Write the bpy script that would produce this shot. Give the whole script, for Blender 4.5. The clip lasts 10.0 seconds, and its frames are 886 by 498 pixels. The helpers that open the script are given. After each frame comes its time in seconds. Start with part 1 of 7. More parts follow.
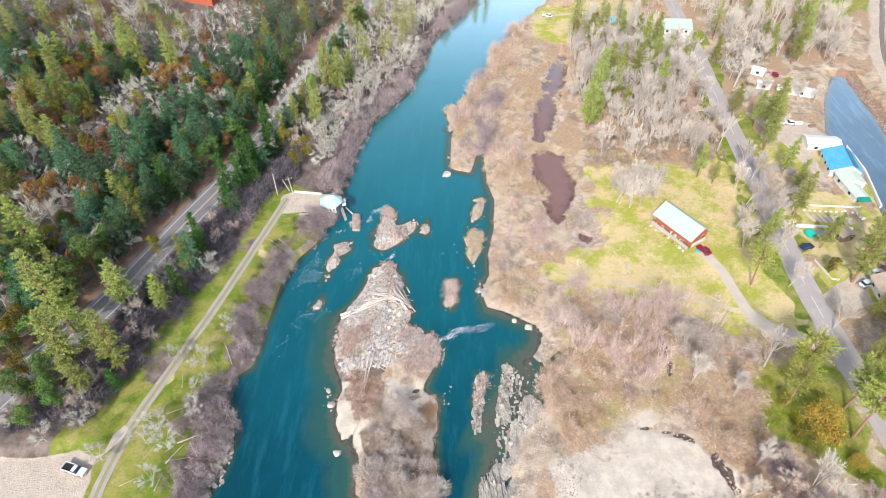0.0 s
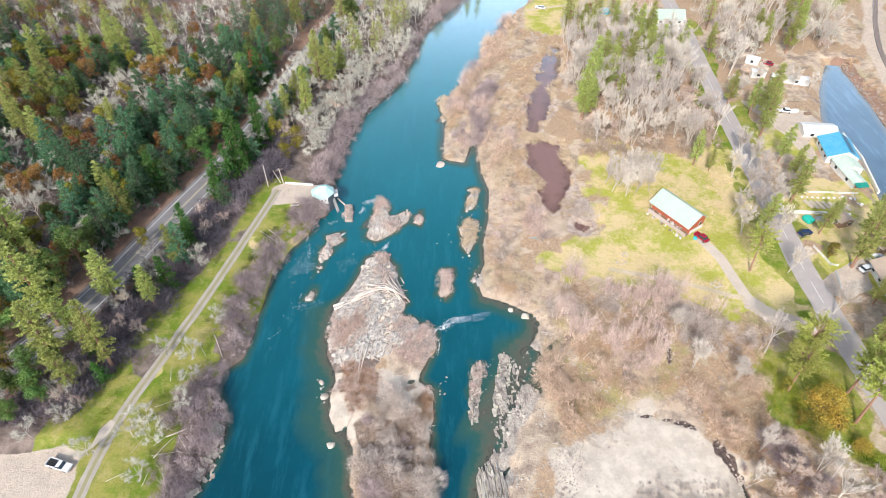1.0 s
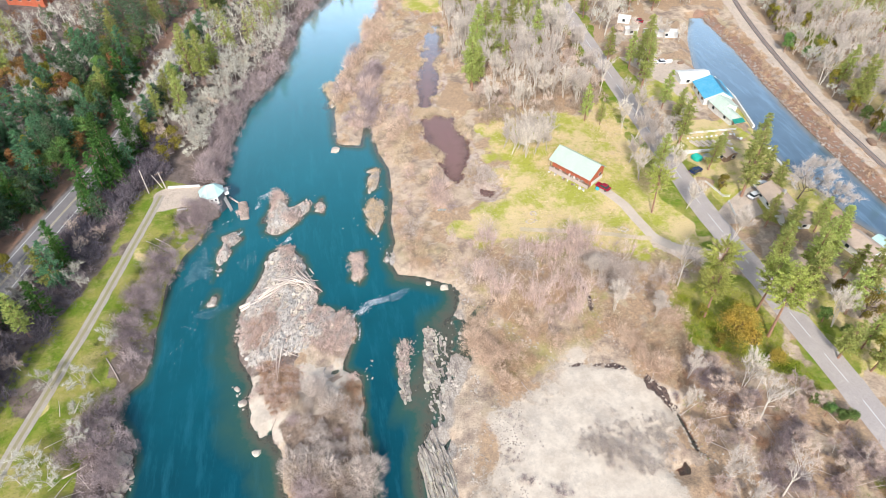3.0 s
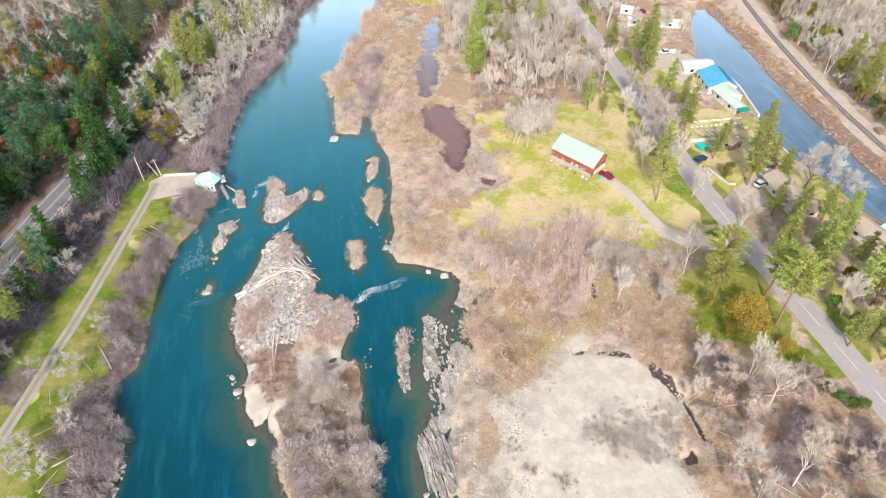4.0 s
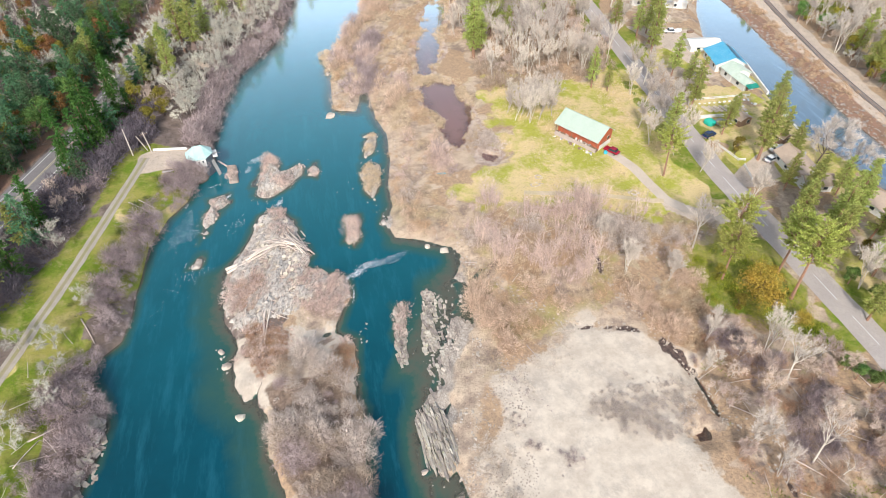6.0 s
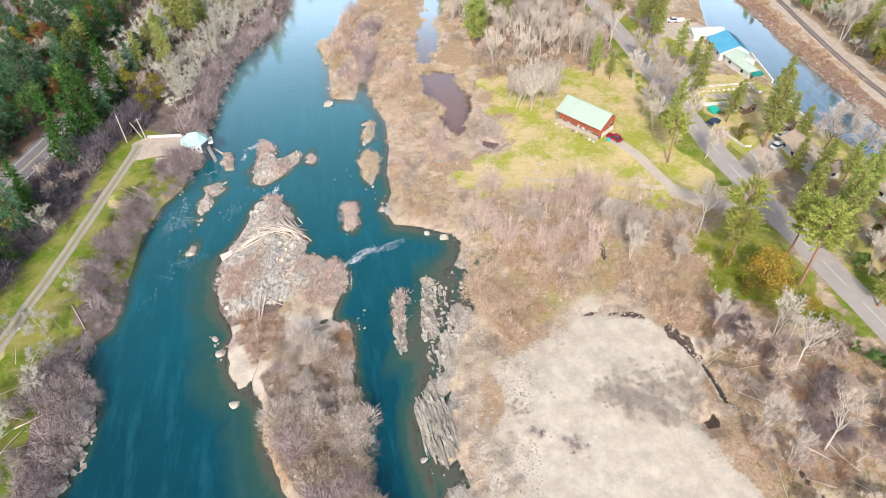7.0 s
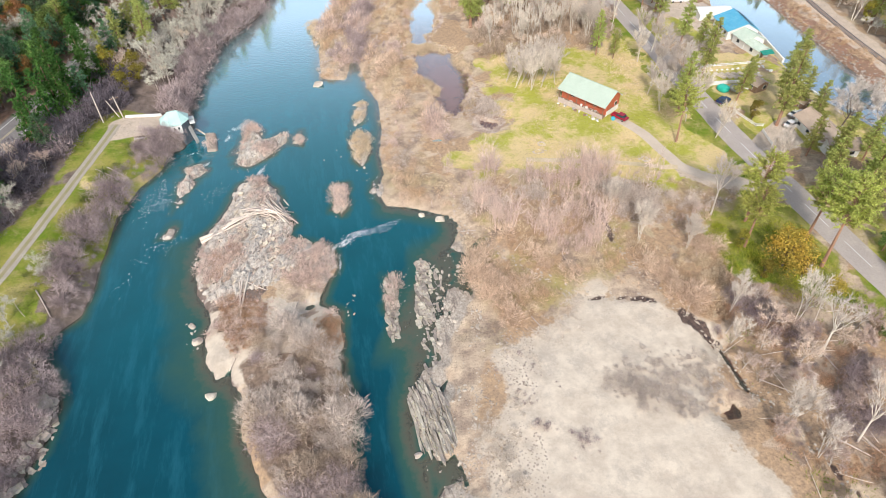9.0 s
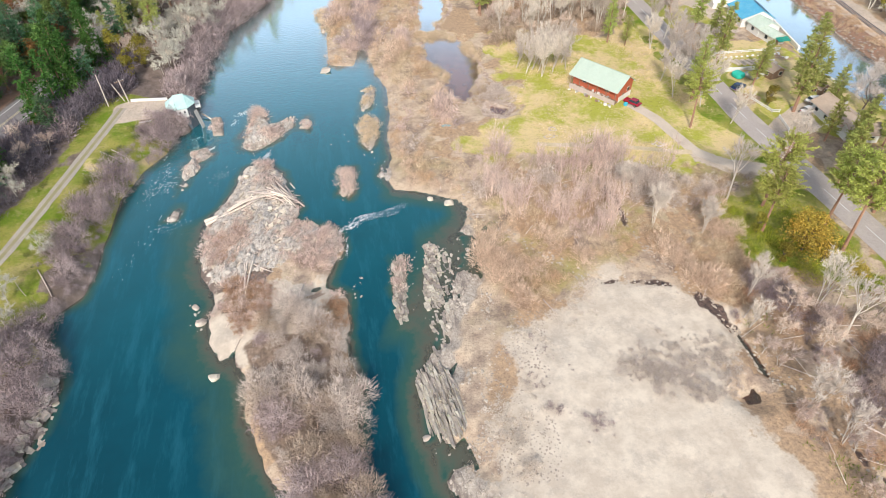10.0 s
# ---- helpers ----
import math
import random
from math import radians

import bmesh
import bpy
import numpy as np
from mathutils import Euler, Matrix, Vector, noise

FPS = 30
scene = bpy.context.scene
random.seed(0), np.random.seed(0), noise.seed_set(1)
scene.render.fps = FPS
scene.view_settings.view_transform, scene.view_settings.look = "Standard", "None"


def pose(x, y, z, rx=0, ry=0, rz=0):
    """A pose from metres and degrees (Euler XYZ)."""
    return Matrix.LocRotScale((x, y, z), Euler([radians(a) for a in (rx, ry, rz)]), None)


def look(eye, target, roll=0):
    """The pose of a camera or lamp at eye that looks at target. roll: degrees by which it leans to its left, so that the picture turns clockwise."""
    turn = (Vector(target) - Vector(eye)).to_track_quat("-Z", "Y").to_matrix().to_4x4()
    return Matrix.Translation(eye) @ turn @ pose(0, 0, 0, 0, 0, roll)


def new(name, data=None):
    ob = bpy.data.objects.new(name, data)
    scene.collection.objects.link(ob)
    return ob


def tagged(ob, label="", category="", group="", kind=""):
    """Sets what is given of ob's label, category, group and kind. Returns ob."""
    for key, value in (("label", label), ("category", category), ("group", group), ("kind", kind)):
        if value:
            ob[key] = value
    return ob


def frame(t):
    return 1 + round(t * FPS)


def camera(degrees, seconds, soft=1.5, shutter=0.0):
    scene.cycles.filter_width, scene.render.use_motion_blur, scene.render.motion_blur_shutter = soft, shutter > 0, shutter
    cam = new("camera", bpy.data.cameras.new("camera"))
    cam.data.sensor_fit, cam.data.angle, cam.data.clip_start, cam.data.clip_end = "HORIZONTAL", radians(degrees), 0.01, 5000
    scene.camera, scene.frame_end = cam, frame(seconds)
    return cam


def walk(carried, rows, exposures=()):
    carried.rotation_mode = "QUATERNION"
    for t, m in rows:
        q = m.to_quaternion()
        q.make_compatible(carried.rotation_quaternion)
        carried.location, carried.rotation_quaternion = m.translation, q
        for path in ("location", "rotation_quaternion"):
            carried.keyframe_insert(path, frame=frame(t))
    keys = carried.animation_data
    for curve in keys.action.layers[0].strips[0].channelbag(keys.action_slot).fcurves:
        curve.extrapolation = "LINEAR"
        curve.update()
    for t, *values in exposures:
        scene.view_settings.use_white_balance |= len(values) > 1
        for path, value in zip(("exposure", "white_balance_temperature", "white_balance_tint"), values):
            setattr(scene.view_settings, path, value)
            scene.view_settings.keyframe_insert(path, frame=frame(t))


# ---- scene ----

# ---------------------------------------------------------------- camera and its descent
cam = camera(72.4, 10.0, soft=0.7)
PATH = [
    (0.0, pose(0.00, 0.00, 126.00, 45.42, 0.04, 0.98)),
    (0.5, pose(0.00, -0.15, 123.80, 45.50, 0.05, 0.93)),
    (1.0, pose(-0.05, -0.28, 121.41, 45.60, 0.07, 0.18)),
    (1.5, pose(-0.01, -0.36, 118.90, 45.70, 0.05, -2.10)),
    (2.0, pose(0.10, -0.45, 116.70, 45.76, 0.00, -7.51)),
    (2.5, pose(0.02, -0.55, 114.60, 45.76, 0.00, -11.47)),
    (2.7, pose(0.02, -0.60, 113.70, 45.78, 0.00, -11.55)),
    (3.8, pose(0.03, -0.84, 108.70, 45.92, 0.00, -11.46)),
    (4.0, pose(0.04, -0.89, 107.80, 45.94, 0.00, -11.46)),
    (4.5, pose(0.02, -1.03, 105.52, 46.01, 0.00, -11.49)),
    (5.0, pose(0.02, -1.15, 103.30, 46.06, -0.03, -11.46)),
    (5.5, pose(0.05, -1.27, 101.00, 46.13, -0.03, -11.43)),
    (7.0, pose(0.00, -1.61, 94.02, 46.40, -0.02, -11.46)),
    (7.5, pose(0.01, -1.60, 91.68, 46.47, -0.03, -11.41)),
    (8.0, pose(0.16, -0.80, 89.42, 46.52, -0.02, -11.45)),
    (8.5, pose(0.68, 0.68, 87.29, 46.51, -0.07, -11.44)),
    (9.0, pose(0.96, 1.84, 84.92, 46.58, -0.07, -11.80)),
    (9.5, pose(1.00, 1.98, 82.59, 46.68, -0.04, -11.86)),
    (10.0, pose(0.23, 1.34, 80.33, 46.80, 0.10, -11.19)),
]
walk(cam, PATH, exposures=[(0.0, 0.24, 6020, 10), (10.0, 0.03, 6350, 10)])

# ---------------------------------------------------------------- sky and sun (thin high overcast)
SUN_ELEV, SUN_TURN = radians(38), radians(200)
world = bpy.data.worlds.new("sky")
scene.world = world
world.use_nodes = True
wn = world.node_tree.nodes
sky = wn.new("ShaderNodeTexSky")
sky.sky_type = "NISHITA"
sky.sun_disc = False
sky.sun_elevation, sky.sun_rotation = SUN_ELEV, SUN_TURN
sky.air_density, sky.dust_density, sky.ozone_density = 1.0, 4.0, 1.0
wn["Background"].inputs["Strength"].default_value = 0.1
veil = wn.new("ShaderNodeMix")  # thin white cloud over the blue
veil.data_type, veil.blend_type = "RGBA", "ADD"
veil.inputs[0].default_value = 1.0
ray = wn.new("ShaderNodeTexCoord")
split = wn.new("ShaderNodeSeparateXYZ")
world.node_tree.links.new(ray.outputs["Generated"], split.inputs[0])
haze = wn.new("ShaderNodeMapRange")  # the cloud veil whitens towards the horizon
haze.inputs[1].default_value, haze.inputs[2].default_value = 0.12, 0.75
haze.interpolation_type = "SMOOTHSTEP"
world.node_tree.links.new(split.outputs["Z"], haze.inputs[0])
tone = wn.new("ShaderNodeMix")
tone.data_type = "RGBA"
tone.inputs[6].default_value, tone.inputs[7].default_value = (8.9, 9.95, 10.9, 1), (1.3, 1.7, 2.25, 1)
world.node_tree.links.new(haze.outputs[0], tone.inputs[0])
world.node_tree.links.new(tone.outputs[2], veil.inputs[7])
world.node_tree.links.new(sky.outputs["Color"], veil.inputs[6])
world.node_tree.links.new(veil.outputs[2], wn["Background"].inputs["Color"])
sun = new("sun", bpy.data.lights.new("sun", "SUN"))
sun.data.energy, sun.data.angle, sun.data.color = 3.7, radians(6), (1.0, 0.94, 0.86)
sun.matrix_world = look((0, 0, 0), (-math.sin(SUN_TURN) * math.cos(SUN_ELEV), -math.cos(SUN_TURN) * math.cos(SUN_ELEV), -math.sin(SUN_ELEV)))


# ---------------------------------------------------------------- materials
def nodes_of(name):
    m = bpy.data.materials.new(name)
    m.use_nodes = True
    return m, m.node_tree.nodes, m.node_tree.links, m.node_tree.nodes["Principled BSDF"]


def mixed(n, l, a, b, fac, blend="MIX"):
    """A colour mix; a, b are sockets or colours, fac a socket or a number."""
    x = n.new("ShaderNodeMix")
    x.data_type, x.blend_type = "RGBA", blend
    for socket, v in ((x.inputs[6], a), (x.inputs[7], b), (x.inputs[0], fac)):
        if hasattr(v, "links"):
            l.new(v, socket)
        else:
            socket.default_value = (*v, 1) if isinstance(v, tuple) else v
    return x.outputs[2]


def math_node(n, l, op, a, b=0.0, clamp=False):
    x = n.new("ShaderNodeMath")
    x.operation, x.use_clamp = op, clamp
    for socket, v in zip(x.inputs, (a, b)):
        if hasattr(v, "links"):
            l.new(v, socket)
        else:
            socket.default_value = v
    return x.outputs[0]


def noise_node(n, l, scale, detail=4.0, rough=0.6, vector=None):
    x = n.new("ShaderNodeTexNoise")
    x.inputs["Scale"].default_value, x.inputs["Detail"].default_value, x.inputs["Roughness"].default_value = scale, detail, rough
    if vector is not None:
        l.new(vector, x.inputs["Vector"])
    return x.outputs["Fac"]


def sharpen(n, l, fac, low, high):
    x = n.new("ShaderNodeMapRange")
    x.inputs["From Min"].default_value, x.inputs["From Max"].default_value = low, high
    l.new(fac, x.inputs["Value"])
    return x.outputs["Result"]


def surface(name, c1, c2, scale=0.3, fine=3.0, rough=0.85, bump=0.3, metal=0.0, per_object=0.0, per_island=0.0, wear=None, spec=0.3, cracks=0.0):
    """A rough natural or built surface: two colours in broad patches, a fine grain, relief, and some change from thing to thing."""
    m, n, l, bsdf = nodes_of(name)
    where = n.new("ShaderNodeNewGeometry").outputs["Position"]
    broad = sharpen(n, l, noise_node(n, l, scale, 3, 0.6, where), 0.3, 0.7)
    grain = noise_node(n, l, fine, 5, 0.65, where)
    colour = mixed(n, l, c1, c2, broad)
    dark = tuple(v * 0.6 for v in c1)
    colour = mixed(n, l, colour, dark, math_node(n, l, "MULTIPLY", sharpen(n, l, grain, 0.45, 0.75), 0.6))
    if wear:
        colour = mixed(n, l, colour, wear, math_node(n, l, "MULTIPLY", sharpen(n, l, noise_node(n, l, scale * 3.1, 6, 0.7, where), 0.55, 0.7), 0.7))
    if cracks:  # dark joints between the blocks
        warp = n.new("ShaderNodeVectorMath")
        warp.operation = "MULTIPLY_ADD"
        wob = n.new("ShaderNodeTexNoise")
        wob.inputs["Scale"].default_value, wob.inputs["Detail"].default_value = cracks * 1.3, 4
        l.new(where, wob.inputs["Vector"])
        l.new(wob.outputs["Color"], warp.inputs[0])
        warp.inputs[1].default_value = (1.6, 1.6, 1.6)
        l.new(where, warp.inputs[2])
        stretch = n.new("ShaderNodeMapping")
        stretch.inputs["Rotation"].default_value, stretch.inputs["Scale"].default_value = (0, 0, radians(15)), (1.0, 0.3, 1.0)
        l.new(warp.outputs[0], stretch.inputs["Vector"])
        for size, width, amount in ((cracks, 0.06, 0.55), (cracks * 2.7, 0.1, 0.4)):
            cell = n.new("ShaderNodeTexVoronoi")
            cell.feature = "DISTANCE_TO_EDGE"
            cell.inputs["Scale"].default_value = size
            l.new(stretch.outputs[0], cell.inputs["Vector"])
            gap = math_node(n, l, "SUBTRACT", 1.0, sharpen(n, l, cell.outputs["Distance"], 0.0, width), True)
            colour = mixed(n, l, colour, tuple(v * 0.42 for v in c2), math_node(n, l, "MULTIPLY", gap, amount))
    for amount, source in ((per_object, "object"), (per_island, "island")):
        if amount:
            r = n.new("ShaderNodeObjectInfo").outputs["Random"] if source == "object" else n.new("ShaderNodeNewGeometry").outputs["Random Per Island"]
            hsv = n.new("ShaderNodeHueSaturation")
            l.new(colour, hsv.inputs["Color"])
            l.new(math_node(n, l, "ADD", math_node(n, l, "MULTIPLY", r, amount), 1.0 - amount / 2), hsv.inputs["Value"])
            if source == "object":
                l.new(math_node(n, l, "ADD", math_node(n, l, "MULTIPLY", r, amount * 0.06), 0.5 - amount * 0.03), hsv.inputs["Hue"])
            colour = hsv.outputs["Color"]
    l.new(colour, bsdf.inputs["Base Color"])
    bsdf.inputs["Roughness"].default_value, bsdf.inputs["Metallic"].default_value = rough, metal
    bsdf.inputs["Specular IOR Level"].default_value = spec
    if bump:
        b = n.new("ShaderNodeBump")
        b.inputs["Strength"].default_value, b.inputs["Distance"].default_value = bump, 0.1
        l.new(grain, b.inputs["Height"])
        l.new(b.outputs["Normal"], bsdf.inputs["Normal"])
    return m


def leafy(name, c1, c2, scale, fine, through_=0.4, **more):
    """Leaves and needles: a surface through which part of the light passes."""
    m = surface(name, c1, c2, scale, fine, **more)
    n, l = m.node_tree.nodes, m.node_tree.links
    bsdf = n["Principled BSDF"]
    back = n.new("ShaderNodeBsdfTranslucent")
    l.new(bsdf.inputs["Base Color"].links[0].from_socket, back.inputs["Color"])
    both = n.new("ShaderNodeMixShader")
    both.inputs[0].default_value = through_
    l.new(bsdf.outputs[0], both.inputs[1])
    l.new(back.outputs[0], both.inputs[2])
    l.new(both.outputs[0], n["Material Output"].inputs["Surface"])
    return m


M = {
    "bedrock": surface("bedrock", (0.55, 0.5, 0.44), (0.38, 0.325, 0.28), 0.3, 2.5, wear=(0.66, 0.61, 0.54), bump=0.9, cracks=0.7),
    "lane": surface("lane", (0.44, 0.385, 0.32), (0.36, 0.31, 0.26), 0.35, 3, wear=(0.34, 0.33, 0.2), bump=0.5),
    "dirt": surface("dirt", (0.62, 0.5, 0.36), (0.5, 0.41, 0.24), 0.3, 3, wear=(0.42, 0.38, 0.16), bump=0.5),
    "lane_crown": surface("lane_crown", (0.34, 0.29, 0.19), (0.29, 0.27, 0.12), 0.4, 3, bump=0.5),
    "brush_dark": surface("brush_dark", (0.135, 0.112, 0.132), (0.22, 0.185, 0.2), 0.12, 1.2, bump=0, per_island=0.65),
    "brush_mauve": surface("brush_mauve", (0.52, 0.385, 0.345), (0.8, 0.64, 0.53), 0.36, 1.2, bump=0, per_island=0.65),
    "brush_tawny": surface("brush_tawny", (0.5, 0.33, 0.2), (0.7, 0.53, 0.37), 0.36, 1.2, bump=0, per_island=0.65),
    "leaf_amber": leafy("leaf_amber", (0.62, 0.4, 0.07), (0.48, 0.4, 0.08), 0.3, 1.5, bump=0, per_island=1.0),
    "grass_blades": leafy("grass_blades", (0.16, 0.25, 0.022), (0.34, 0.33, 0.07), 0.12, 1.2, bump=0, per_island=0.6),
    "cedar_leaves": leafy("cedar_leaves", (0.07, 0.17, 0.035), (0.1, 0.2, 0.04), 0.2, 1.5, bump=0, per_object=0.3, per_island=1.0),
    "bark_dark": surface("bark_dark", (0.12, 0.09, 0.07), (0.2, 0.15, 0.12), 0.8, 6),
    "bark_red": surface("bark_red", (0.36, 0.2, 0.13), (0.28, 0.17, 0.12), 0.8, 6),
    "bark_pale": surface("bark_pale", (0.62, 0.56, 0.48), (0.5, 0.44, 0.38), 0.8, 6, per_object=0.3),
    "lichen_twigs": surface("lichen_twigs", (0.61, 0.57, 0.475), (0.49, 0.465, 0.39), 0.25, 2, bump=0, per_object=0.5, per_island=0.5),
    "grey_twigs": surface("grey_twigs", (0.66, 0.58, 0.5), (0.55, 0.475, 0.41), 0.25, 2, bump=0, per_object=0.4, per_island=0.5),
    "haze_twigs": surface("haze_twigs", (0.58, 0.51, 0.46), (0.48, 0.42, 0.38), 0.25, 2, bump=0, per_object=0.3, per_island=0.5),
    "pink_twigs": surface("pink_twigs", (0.66, 0.52, 0.43), (0.56, 0.44, 0.36), 0.25, 2, bump=0, per_object=0.5, per_island=0.6),
    "brush_tan": surface("brush_tan", (0.33, 0.245, 0.18), (0.6, 0.48, 0.37), 0.33, 1.2, bump=0, per_island=0.65),
    "brush_edge": surface("brush_edge", (0.34, 0.265, 0.265), (0.56, 0.45, 0.42), 0.16, 1.2, bump=0, per_island=0.65),
    "grass_vivid": leafy("grass_vivid", (0.33, 0.42, 0.03), (0.53, 0.47, 0.09), 0.12, 1.2, bump=0, per_island=0.6),
    "willow_pale": surface("willow_pale", (0.46, 0.375, 0.32), (0.74, 0.64, 0.555), 0.3, 1.2, bump=0, per_island=0.8),
    "fir_needles": leafy("fir_needles", (0.1, 0.215, 0.105), (0.14, 0.25, 0.115), 0.2, 1.5, bump=0, per_object=0.8, per_island=0.7),
    "pine_needles": leafy("pine_needles", (0.38, 0.43, 0.12), (0.46, 0.48, 0.15), 0.2, 1.5, bump=0, per_object=0.5, per_island=0.7),
    "ponderosa_needles": leafy("ponderosa_needles", (0.43, 0.47, 0.11), (0.5, 0.51, 0.14), 0.2, 1.5, bump=0, per_object=0.3, per_island=0.7),
    "leaf_green": leafy("leaf_green", (0.13, 0.22, 0.06), (0.19, 0.25, 0.06), 0.3, 1.5, bump=0, per_object=0.8, per_island=1.0),
    "leaf_yellow": leafy("leaf_yellow", (0.35, 0.28, 0.045), (0.26, 0.25, 0.04), 0.3, 1.5, bump=0, per_object=0.6, per_island=1.0),
    "leaf_rust": leafy("leaf_rust", (0.4, 0.18, 0.07), (0.34, 0.21, 0.075), 0.3, 1.5, bump=0, per_object=0.6, per_island=1.0),
    "brush_purple": surface("brush_purple", (0.22, 0.165, 0.175), (0.52, 0.415, 0.39), 0.33, 1.2, bump=0, per_island=0.65),
    "brush_pink": surface("brush_pink", (0.52, 0.37, 0.27), (0.79, 0.62, 0.47), 0.36, 1.2, bump=0, per_island=0.65),
    "brush_straw": surface("brush_straw", (0.52, 0.4, 0.26), (0.75, 0.61, 0.44), 0.36, 1.2, bump=0, per_island=0.65),
    "brush_rust": surface("brush_rust", (0.42, 0.24, 0.15), (0.5, 0.33, 0.2), 0.15, 1.2, bump=0, per_island=0.65),
    "rock": surface("rock", (0.56, 0.485, 0.4), (0.36, 0.3, 0.24), 0.4, 3, per_object=0.5, per_island=0.3, wear=(0.6, 0.56, 0.5), bump=0.6),
    "driftwood": surface("driftwood", (0.68, 0.58, 0.5), (0.56, 0.47, 0.4), 0.6, 5, per_object=0.4),
    "asphalt": surface("asphalt", (0.4, 0.35, 0.32), (0.45, 0.395, 0.36), 0.15, 4, wear=(0.52, 0.45, 0.39)),
    "asphalt_grey": surface("asphalt_grey", (0.2, 0.185, 0.185), (0.26, 0.24, 0.235), 0.15, 4, wear=(0.36, 0.32, 0.3)),
    "gravel": surface("gravel", (0.62, 0.52, 0.42), (0.52, 0.43, 0.34), 0.3, 5, wear=(0.5, 0.45, 0.4), bump=0.5),
    "ballast": surface("ballast", (0.24, 0.185, 0.16), (0.3, 0.235, 0.2), 0.5, 5, bump=0.6),
    "line_white": surface("line_white", (0.7, 0.7, 0.68), (0.6, 0.6, 0.58), 0.6, 6, bump=0),
    "line_yellow": surface("line_yellow", (0.6, 0.5, 0.3), (0.5, 0.45, 0.35), 0.6, 6, bump=0),
    "foam": surface("foam", (0.8, 0.82, 0.82), (0.7, 0.75, 0.76), 0.8, 5, rough=0.6, per_island=0.3),
}
M["rock"].node_tree.nodes["Principled BSDF"].inputs["Roughness"].default_value = 0.9

# ---------------------------------------------------------------- plan of the valley, in metres
LEFT_BANK = [(200, 900), (140, 560), (60, 400), (12.2, 309.2), (-0.6, 282.4), (-9.4, 261.6), (-13.5, 237.9), (-19.3, 214.7), (-29.9, 196.1),
             (-34.1, 177.7), (-35.7, 163), (-36.6, 152.5), (-34.6, 144.9), (-39, 138.7), (-40.2, 129.8), (-44.2, 123.8), (-47.5, 113.7),
             (-47.6, 105.4), (-48.2, 97.7), (-48, 92.2), (-48.9, 85.3), (-52.8, 81.7), (-53.4, 77.5), (-50, 72), (-48.2, 66),
             (-49, 59), (-51.5, 51.3), (-54, 30), (-60, -50), (-60, -300)]
RIGHT_BANK = [(240, 900), (175, 560), (95, 400), (52, 320), (32.1, 283.2), (21.6, 261.4), (13.9, 235.5), (4.7, 209.2), (1.1, 197.5), (-0.3, 184.4),
              (-0.6, 172.2), (-0.1, 166.8), (6.5, 164.8), (9, 176), (11, 176), (11.8, 159.9), (13.8, 150.4), (13, 136.6), (11, 126.9),
              (10.8, 117.6), (8.8, 111.5), (9.8, 105.7), (14.7, 104.1), (22.6, 99.5), (23.7, 94.5), (20.9, 89.6), (19.9, 82.9), (16.8, 75.5),
              (13, 67.6), (9.5, 60.4), (7.2, 55.8), (6.4, 50), (7.5, 41.3), (8.6, 36.9), (11, 15), (15, -50), (15, -300)]
RIVER = LEFT_BANK + RIGHT_BANK[::-1]
MAIN_ISLAND = [(-22.3, 119.9), (-17.9, 121.2), (-13.5, 117.1), (-13, 110.7), (-9.9, 103.2), (-11.4, 100.7), (-8.8, 97.4), (-2.9, 94.8), (-2.4, 89.1),
               (-5.3, 83.1), (-6.5, 79.3), (-9, 78.2), (-8, 80.5), (-2.7, 76.5), (-2.1, 72.7), (-3.5, 66.8), (-2.8, 60.5), (-2.3, 55.4), (-2.8, 49.6),
               (-3.9, 46.2), (-3.1, 41.7), (-1.9, 38.9), (-1, 25), (-5, 12), (-10, 20), (-12.4, 41), (-15.4, 44.1), (-17.8, 48.9), (-18.7, 53.6),
               (-20.1, 62.5), (-21.7, 67.9), (-23.4, 65.6), (-26.3, 70.1), (-26.1, 75.5), (-25.4, 79.6), (-28, 86.2), (-28.8, 92.8), (-29, 98.8),
               (-28.4, 102.5), (-25.8, 108.3), (-23.8, 113.9)]
ISLETS = [
    [(-20.7, 145.6), (-18.2, 145.1), (-16.7, 138.8), (-10.9, 141.5), (-10.6, 137.5), (-14.6, 130.9), (-18.5, 127), (-23.1, 127.2), (-23.6, 132.7), (-22, 139.9)],
    [(-35.3, 129.2), (-30.8, 130.6), (-29.9, 127), (-32.6, 120.9), (-34.5, 115), (-36.1, 113), (-36.7, 116.5), (-35.6, 121.5)],
    [(-8.6, 140.7), (-6.5, 140.2), (-7.2, 133.4), (-9.2, 134.2)],
    [(7.2, 151.2), (11.2, 150.9), (10.4, 141.2), (6.4, 140.1)],
    [(5.2, 136.9), (10.2, 136.7), (9.9, 130.8), (7.2, 119.5), (5, 121.1), (4.7, 129.4)],
    [(-1.4, 115.7), (2.1, 115.4), (1.9, 106.7), (0.1, 104), (-1.8, 106.4)],
    [(7.1, 116.6), (9.8, 116.5), (9.3, 110.3), (6.6, 109.4)],
    [(6.7, 84.3), (8.9, 84.3), (7.4, 69.4), (5.4, 69)],
    [(13.4, 87.3), (16.3, 86), (13.3, 71.8), (10.8, 70.8)],
    [(-37.2, 105), (-36.2, 108.7), (-34.9, 108.7), (-35.7, 104.5)],
    [(-1.9, 204.2), (0.3, 206.7), (1.6, 202.2), (0.3, 189.8), (-2.3, 189.6)],
]
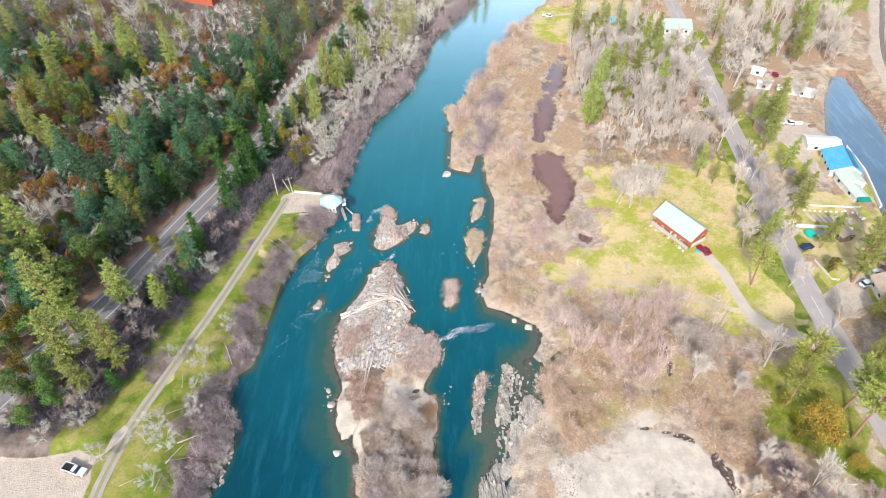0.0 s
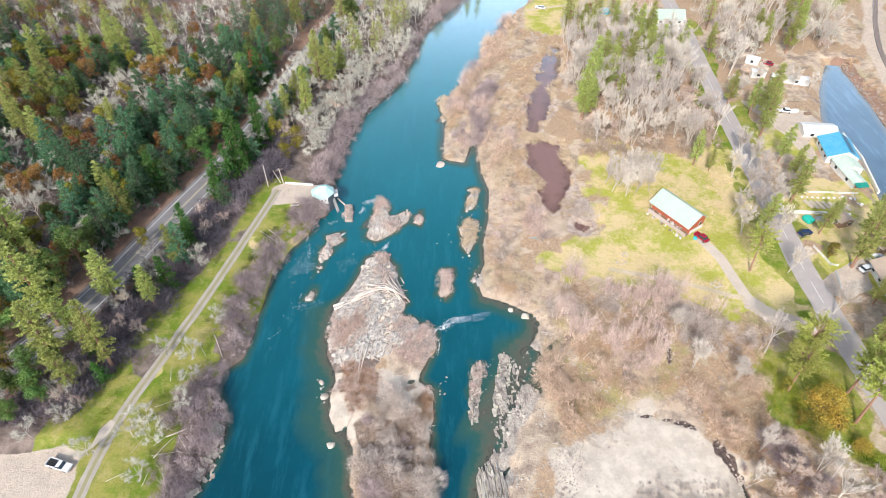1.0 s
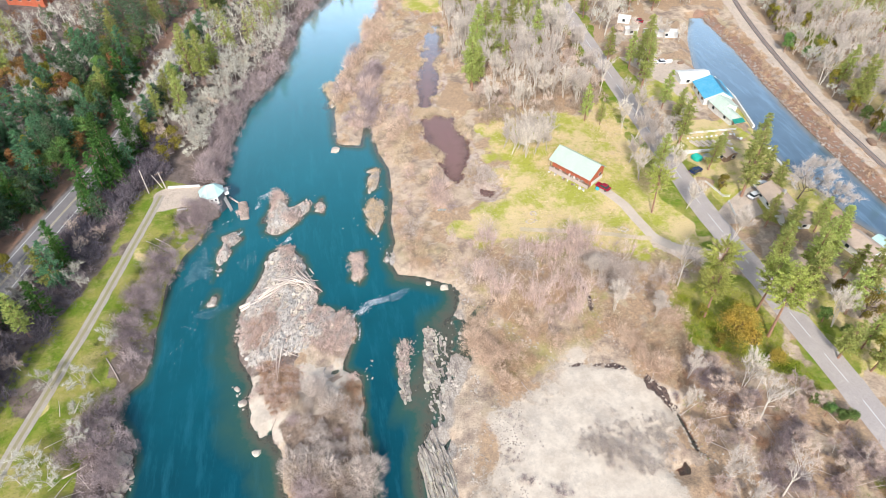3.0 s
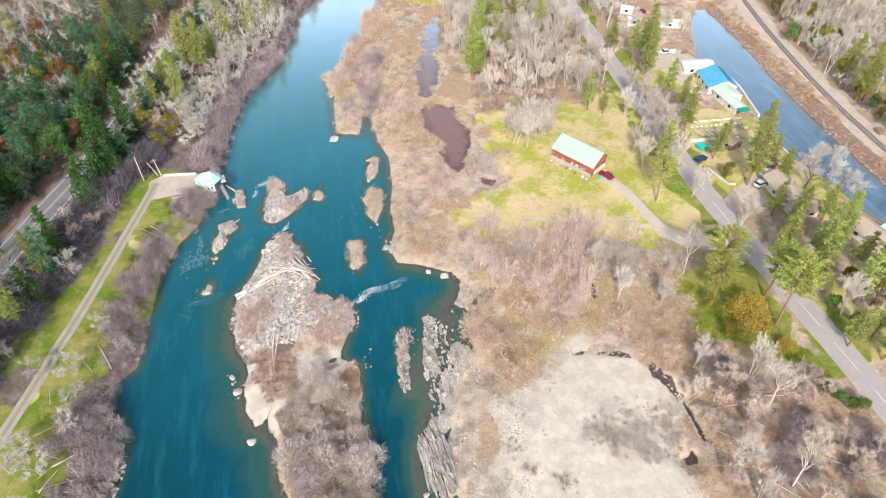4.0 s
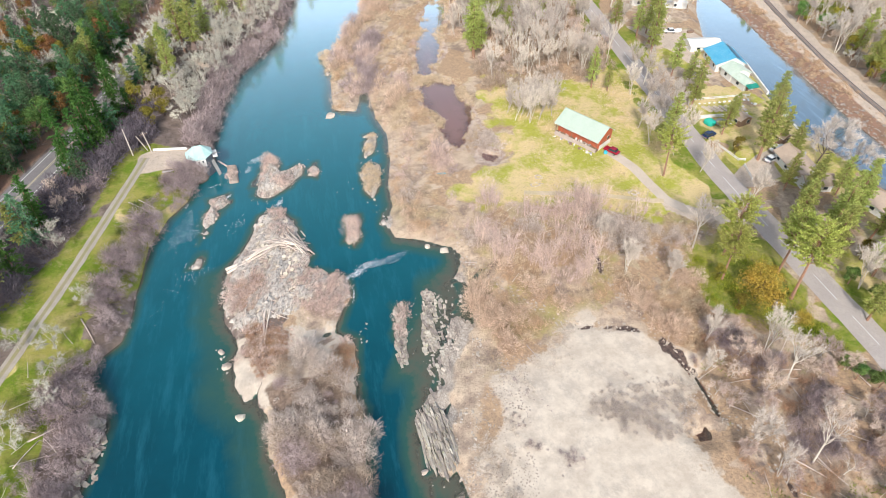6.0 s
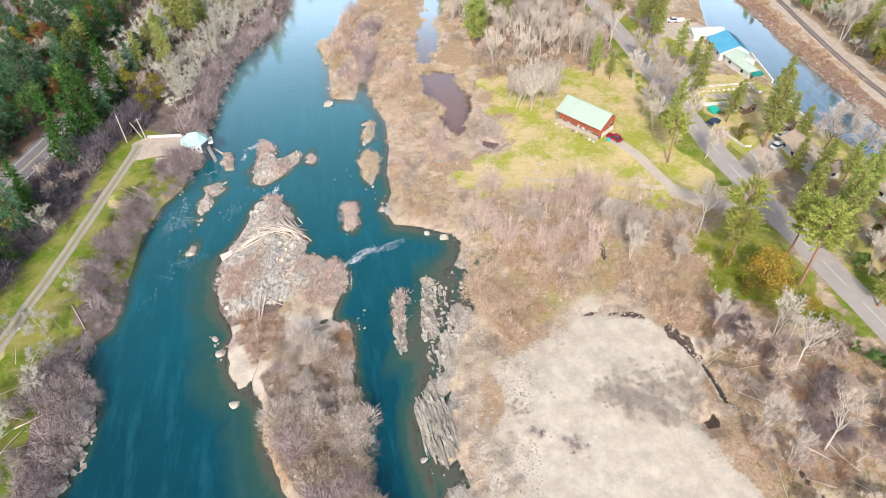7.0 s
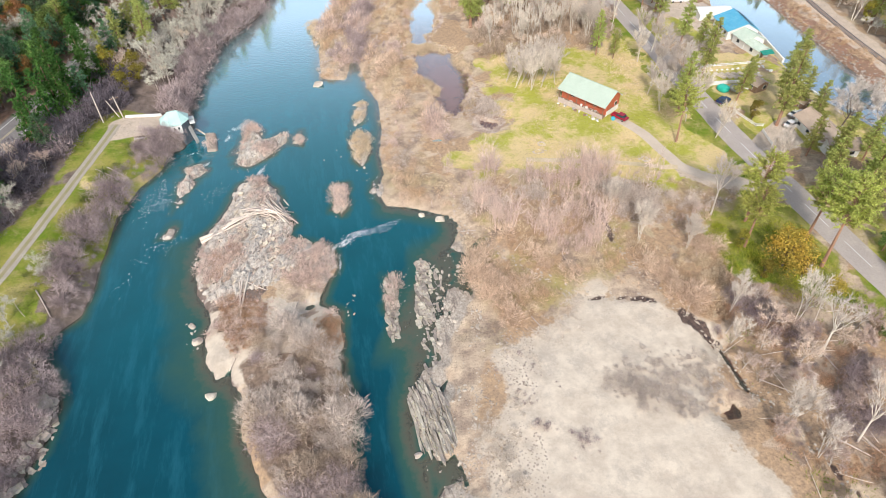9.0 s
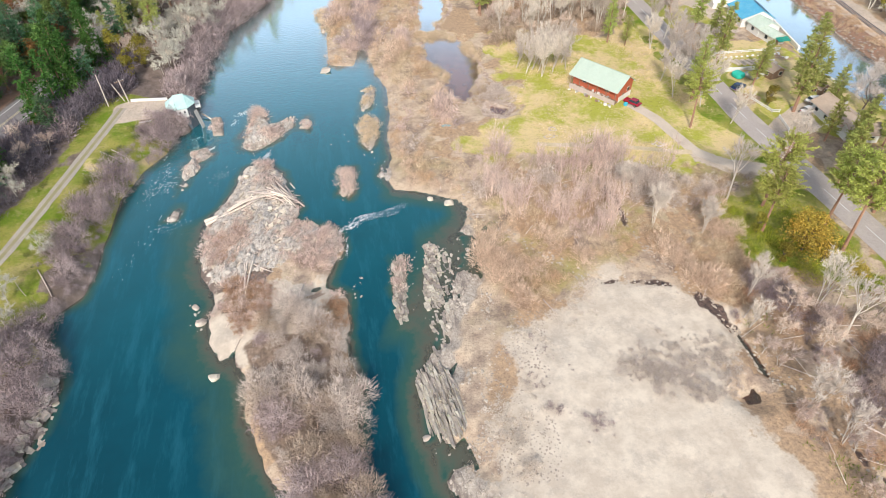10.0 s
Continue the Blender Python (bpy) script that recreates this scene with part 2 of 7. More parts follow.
SLOUGHS = [
    [(49.5, 248), (47.6, 230.1), (42, 209.6), (38.2, 195.3), (33.4, 183), (29.6, 177.2), (28.6, 181), (30.4, 196.4), (32.7, 211.2), (39, 231.7), (45.5, 248)],
    [(29.2, 178.6), (33.6, 178.4), (39.2, 174), (41.1, 159.5), (39.6, 150.6), (35.8, 141.2), (33, 138), (30.2, 141.5), (29.4, 152.4), (27.2, 165.6), (26.7, 172.1)],
    [(38.7, 134.7), (43.5, 132.9), (41, 130.2), (38.2, 131.3)],
    [(53.9, 43.1), (57.3, 44.6), (58.3, 43.5), (57.5, 41.3), (54.5, 41.5)],
    [(60.0, 55.8), (60.7, 55.3), (61.1, 52), (61.1, 48.6), (60.9, 46.5), (60.4, 46.9), (60.5, 50), (60.2, 53)],
]
CANAL = [(156.3, 231.3), (161.6, 230.2), (159.2, 198.6), (155.8, 176), (153.6, 155), (151.8, 136), (151, 120.5), (150.6, 105.6), (152, 80), (150, 40), (145, 0),
         (130, 0), (134, 60), (137, 82), (138.2, 93.9), (135.9, 100.3), (136.1, 110.3), (132.8, 124.7), (132.8, 136.8), (134.6, 147.8), (138.7, 165.8), (138.8, 178), (135.8, 189.2), (145.1, 211.5)]
HIGHWAY = [(-135, -60), (-118, 30), (-98.2, 81.6), (-91.3, 91.8), (-86.7, 103.1), (-81.5, 120.3), (-76.3, 136.2), (-71.2, 150.5), (-66.3, 168.3), (-61.8, 190.9), (-56.6, 220.2), (-43.3, 282.4), (-20, 350), (60, 560)]
ROAD = [(112, 420), (106, 260), (102.4, 210), (101, 186.4), (99.7, 161.6), (98.6, 145.6), (97.5, 130.5), (96.9, 115.6), (96.8, 103.5), (97.4, 82.8), (97.8, 71), (98.1, 60.6), (98.4, 51.7), (98.4, 42.3), (98, 0), (98, -150)]
DRIVE = [(72.6, 125.8), (76, 118.2), (77.4, 108.2), (78.4, 102.5), (82.6, 97.6), (88.3, 93.6), (96.5, 91.4)]
FIELD_TRACK = [(44.8, 114.5), (53.6, 112.1), (63.8, 108.8), (78.4, 102.5)]
LANE = [(-51.2, 145), (-54.5, 129.7), (-57.7, 115.8), (-60.5, 103.3), (-63.9, 90.3), (-66.9, 78.8), (-69.7, 68.4), (-70.9, 59.1), (-71.4, 50.4), (-71, 20), (-66, -60)]
BRANCH = [(-70.5, 66), (-73.2, 61.6), (-75.8, 59.2), (-79, 57.5)]
RAIL = [(230, 340), (199, 278), (182.5, 244), (172.5, 208), (167, 181), (162.8, 160), (160.4, 142), (159, 125), (158.2, 113.6), (157, 80), (155, 0), (150, -200)]
LOT = [(-110, 60), (-94.2, 58.4), (-87.4, 58.8), (-78.4, 60.3), (-74.8, 58.4), (-74.2, 54.1), (-73.7, 40), (-78, 25), (-110, 25)]
PAD = [(-53, 146.2), (-49.9, 148), (-37, 147), (-37.5, 139), (-46.3, 139), (-52.5, 138.4)]
CREEKS = [[(56.6, 67.8), (58.6, 60), (60.6, 54.4), (60.7, 46.6), (63.5, 41), (63.5, 36.5), (66, 25)], [(22, 99), (26.8, 93.2), (30.2, 85.4), (36.8, 76.8), (41, 70.5), (48, 69), (54, 67)], [(52.3, 99), (54.5, 92), (53.6, 84), (54.7, 77), (56.6, 67.8)]]
SAND = [(33.6, 68), (46.8, 75.1), (48.1, 70.9), (56.4, 61.9), (60.7, 56.9), (60.1, 50.6), (57.5, 45), (54.6, 41), (55.3, 36.1), (56.2, 31.2), (55, 15), (14, 15), (10.5, 36.5), (11.8, 43), (17.1, 48.6), (24.6, 60.3), (27.8, 63.6)]
FIELD = [(48.9, 176), (68.9, 168.3), (100, 169), (98, 132.5), (96, 103), (92, 94), (78.4, 97), (40.6, 111.3), (26.2, 114.5), (21.5, 122), (32.9, 124.6), (45.2, 127.2), (46, 149.6)]
GRASS_EAST = [(73.5, 82.1), (88.7, 90.6), (92, 75), (92, 50), (88.2, 56.3), (77.8, 61.4), (71.3, 72.1)]
THICKET = [(14, 106), (24, 101), (24, 90), (22, 80), (27, 66), (46, 77), (58, 63), (62, 55), (66, 62), (72, 72), (74, 84), (90, 92), (80, 96), (62, 106), (42, 111), (26, 114), (13, 118)]
NORTH_BAR = [(13, 118), (26, 116), (21, 124), (34, 127), (28, 142), (26, 165), (29, 184), (30, 197), (38, 235), (46, 246), (60, 300), (50, 310), (32, 281), (22, 260), (14, 234), (5, 208), (2, 196), (1, 184), (0, 168), (6, 166), (10, 178), (13, 160), (15, 150), (14, 136), (12, 126)]
EAST_WOODS = [(60, 57), (60, 45), (58, 30), (62, 15), (92, 15), (92, 50), (88, 56), (78, 61), (72, 70), (66, 62)]


def spans(line, closed):
    pts = np.array(line, float)
    return pts, np.roll(pts, -1, 0) if closed else pts[1:]


def dist(x, y, line, closed=True):
    """Distance in plan to a line or outline."""
    a, b = spans(line, closed)
    best = np.full(np.shape(x), 1e9)
    for (ax, ay), (bx, by) in zip(a, b):
        dx, dy = bx - ax, by - ay
        t = np.clip(((x - ax) * dx + (y - ay) * dy) / (dx * dx + dy * dy + 1e-9), 0, 1)
        best = np.minimum(best, (x - ax - t * dx) ** 2 + (y - ay - t * dy) ** 2)
    return np.sqrt(best)


def within(x, y, outline):
    a, b = spans(outline, True)
    odd = np.zeros(np.shape(x), bool)
    for (ax, ay), (bx, by) in zip(a, b):
        if ay != by:
            odd ^= ((ay > y) != (by > y)) & (x < (bx - ax) * (y - ay) / (by - ay) + ax)
    return odd


def signed(x, y, outline):
    """Positive inside."""
    return np.where(within(x, y, outline), 1, -1) * dist(x, y, outline)


LATTICE = np.random.RandomState(7).rand(256, 256)


def fbm(x, y, scale, octaves=4):
    total, weight = 0, 0
    for k in range(octaves):
        ca, sa, f = math.cos(0.6 + 1.1 * k), math.sin(0.6 + 1.1 * k), 2**k / scale
        u, v = (np.asarray(x) * ca - np.asarray(y) * sa) * f + 17.3 * k, (np.asarray(x) * sa + np.asarray(y) * ca) * f + 5.1 * k
        i, j = np.floor(u).astype(int), np.floor(v).astype(int)
        fu, fv = u - i, v - j
        fu, fv = fu * fu * (3 - 2 * fu), fv * fv * (3 - 2 * fv)
        i0, i1, j0, j1 = i & 255, (i + 1) & 255, j & 255, (j + 1) & 255
        n = (LATTICE[i0, j0] * (1 - fu) + LATTICE[i1, j0] * fu) * (1 - fv) + (LATTICE[i0, j1] * (1 - fu) + LATTICE[i1, j1] * fu) * fv
        total, weight = total + n * 0.5**k, weight + 0.5**k
    return total / weight


def step(v, low, high):
    t = np.clip((v - low) / (high - low), 0, 1)
    return t * t * (3 - 2 * t)


RIBBONS = {  # line, half width, height
    "highway": (HIGHWAY, 4.6, 6.5),
    "road": (ROAD, 3.9, 3.0),
    "drive": (DRIVE, 1.6, 2.6),
    "lane": (LANE, 1.9, 4.5),
    "rail": (RAIL, 4.0, 4.0),
}


def terrain(x, y):
    """Ground height at places in plan (arrays)."""
    x, y = np.asarray(x, float), np.asarray(y, float)
    wob = (fbm(x, y, 6, 3) - 0.5) * 2.2
    dl, dr = dist(x, y, LEFT_BANK, False), dist(x, y, RIGHT_BANK, False)
    wet = within(x, y, RIVER)
    bumps = fbm(x, y, 7, 2) - 0.5
    zl = np.interp(dl + wob * step(dl, 0, 3), [0, 0.6, 2.5, 7, 13, 22, 40, 60, 300, 3000], [0, 0.8, 2.0, 3.6, 4.5, 4.8, 6.3, 7.5, 22, 120])
    zr = np.interp(dr + wob * step(dr, 0, 3), [0, 1, 4, 12, 30, 60, 85, 400, 3000], [0, 0.35, 0.7, 1.0, 1.4, 2.4, 3.0, 6, 60])
    z = np.where(dl < dr, zl + bumps * 0.9 * step(dl, 1, 8), zr + bumps * 0.55 * step(dr, 1, 8))
    pools = step(fbm(x + 5, y + 60, 3.6, 3), 0.42, 0.56) * (1 - step(dr, 3.5, 9)) * step(96 - y, 0, 6)
    z = np.where(dl < dr, z, z - 0.8 * pools)
    rag = wob + (fbm(x + 31, y + 9, 2.6, 2) - 0.5) * 2.6
    di = signed(x, y, MAIN_ISLAND) + rag * 0.55
    lee = step(107 - y, 0, 6) * step(y, 20, 35)
    shelf = step(y, 58, 68) * (1 - 0.65 * step(y, 88, 97))
    from_right = (np.interp(dr, [0, 3, 6.5, 8.5, 11], [0.12, 0.3, 0.5, 1.0, 3.2]) * shelf + np.interp(dr, [0, 1.5, 3.2, 5.5], [0.12, 0.45, 1.0, 3.2]) * (1 - shelf)) * lee + np.interp(dr, [0, 1.5, 5], [0.12, 0.7, 3.2]) * (1 - lee)
    west = step(-12 - x, 0, 6) * lee
    off = np.maximum(-di, 0)
    from_isle = np.interp(off, [0, 2, 6, 12], [0.12, 0.55, 1.3, 3.2]) * west + np.interp(off, [0, 1, 3], [0.12, 0.8, 3.2]) * (1 - west)
    bed = np.minimum(np.minimum(0.9 * dl, from_right), from_isle)
    for outline in ISLETS:
        near = signed(x, y, outline) + rag * 1.05 - 0.6
        bed = np.minimum(bed, np.maximum(1.1 * -near, -0.01))
        di = np.maximum(di, near * 1.0)
    bed = -np.clip(bed, 0.12, 3.2) + bumps * 0.35
    top = np.interp(di, [-0.3, 0.3, 1.2, 3, 7], [-0.3, 0.15, 0.55, 0.85, 1.3]) + bumps * 0.7 * step(di, 0, 2)
    z = np.where(wet, np.where(di > -0.3, top, bed), z)
    for outline in SLOUGHS:
        near = signed(x, y, outline) + rag * (0.7 if outline is not SLOUGHS[4] else 0.3)
        z = np.where(near > -7, np.minimum(z, 0.68 - (0.16 if outline not in SLOUGHS[3:] else 0.5) * near), z)
        z = np.where(near > 0, 0.6 - 0.1 - np.minimum(near, 4) * 0.12, z)
    for line in CREEKS:
        d = dist(x, y, line, False) + np.abs(wob) * 0.3
        z = z - 0.4 * (1 - step(d, 0.15, 0.8))
    near = signed(x, y, CANAL) + wob * 0.25
    z = np.where(near > -6, np.minimum(z, 1.3 - 0.5 * near), z)
    z = np.where(near > 0, 1.2 - np.minimum(near * 0.8, 2.5), z)
    for line, half, level in RIBBONS.values():
        d = dist(x, y, line, False)
        w = 1 - step(d, half, half + (4 if level != 2.6 else 1.5))
        z = z * (1 - w) + level * w
    for outline, level in ((LOT, 4.5), (PAD, 4.5)):
        w = step(signed(x, y, outline), -3, 0)
        z = z * (1 - w) + level * w
    return z


def axis(fine_low, fine_high, pitch, low, high):
    mid = np.arange(fine_low, fine_high + pitch, pitch)
    grow = pitch * 1.16 ** np.arange(1, 80)
    up, down = fine_high + np.cumsum(grow), fine_low - np.cumsum(grow)
    return np.concatenate([down[down > low][::-1], mid, up[up < high]])


def sheet(name, xs, ys, z_of):
    gx, gy = np.meshgrid(xs, ys)
    z = z_of(gx, gy)
    w, h = len(xs), len(ys)
    co = np.stack([gx, gy, z], -1).reshape(-1, 3)
    k = (np.arange(h - 1)[:, None] * w + np.arange(w - 1)).ravel()
    quads = np.stack([k, k + 1, k + w + 1, k + w], 1)
    return quick_mesh(name, co, quads), gx.ravel(), gy.ravel(), z.ravel()


def quick_mesh(name, co, faces, smooth=True):
    """A mesh from arrays: places and faces of one size."""
    me = bpy.data.meshes.new(name)
    n, side = faces.shape
    me.vertices.add(len(co))
    me.vertices.foreach_set("co", np.asarray(co, np.float32).ravel())
    me.loops.add(n * side)
    me.loops.foreach_set("vertex_index", faces.astype(np.int32).ravel())
    me.polygons.add(n)
    me.polygons.foreach_set("loop_start", np.arange(0, n * side, side, dtype=np.int32))
    me.polygons.foreach_set("use_smooth", np.full(n, smooth))
    me.update(calc_edges=True)
    me.validate()
    return me


def mask(me, name, a, b, c, d):
    at = me.attributes.new(name, "FLOAT_COLOR", "POINT")
    at.data.foreach_set("color", np.stack([a, b, c, d], -1).astype(np.float32).ravel())


# ---------------------------------------------------------------- the ground
GRID_X, GRID_Y = axis(-112, 166, 0.95, -4000, 4000), axis(26, 232, 0.95, -4000, 4500)
ground_me, gx, gy, gz = sheet("ground", GRID_X, GRID_Y, terrain)
GRID_Z = gz.reshape(len(GRID_Y), len(GRID_X))


def ground_at(x, y):
    """Height of the ground sheet at one place."""
    i, j = int(np.searchsorted(GRID_X, x)) - 1, int(np.searchsorted(GRID_Y, y)) - 1
    u, v = (x - GRID_X[i]) / (GRID_X[i + 1] - GRID_X[i]), (y - GRID_Y[j]) / (GRID_Y[j + 1] - GRID_Y[j])
    return float((GRID_Z[j, i] * (1 - u) + GRID_Z[j, i + 1] * u) * (1 - v) + (GRID_Z[j + 1, i] * (1 - u) + GRID_Z[j + 1, i + 1] * u) * v)


edge = (fbm(gx, gy, 7, 4) - 0.5) * 9
left_side = dist(gx, gy, LEFT_BANK, False) < dist(gx, gy, RIGHT_BANK, False)
d_lane, d_high, d_rail, d_road = (dist(gx, gy, line, False) for line in (LANE, HIGHWAY, RAIL, ROAD))
patch = fbm(gx, gy, 14, 4)
sand = step(signed(gx, gy, SAND) + edge * 1.5, -4, 6)
isle = signed(gx, gy, MAIN_ISLAND)
sand = np.maximum(sand, step(isle, -1, 0.5) * step(fbm(gx + 90, gy, 6, 3), 0.44, 0.53) * step(86 - gy, 0, 8) * step(gy, 61, 67))
verge = step(7 + 3.5 * step(110 - gy, 0, 15) + 5 * step(80 - gy, 0, 10) + edge * 0.5 - d_lane, 0, 2) * step(patch, 0.2, 0.36) * left_side * step(160 - gy, 0, 10)
verge = np.maximum(verge, step(signed(gx, gy, GRASS_EAST) + edge, -2, 2))
verge = np.maximum(verge, step(9 + edge - d_road, 0, 3) * step(patch, 0.45, 0.55) * 0.9)
verge = np.maximum(verge, (~left_side) * step(gx, 168, 190) * step(fbm(gx, gy, 40, 3), 0.45, 0.6))
NORTH_MEADOW = [(37, 264), (39, 290), (50, 306), (90, 306), (84, 280), (68, 270), (48, 258)]
LAWN = [(84, 262), (108, 262), (104, 246), (93, 241), (86, 250)]
field = step(signed(gx, gy, FIELD) + edge * 1.6, -3, 3)
for outline in (NORTH_MEADOW, LAWN):
    field = np.maximum(field, step(signed(gx, gy, outline), -4, 2))
field = np.maximum(field, step(gx, 92, 104) * step(d_rail, 14, 20) * (~left_side) * step(patch, 0.4, 0.52) * step(185 + edge - gy, 0, 10))
east_lane = left_side * (gx > np.interp(gy, [q[1] for q in LANE[::-1]], [q[0] for q in LANE[::-1]])) * step(16 + edge - d_lane, 0, 4) * step(150 - gy, 0, 10)
verge = np.maximum(verge, east_lane * step(fbm(gx + 12, gy + 5, 8, 3), 0.47, 0.55))
field = np.maximum(field, east_lane * step(fbm(gx + 12, gy, 9, 3), 0.36, 0.5))
stone = step(isle + edge * 0.4, -1, 1) * step(gy + edge, 82, 92)
for outline in ISLETS:
    stone = np.maximum(stone, step(signed(gx, gy, outline) + edge * 0.2, -1.2, 0.2))
d_right = dist(gx, gy, RIGHT_BANK, False)
stone = np.maximum(stone, (~left_side) * step(7.5 + edge * 1.2 - d_right, 0, 4) * step(94 - gy, 0, 6) * step(fbm(gx, gy, 4, 3), 0.05, 0.3))
shingle = np.maximum(step(signed(gx, gy, LOT) + edge * 0.2, -1, 0.5), step(signed(gx, gy, PAD) + edge * 0.15, -1, 0.3))
YARD = [(110, 199), (122, 194), (130, 192), (135, 186), (123, 172), (122.5, 158), (120, 158), (117, 178)]
FORECOURT = [(99, 108), (104, 112), (112, 116), (121, 119), (121, 113), (113, 112), (112, 106), (104, 103), (99, 104)]
JUNCTION = [(76.4, 105), (79.4, 104), (84, 99), (91, 95.5), (91, 91.5), (82, 94.5), (77, 100)]
for outline in (YARD, FORECOURT, JUNCTION):
    shingle = np.maximum(shingle, step(signed(gx, gy, outline) + edge * 0.2, -1, 0.5))
shingle = np.maximum(shingle, step(6.5 + edge * 0.3 - d_rail, 0, 3))
mud = np.zeros_like(gx)
for outline in SLOUGHS[:3]:
    mud = np.maximum(mud, step(signed(gx, gy, outline) + edge * 0.6, -3.5, 0.5))
forest = left_side * 1.0
east_edge = dist(gx, gy, CANAL[1:11], False)
west_of = gx < np.interp(gy, [q[1] for q in HIGHWAY], [q[0] for q in HIGHWAY])
redsoil = left_side * step(8 + 3.5 * west_of + edge * 0.6 - d_high, 0, 2) * step(d_high, 4, 6)
redsoil = np.maximum(redsoil, step(12 + edge - np.hypot(gx + 168, gy - 192), 0, 4))
redsoil = np.maximum(redsoil, 0.8 * step(5 + edge * 0.4 - east_edge, 0, 2))
mask(ground_me, "cover_a", sand, verge, field, stone)
wet = np.zeros_like(gx)
for line in CREEKS:
    wet = np.maximum(wet, step(1.0 + edge * 0.3 - dist(gx, gy, line, False), 0, 1.1) * step(fbm(gx, gy + 40, 5, 2), 0.42, 0.56))
wet = np.maximum(wet, step(isle, -14, -1) * step(-isle, -1, 1) * 0.35)
wet = np.maximum(wet, (~left_side) * step(6 + edge - d_right, 0, 3) * step(93 - gy, 0, 5) * step(fbm(gx, gy + 77, 3.5, 3), 0.44, 0.56) * 0.3)
mossy = (~left_side) * step(fbm(gx + 70, gy + 30, 12, 3), 0.5, 0.62) * step(gx, 20, 30) * step(112 - gy, 0, 6) * step(gy, 62, 72) * 0.5
litter = (~left_side) * step(dist(gx, gy, RIGHT_BANK, False), 6, 14) * step(fbm(gx - 70, gy + 130, 6, 4), 0.43, 0.53)
# island litter, darkened to put the shade between willows into its colour
willow_litter_shade = step(isle, 0.5, 2.5) * step(71 - gy + edge * 0.5, 0, 5)
mask(ground_me, "cover_c", wet, mossy, litter, willow_litter_shade)
mask(ground_me, "cover_b", shingle, mud, forest, redsoil)

m, n, l, bsdf = nodes_of("ground")
where = n.new("ShaderNodeNewGeometry").outputs["Position"]
n_big, n_mid, n_fine = (noise_node(n, l, s, 5, 0.65, where) for s in (0.05, 0.35, 1.6))
c = mixed(n, l, (0.6, 0.475, 0.345), (0.45, 0.34, 0.25), sharpen(n, l, n_mid, 0.35, 0.65))
c = mixed(n, l, c, (0.33, 0.28, 0.13), math_node(n, l, "MULTIPLY", sharpen(n, l, n_big, 0.52, 0.66), 0.6))
c = mixed(n, l, c, (0.2, 0.145, 0.12), math_node(n, l, "MULTIPLY", sharpen(n, l, noise_node(n, l, 0.16, 6, 0.7, where), 0.48, 0.62), 0.75))
A, B, C = (n.new("ShaderNodeAttribute") for _ in range(3))
A.attribute_name, B.attribute_name, C.attribute_name = "cover_a", "cover_b", "cover_c"
sa, sb, sc = (n.new("ShaderNodeSeparateColor") for _ in range(3))
l.new(C.outputs["Color"], sc.inputs[0])
l.new(A.outputs["Color"], sa.inputs[0])
l.new(B.outputs["Color"], sb.inputs[0])


def cover(colour, under, amount, c1, c2, fac, rag=0.35):
    """Lay a kind of ground over what is under it, with a ragged edge."""
    ragged = sharpen(n, l, math_node(n, l, "ADD", amount, math_node(n, l, "MULTIPLY", math_node(n, l, "SUBTRACT", math_node(n, l, "ADD", math_node(n, l, "MULTIPLY", n_mid, 0.6), math_node(n, l, "MULTIPLY", n_fine, 0.4)), 0.5), rag * 3)), 0.38, 0.62)
    return mixed(n, l, under, mixed(n, l, c1, c2, fac), ragged)


f_mid, f_fine, f_big = sharpen(n, l, n_mid, 0.38, 0.62), sharpen(n, l, n_fine, 0.35, 0.65), sharpen(n, l, n_big, 0.4, 0.6)
f_patch = sharpen(n, l, noise_node(n, l, 0.13, 6, 0.7, where), 0.4, 0.6)
c = cover("litter", c, sc.outputs[2], (0.32, 0.225, 0.155), (0.52, 0.36, 0.22), f_fine)
c = cover("moss", c, sc.outputs[1], (0.3, 0.29, 0.09), (0.4, 0.33, 0.16), f_fine)
c = cover("forest", c, sb.outputs[2], (0.14, 0.108, 0.09), (0.26, 0.2, 0.17), f_mid)
c = cover("field", c, sa.outputs[2], (0.63, 0.49, 0.25), (0.38, 0.38, 0.065), sharpen(n, l, noise_node(n, l, 0.1, 7, 0.75, where), 0.45, 0.58))
c = cover("verge", c, sa.outputs[1], (0.145, 0.21, 0.018), (0.31, 0.285, 0.07), f_patch)
c = mixed(n, l, c, (0.42, 0.34, 0.15), math_node(n, l, "MULTIPLY", math_node(n, l, "MULTIPLY", sharpen(n, l, noise_node(n, l, 0.28, 7, 0.75, where), 0.5, 0.64), sa.outputs[1]), 0.7))
c = cover("sand", c, sa.outputs[0], (0.63, 0.545, 0.44), (0.5, 0.42, 0.335), f_mid, 0.6)
c = mixed(n, l, c, (0.42, 0.36, 0.3), math_node(n, l, "MULTIPLY", math_node(n, l, "MULTIPLY", sharpen(n, l, noise_node(n, l, 0.22, 8, 0.78, where), 0.5, 0.62), sa.outputs[0]), 0.7))
# brown litter colour made darker for the shaded gaps under the willows
c = cover("shaded willow litter", c, C.outputs["Alpha"], (0.15, 0.11, 0.085), (0.3, 0.22, 0.165), f_fine)
c = cover("stone", c, A.outputs["Alpha"], (0.52, 0.45, 0.375), (0.35, 0.295, 0.245), f_fine)
bands = n.new("ShaderNodeMapping")
bands.inputs["Scale"].default_value, bands.inputs["Rotation"].default_value = (1.0, 0.3, 1.0), (0, 0, -0.15)
l.new(where, bands.inputs["Vector"])
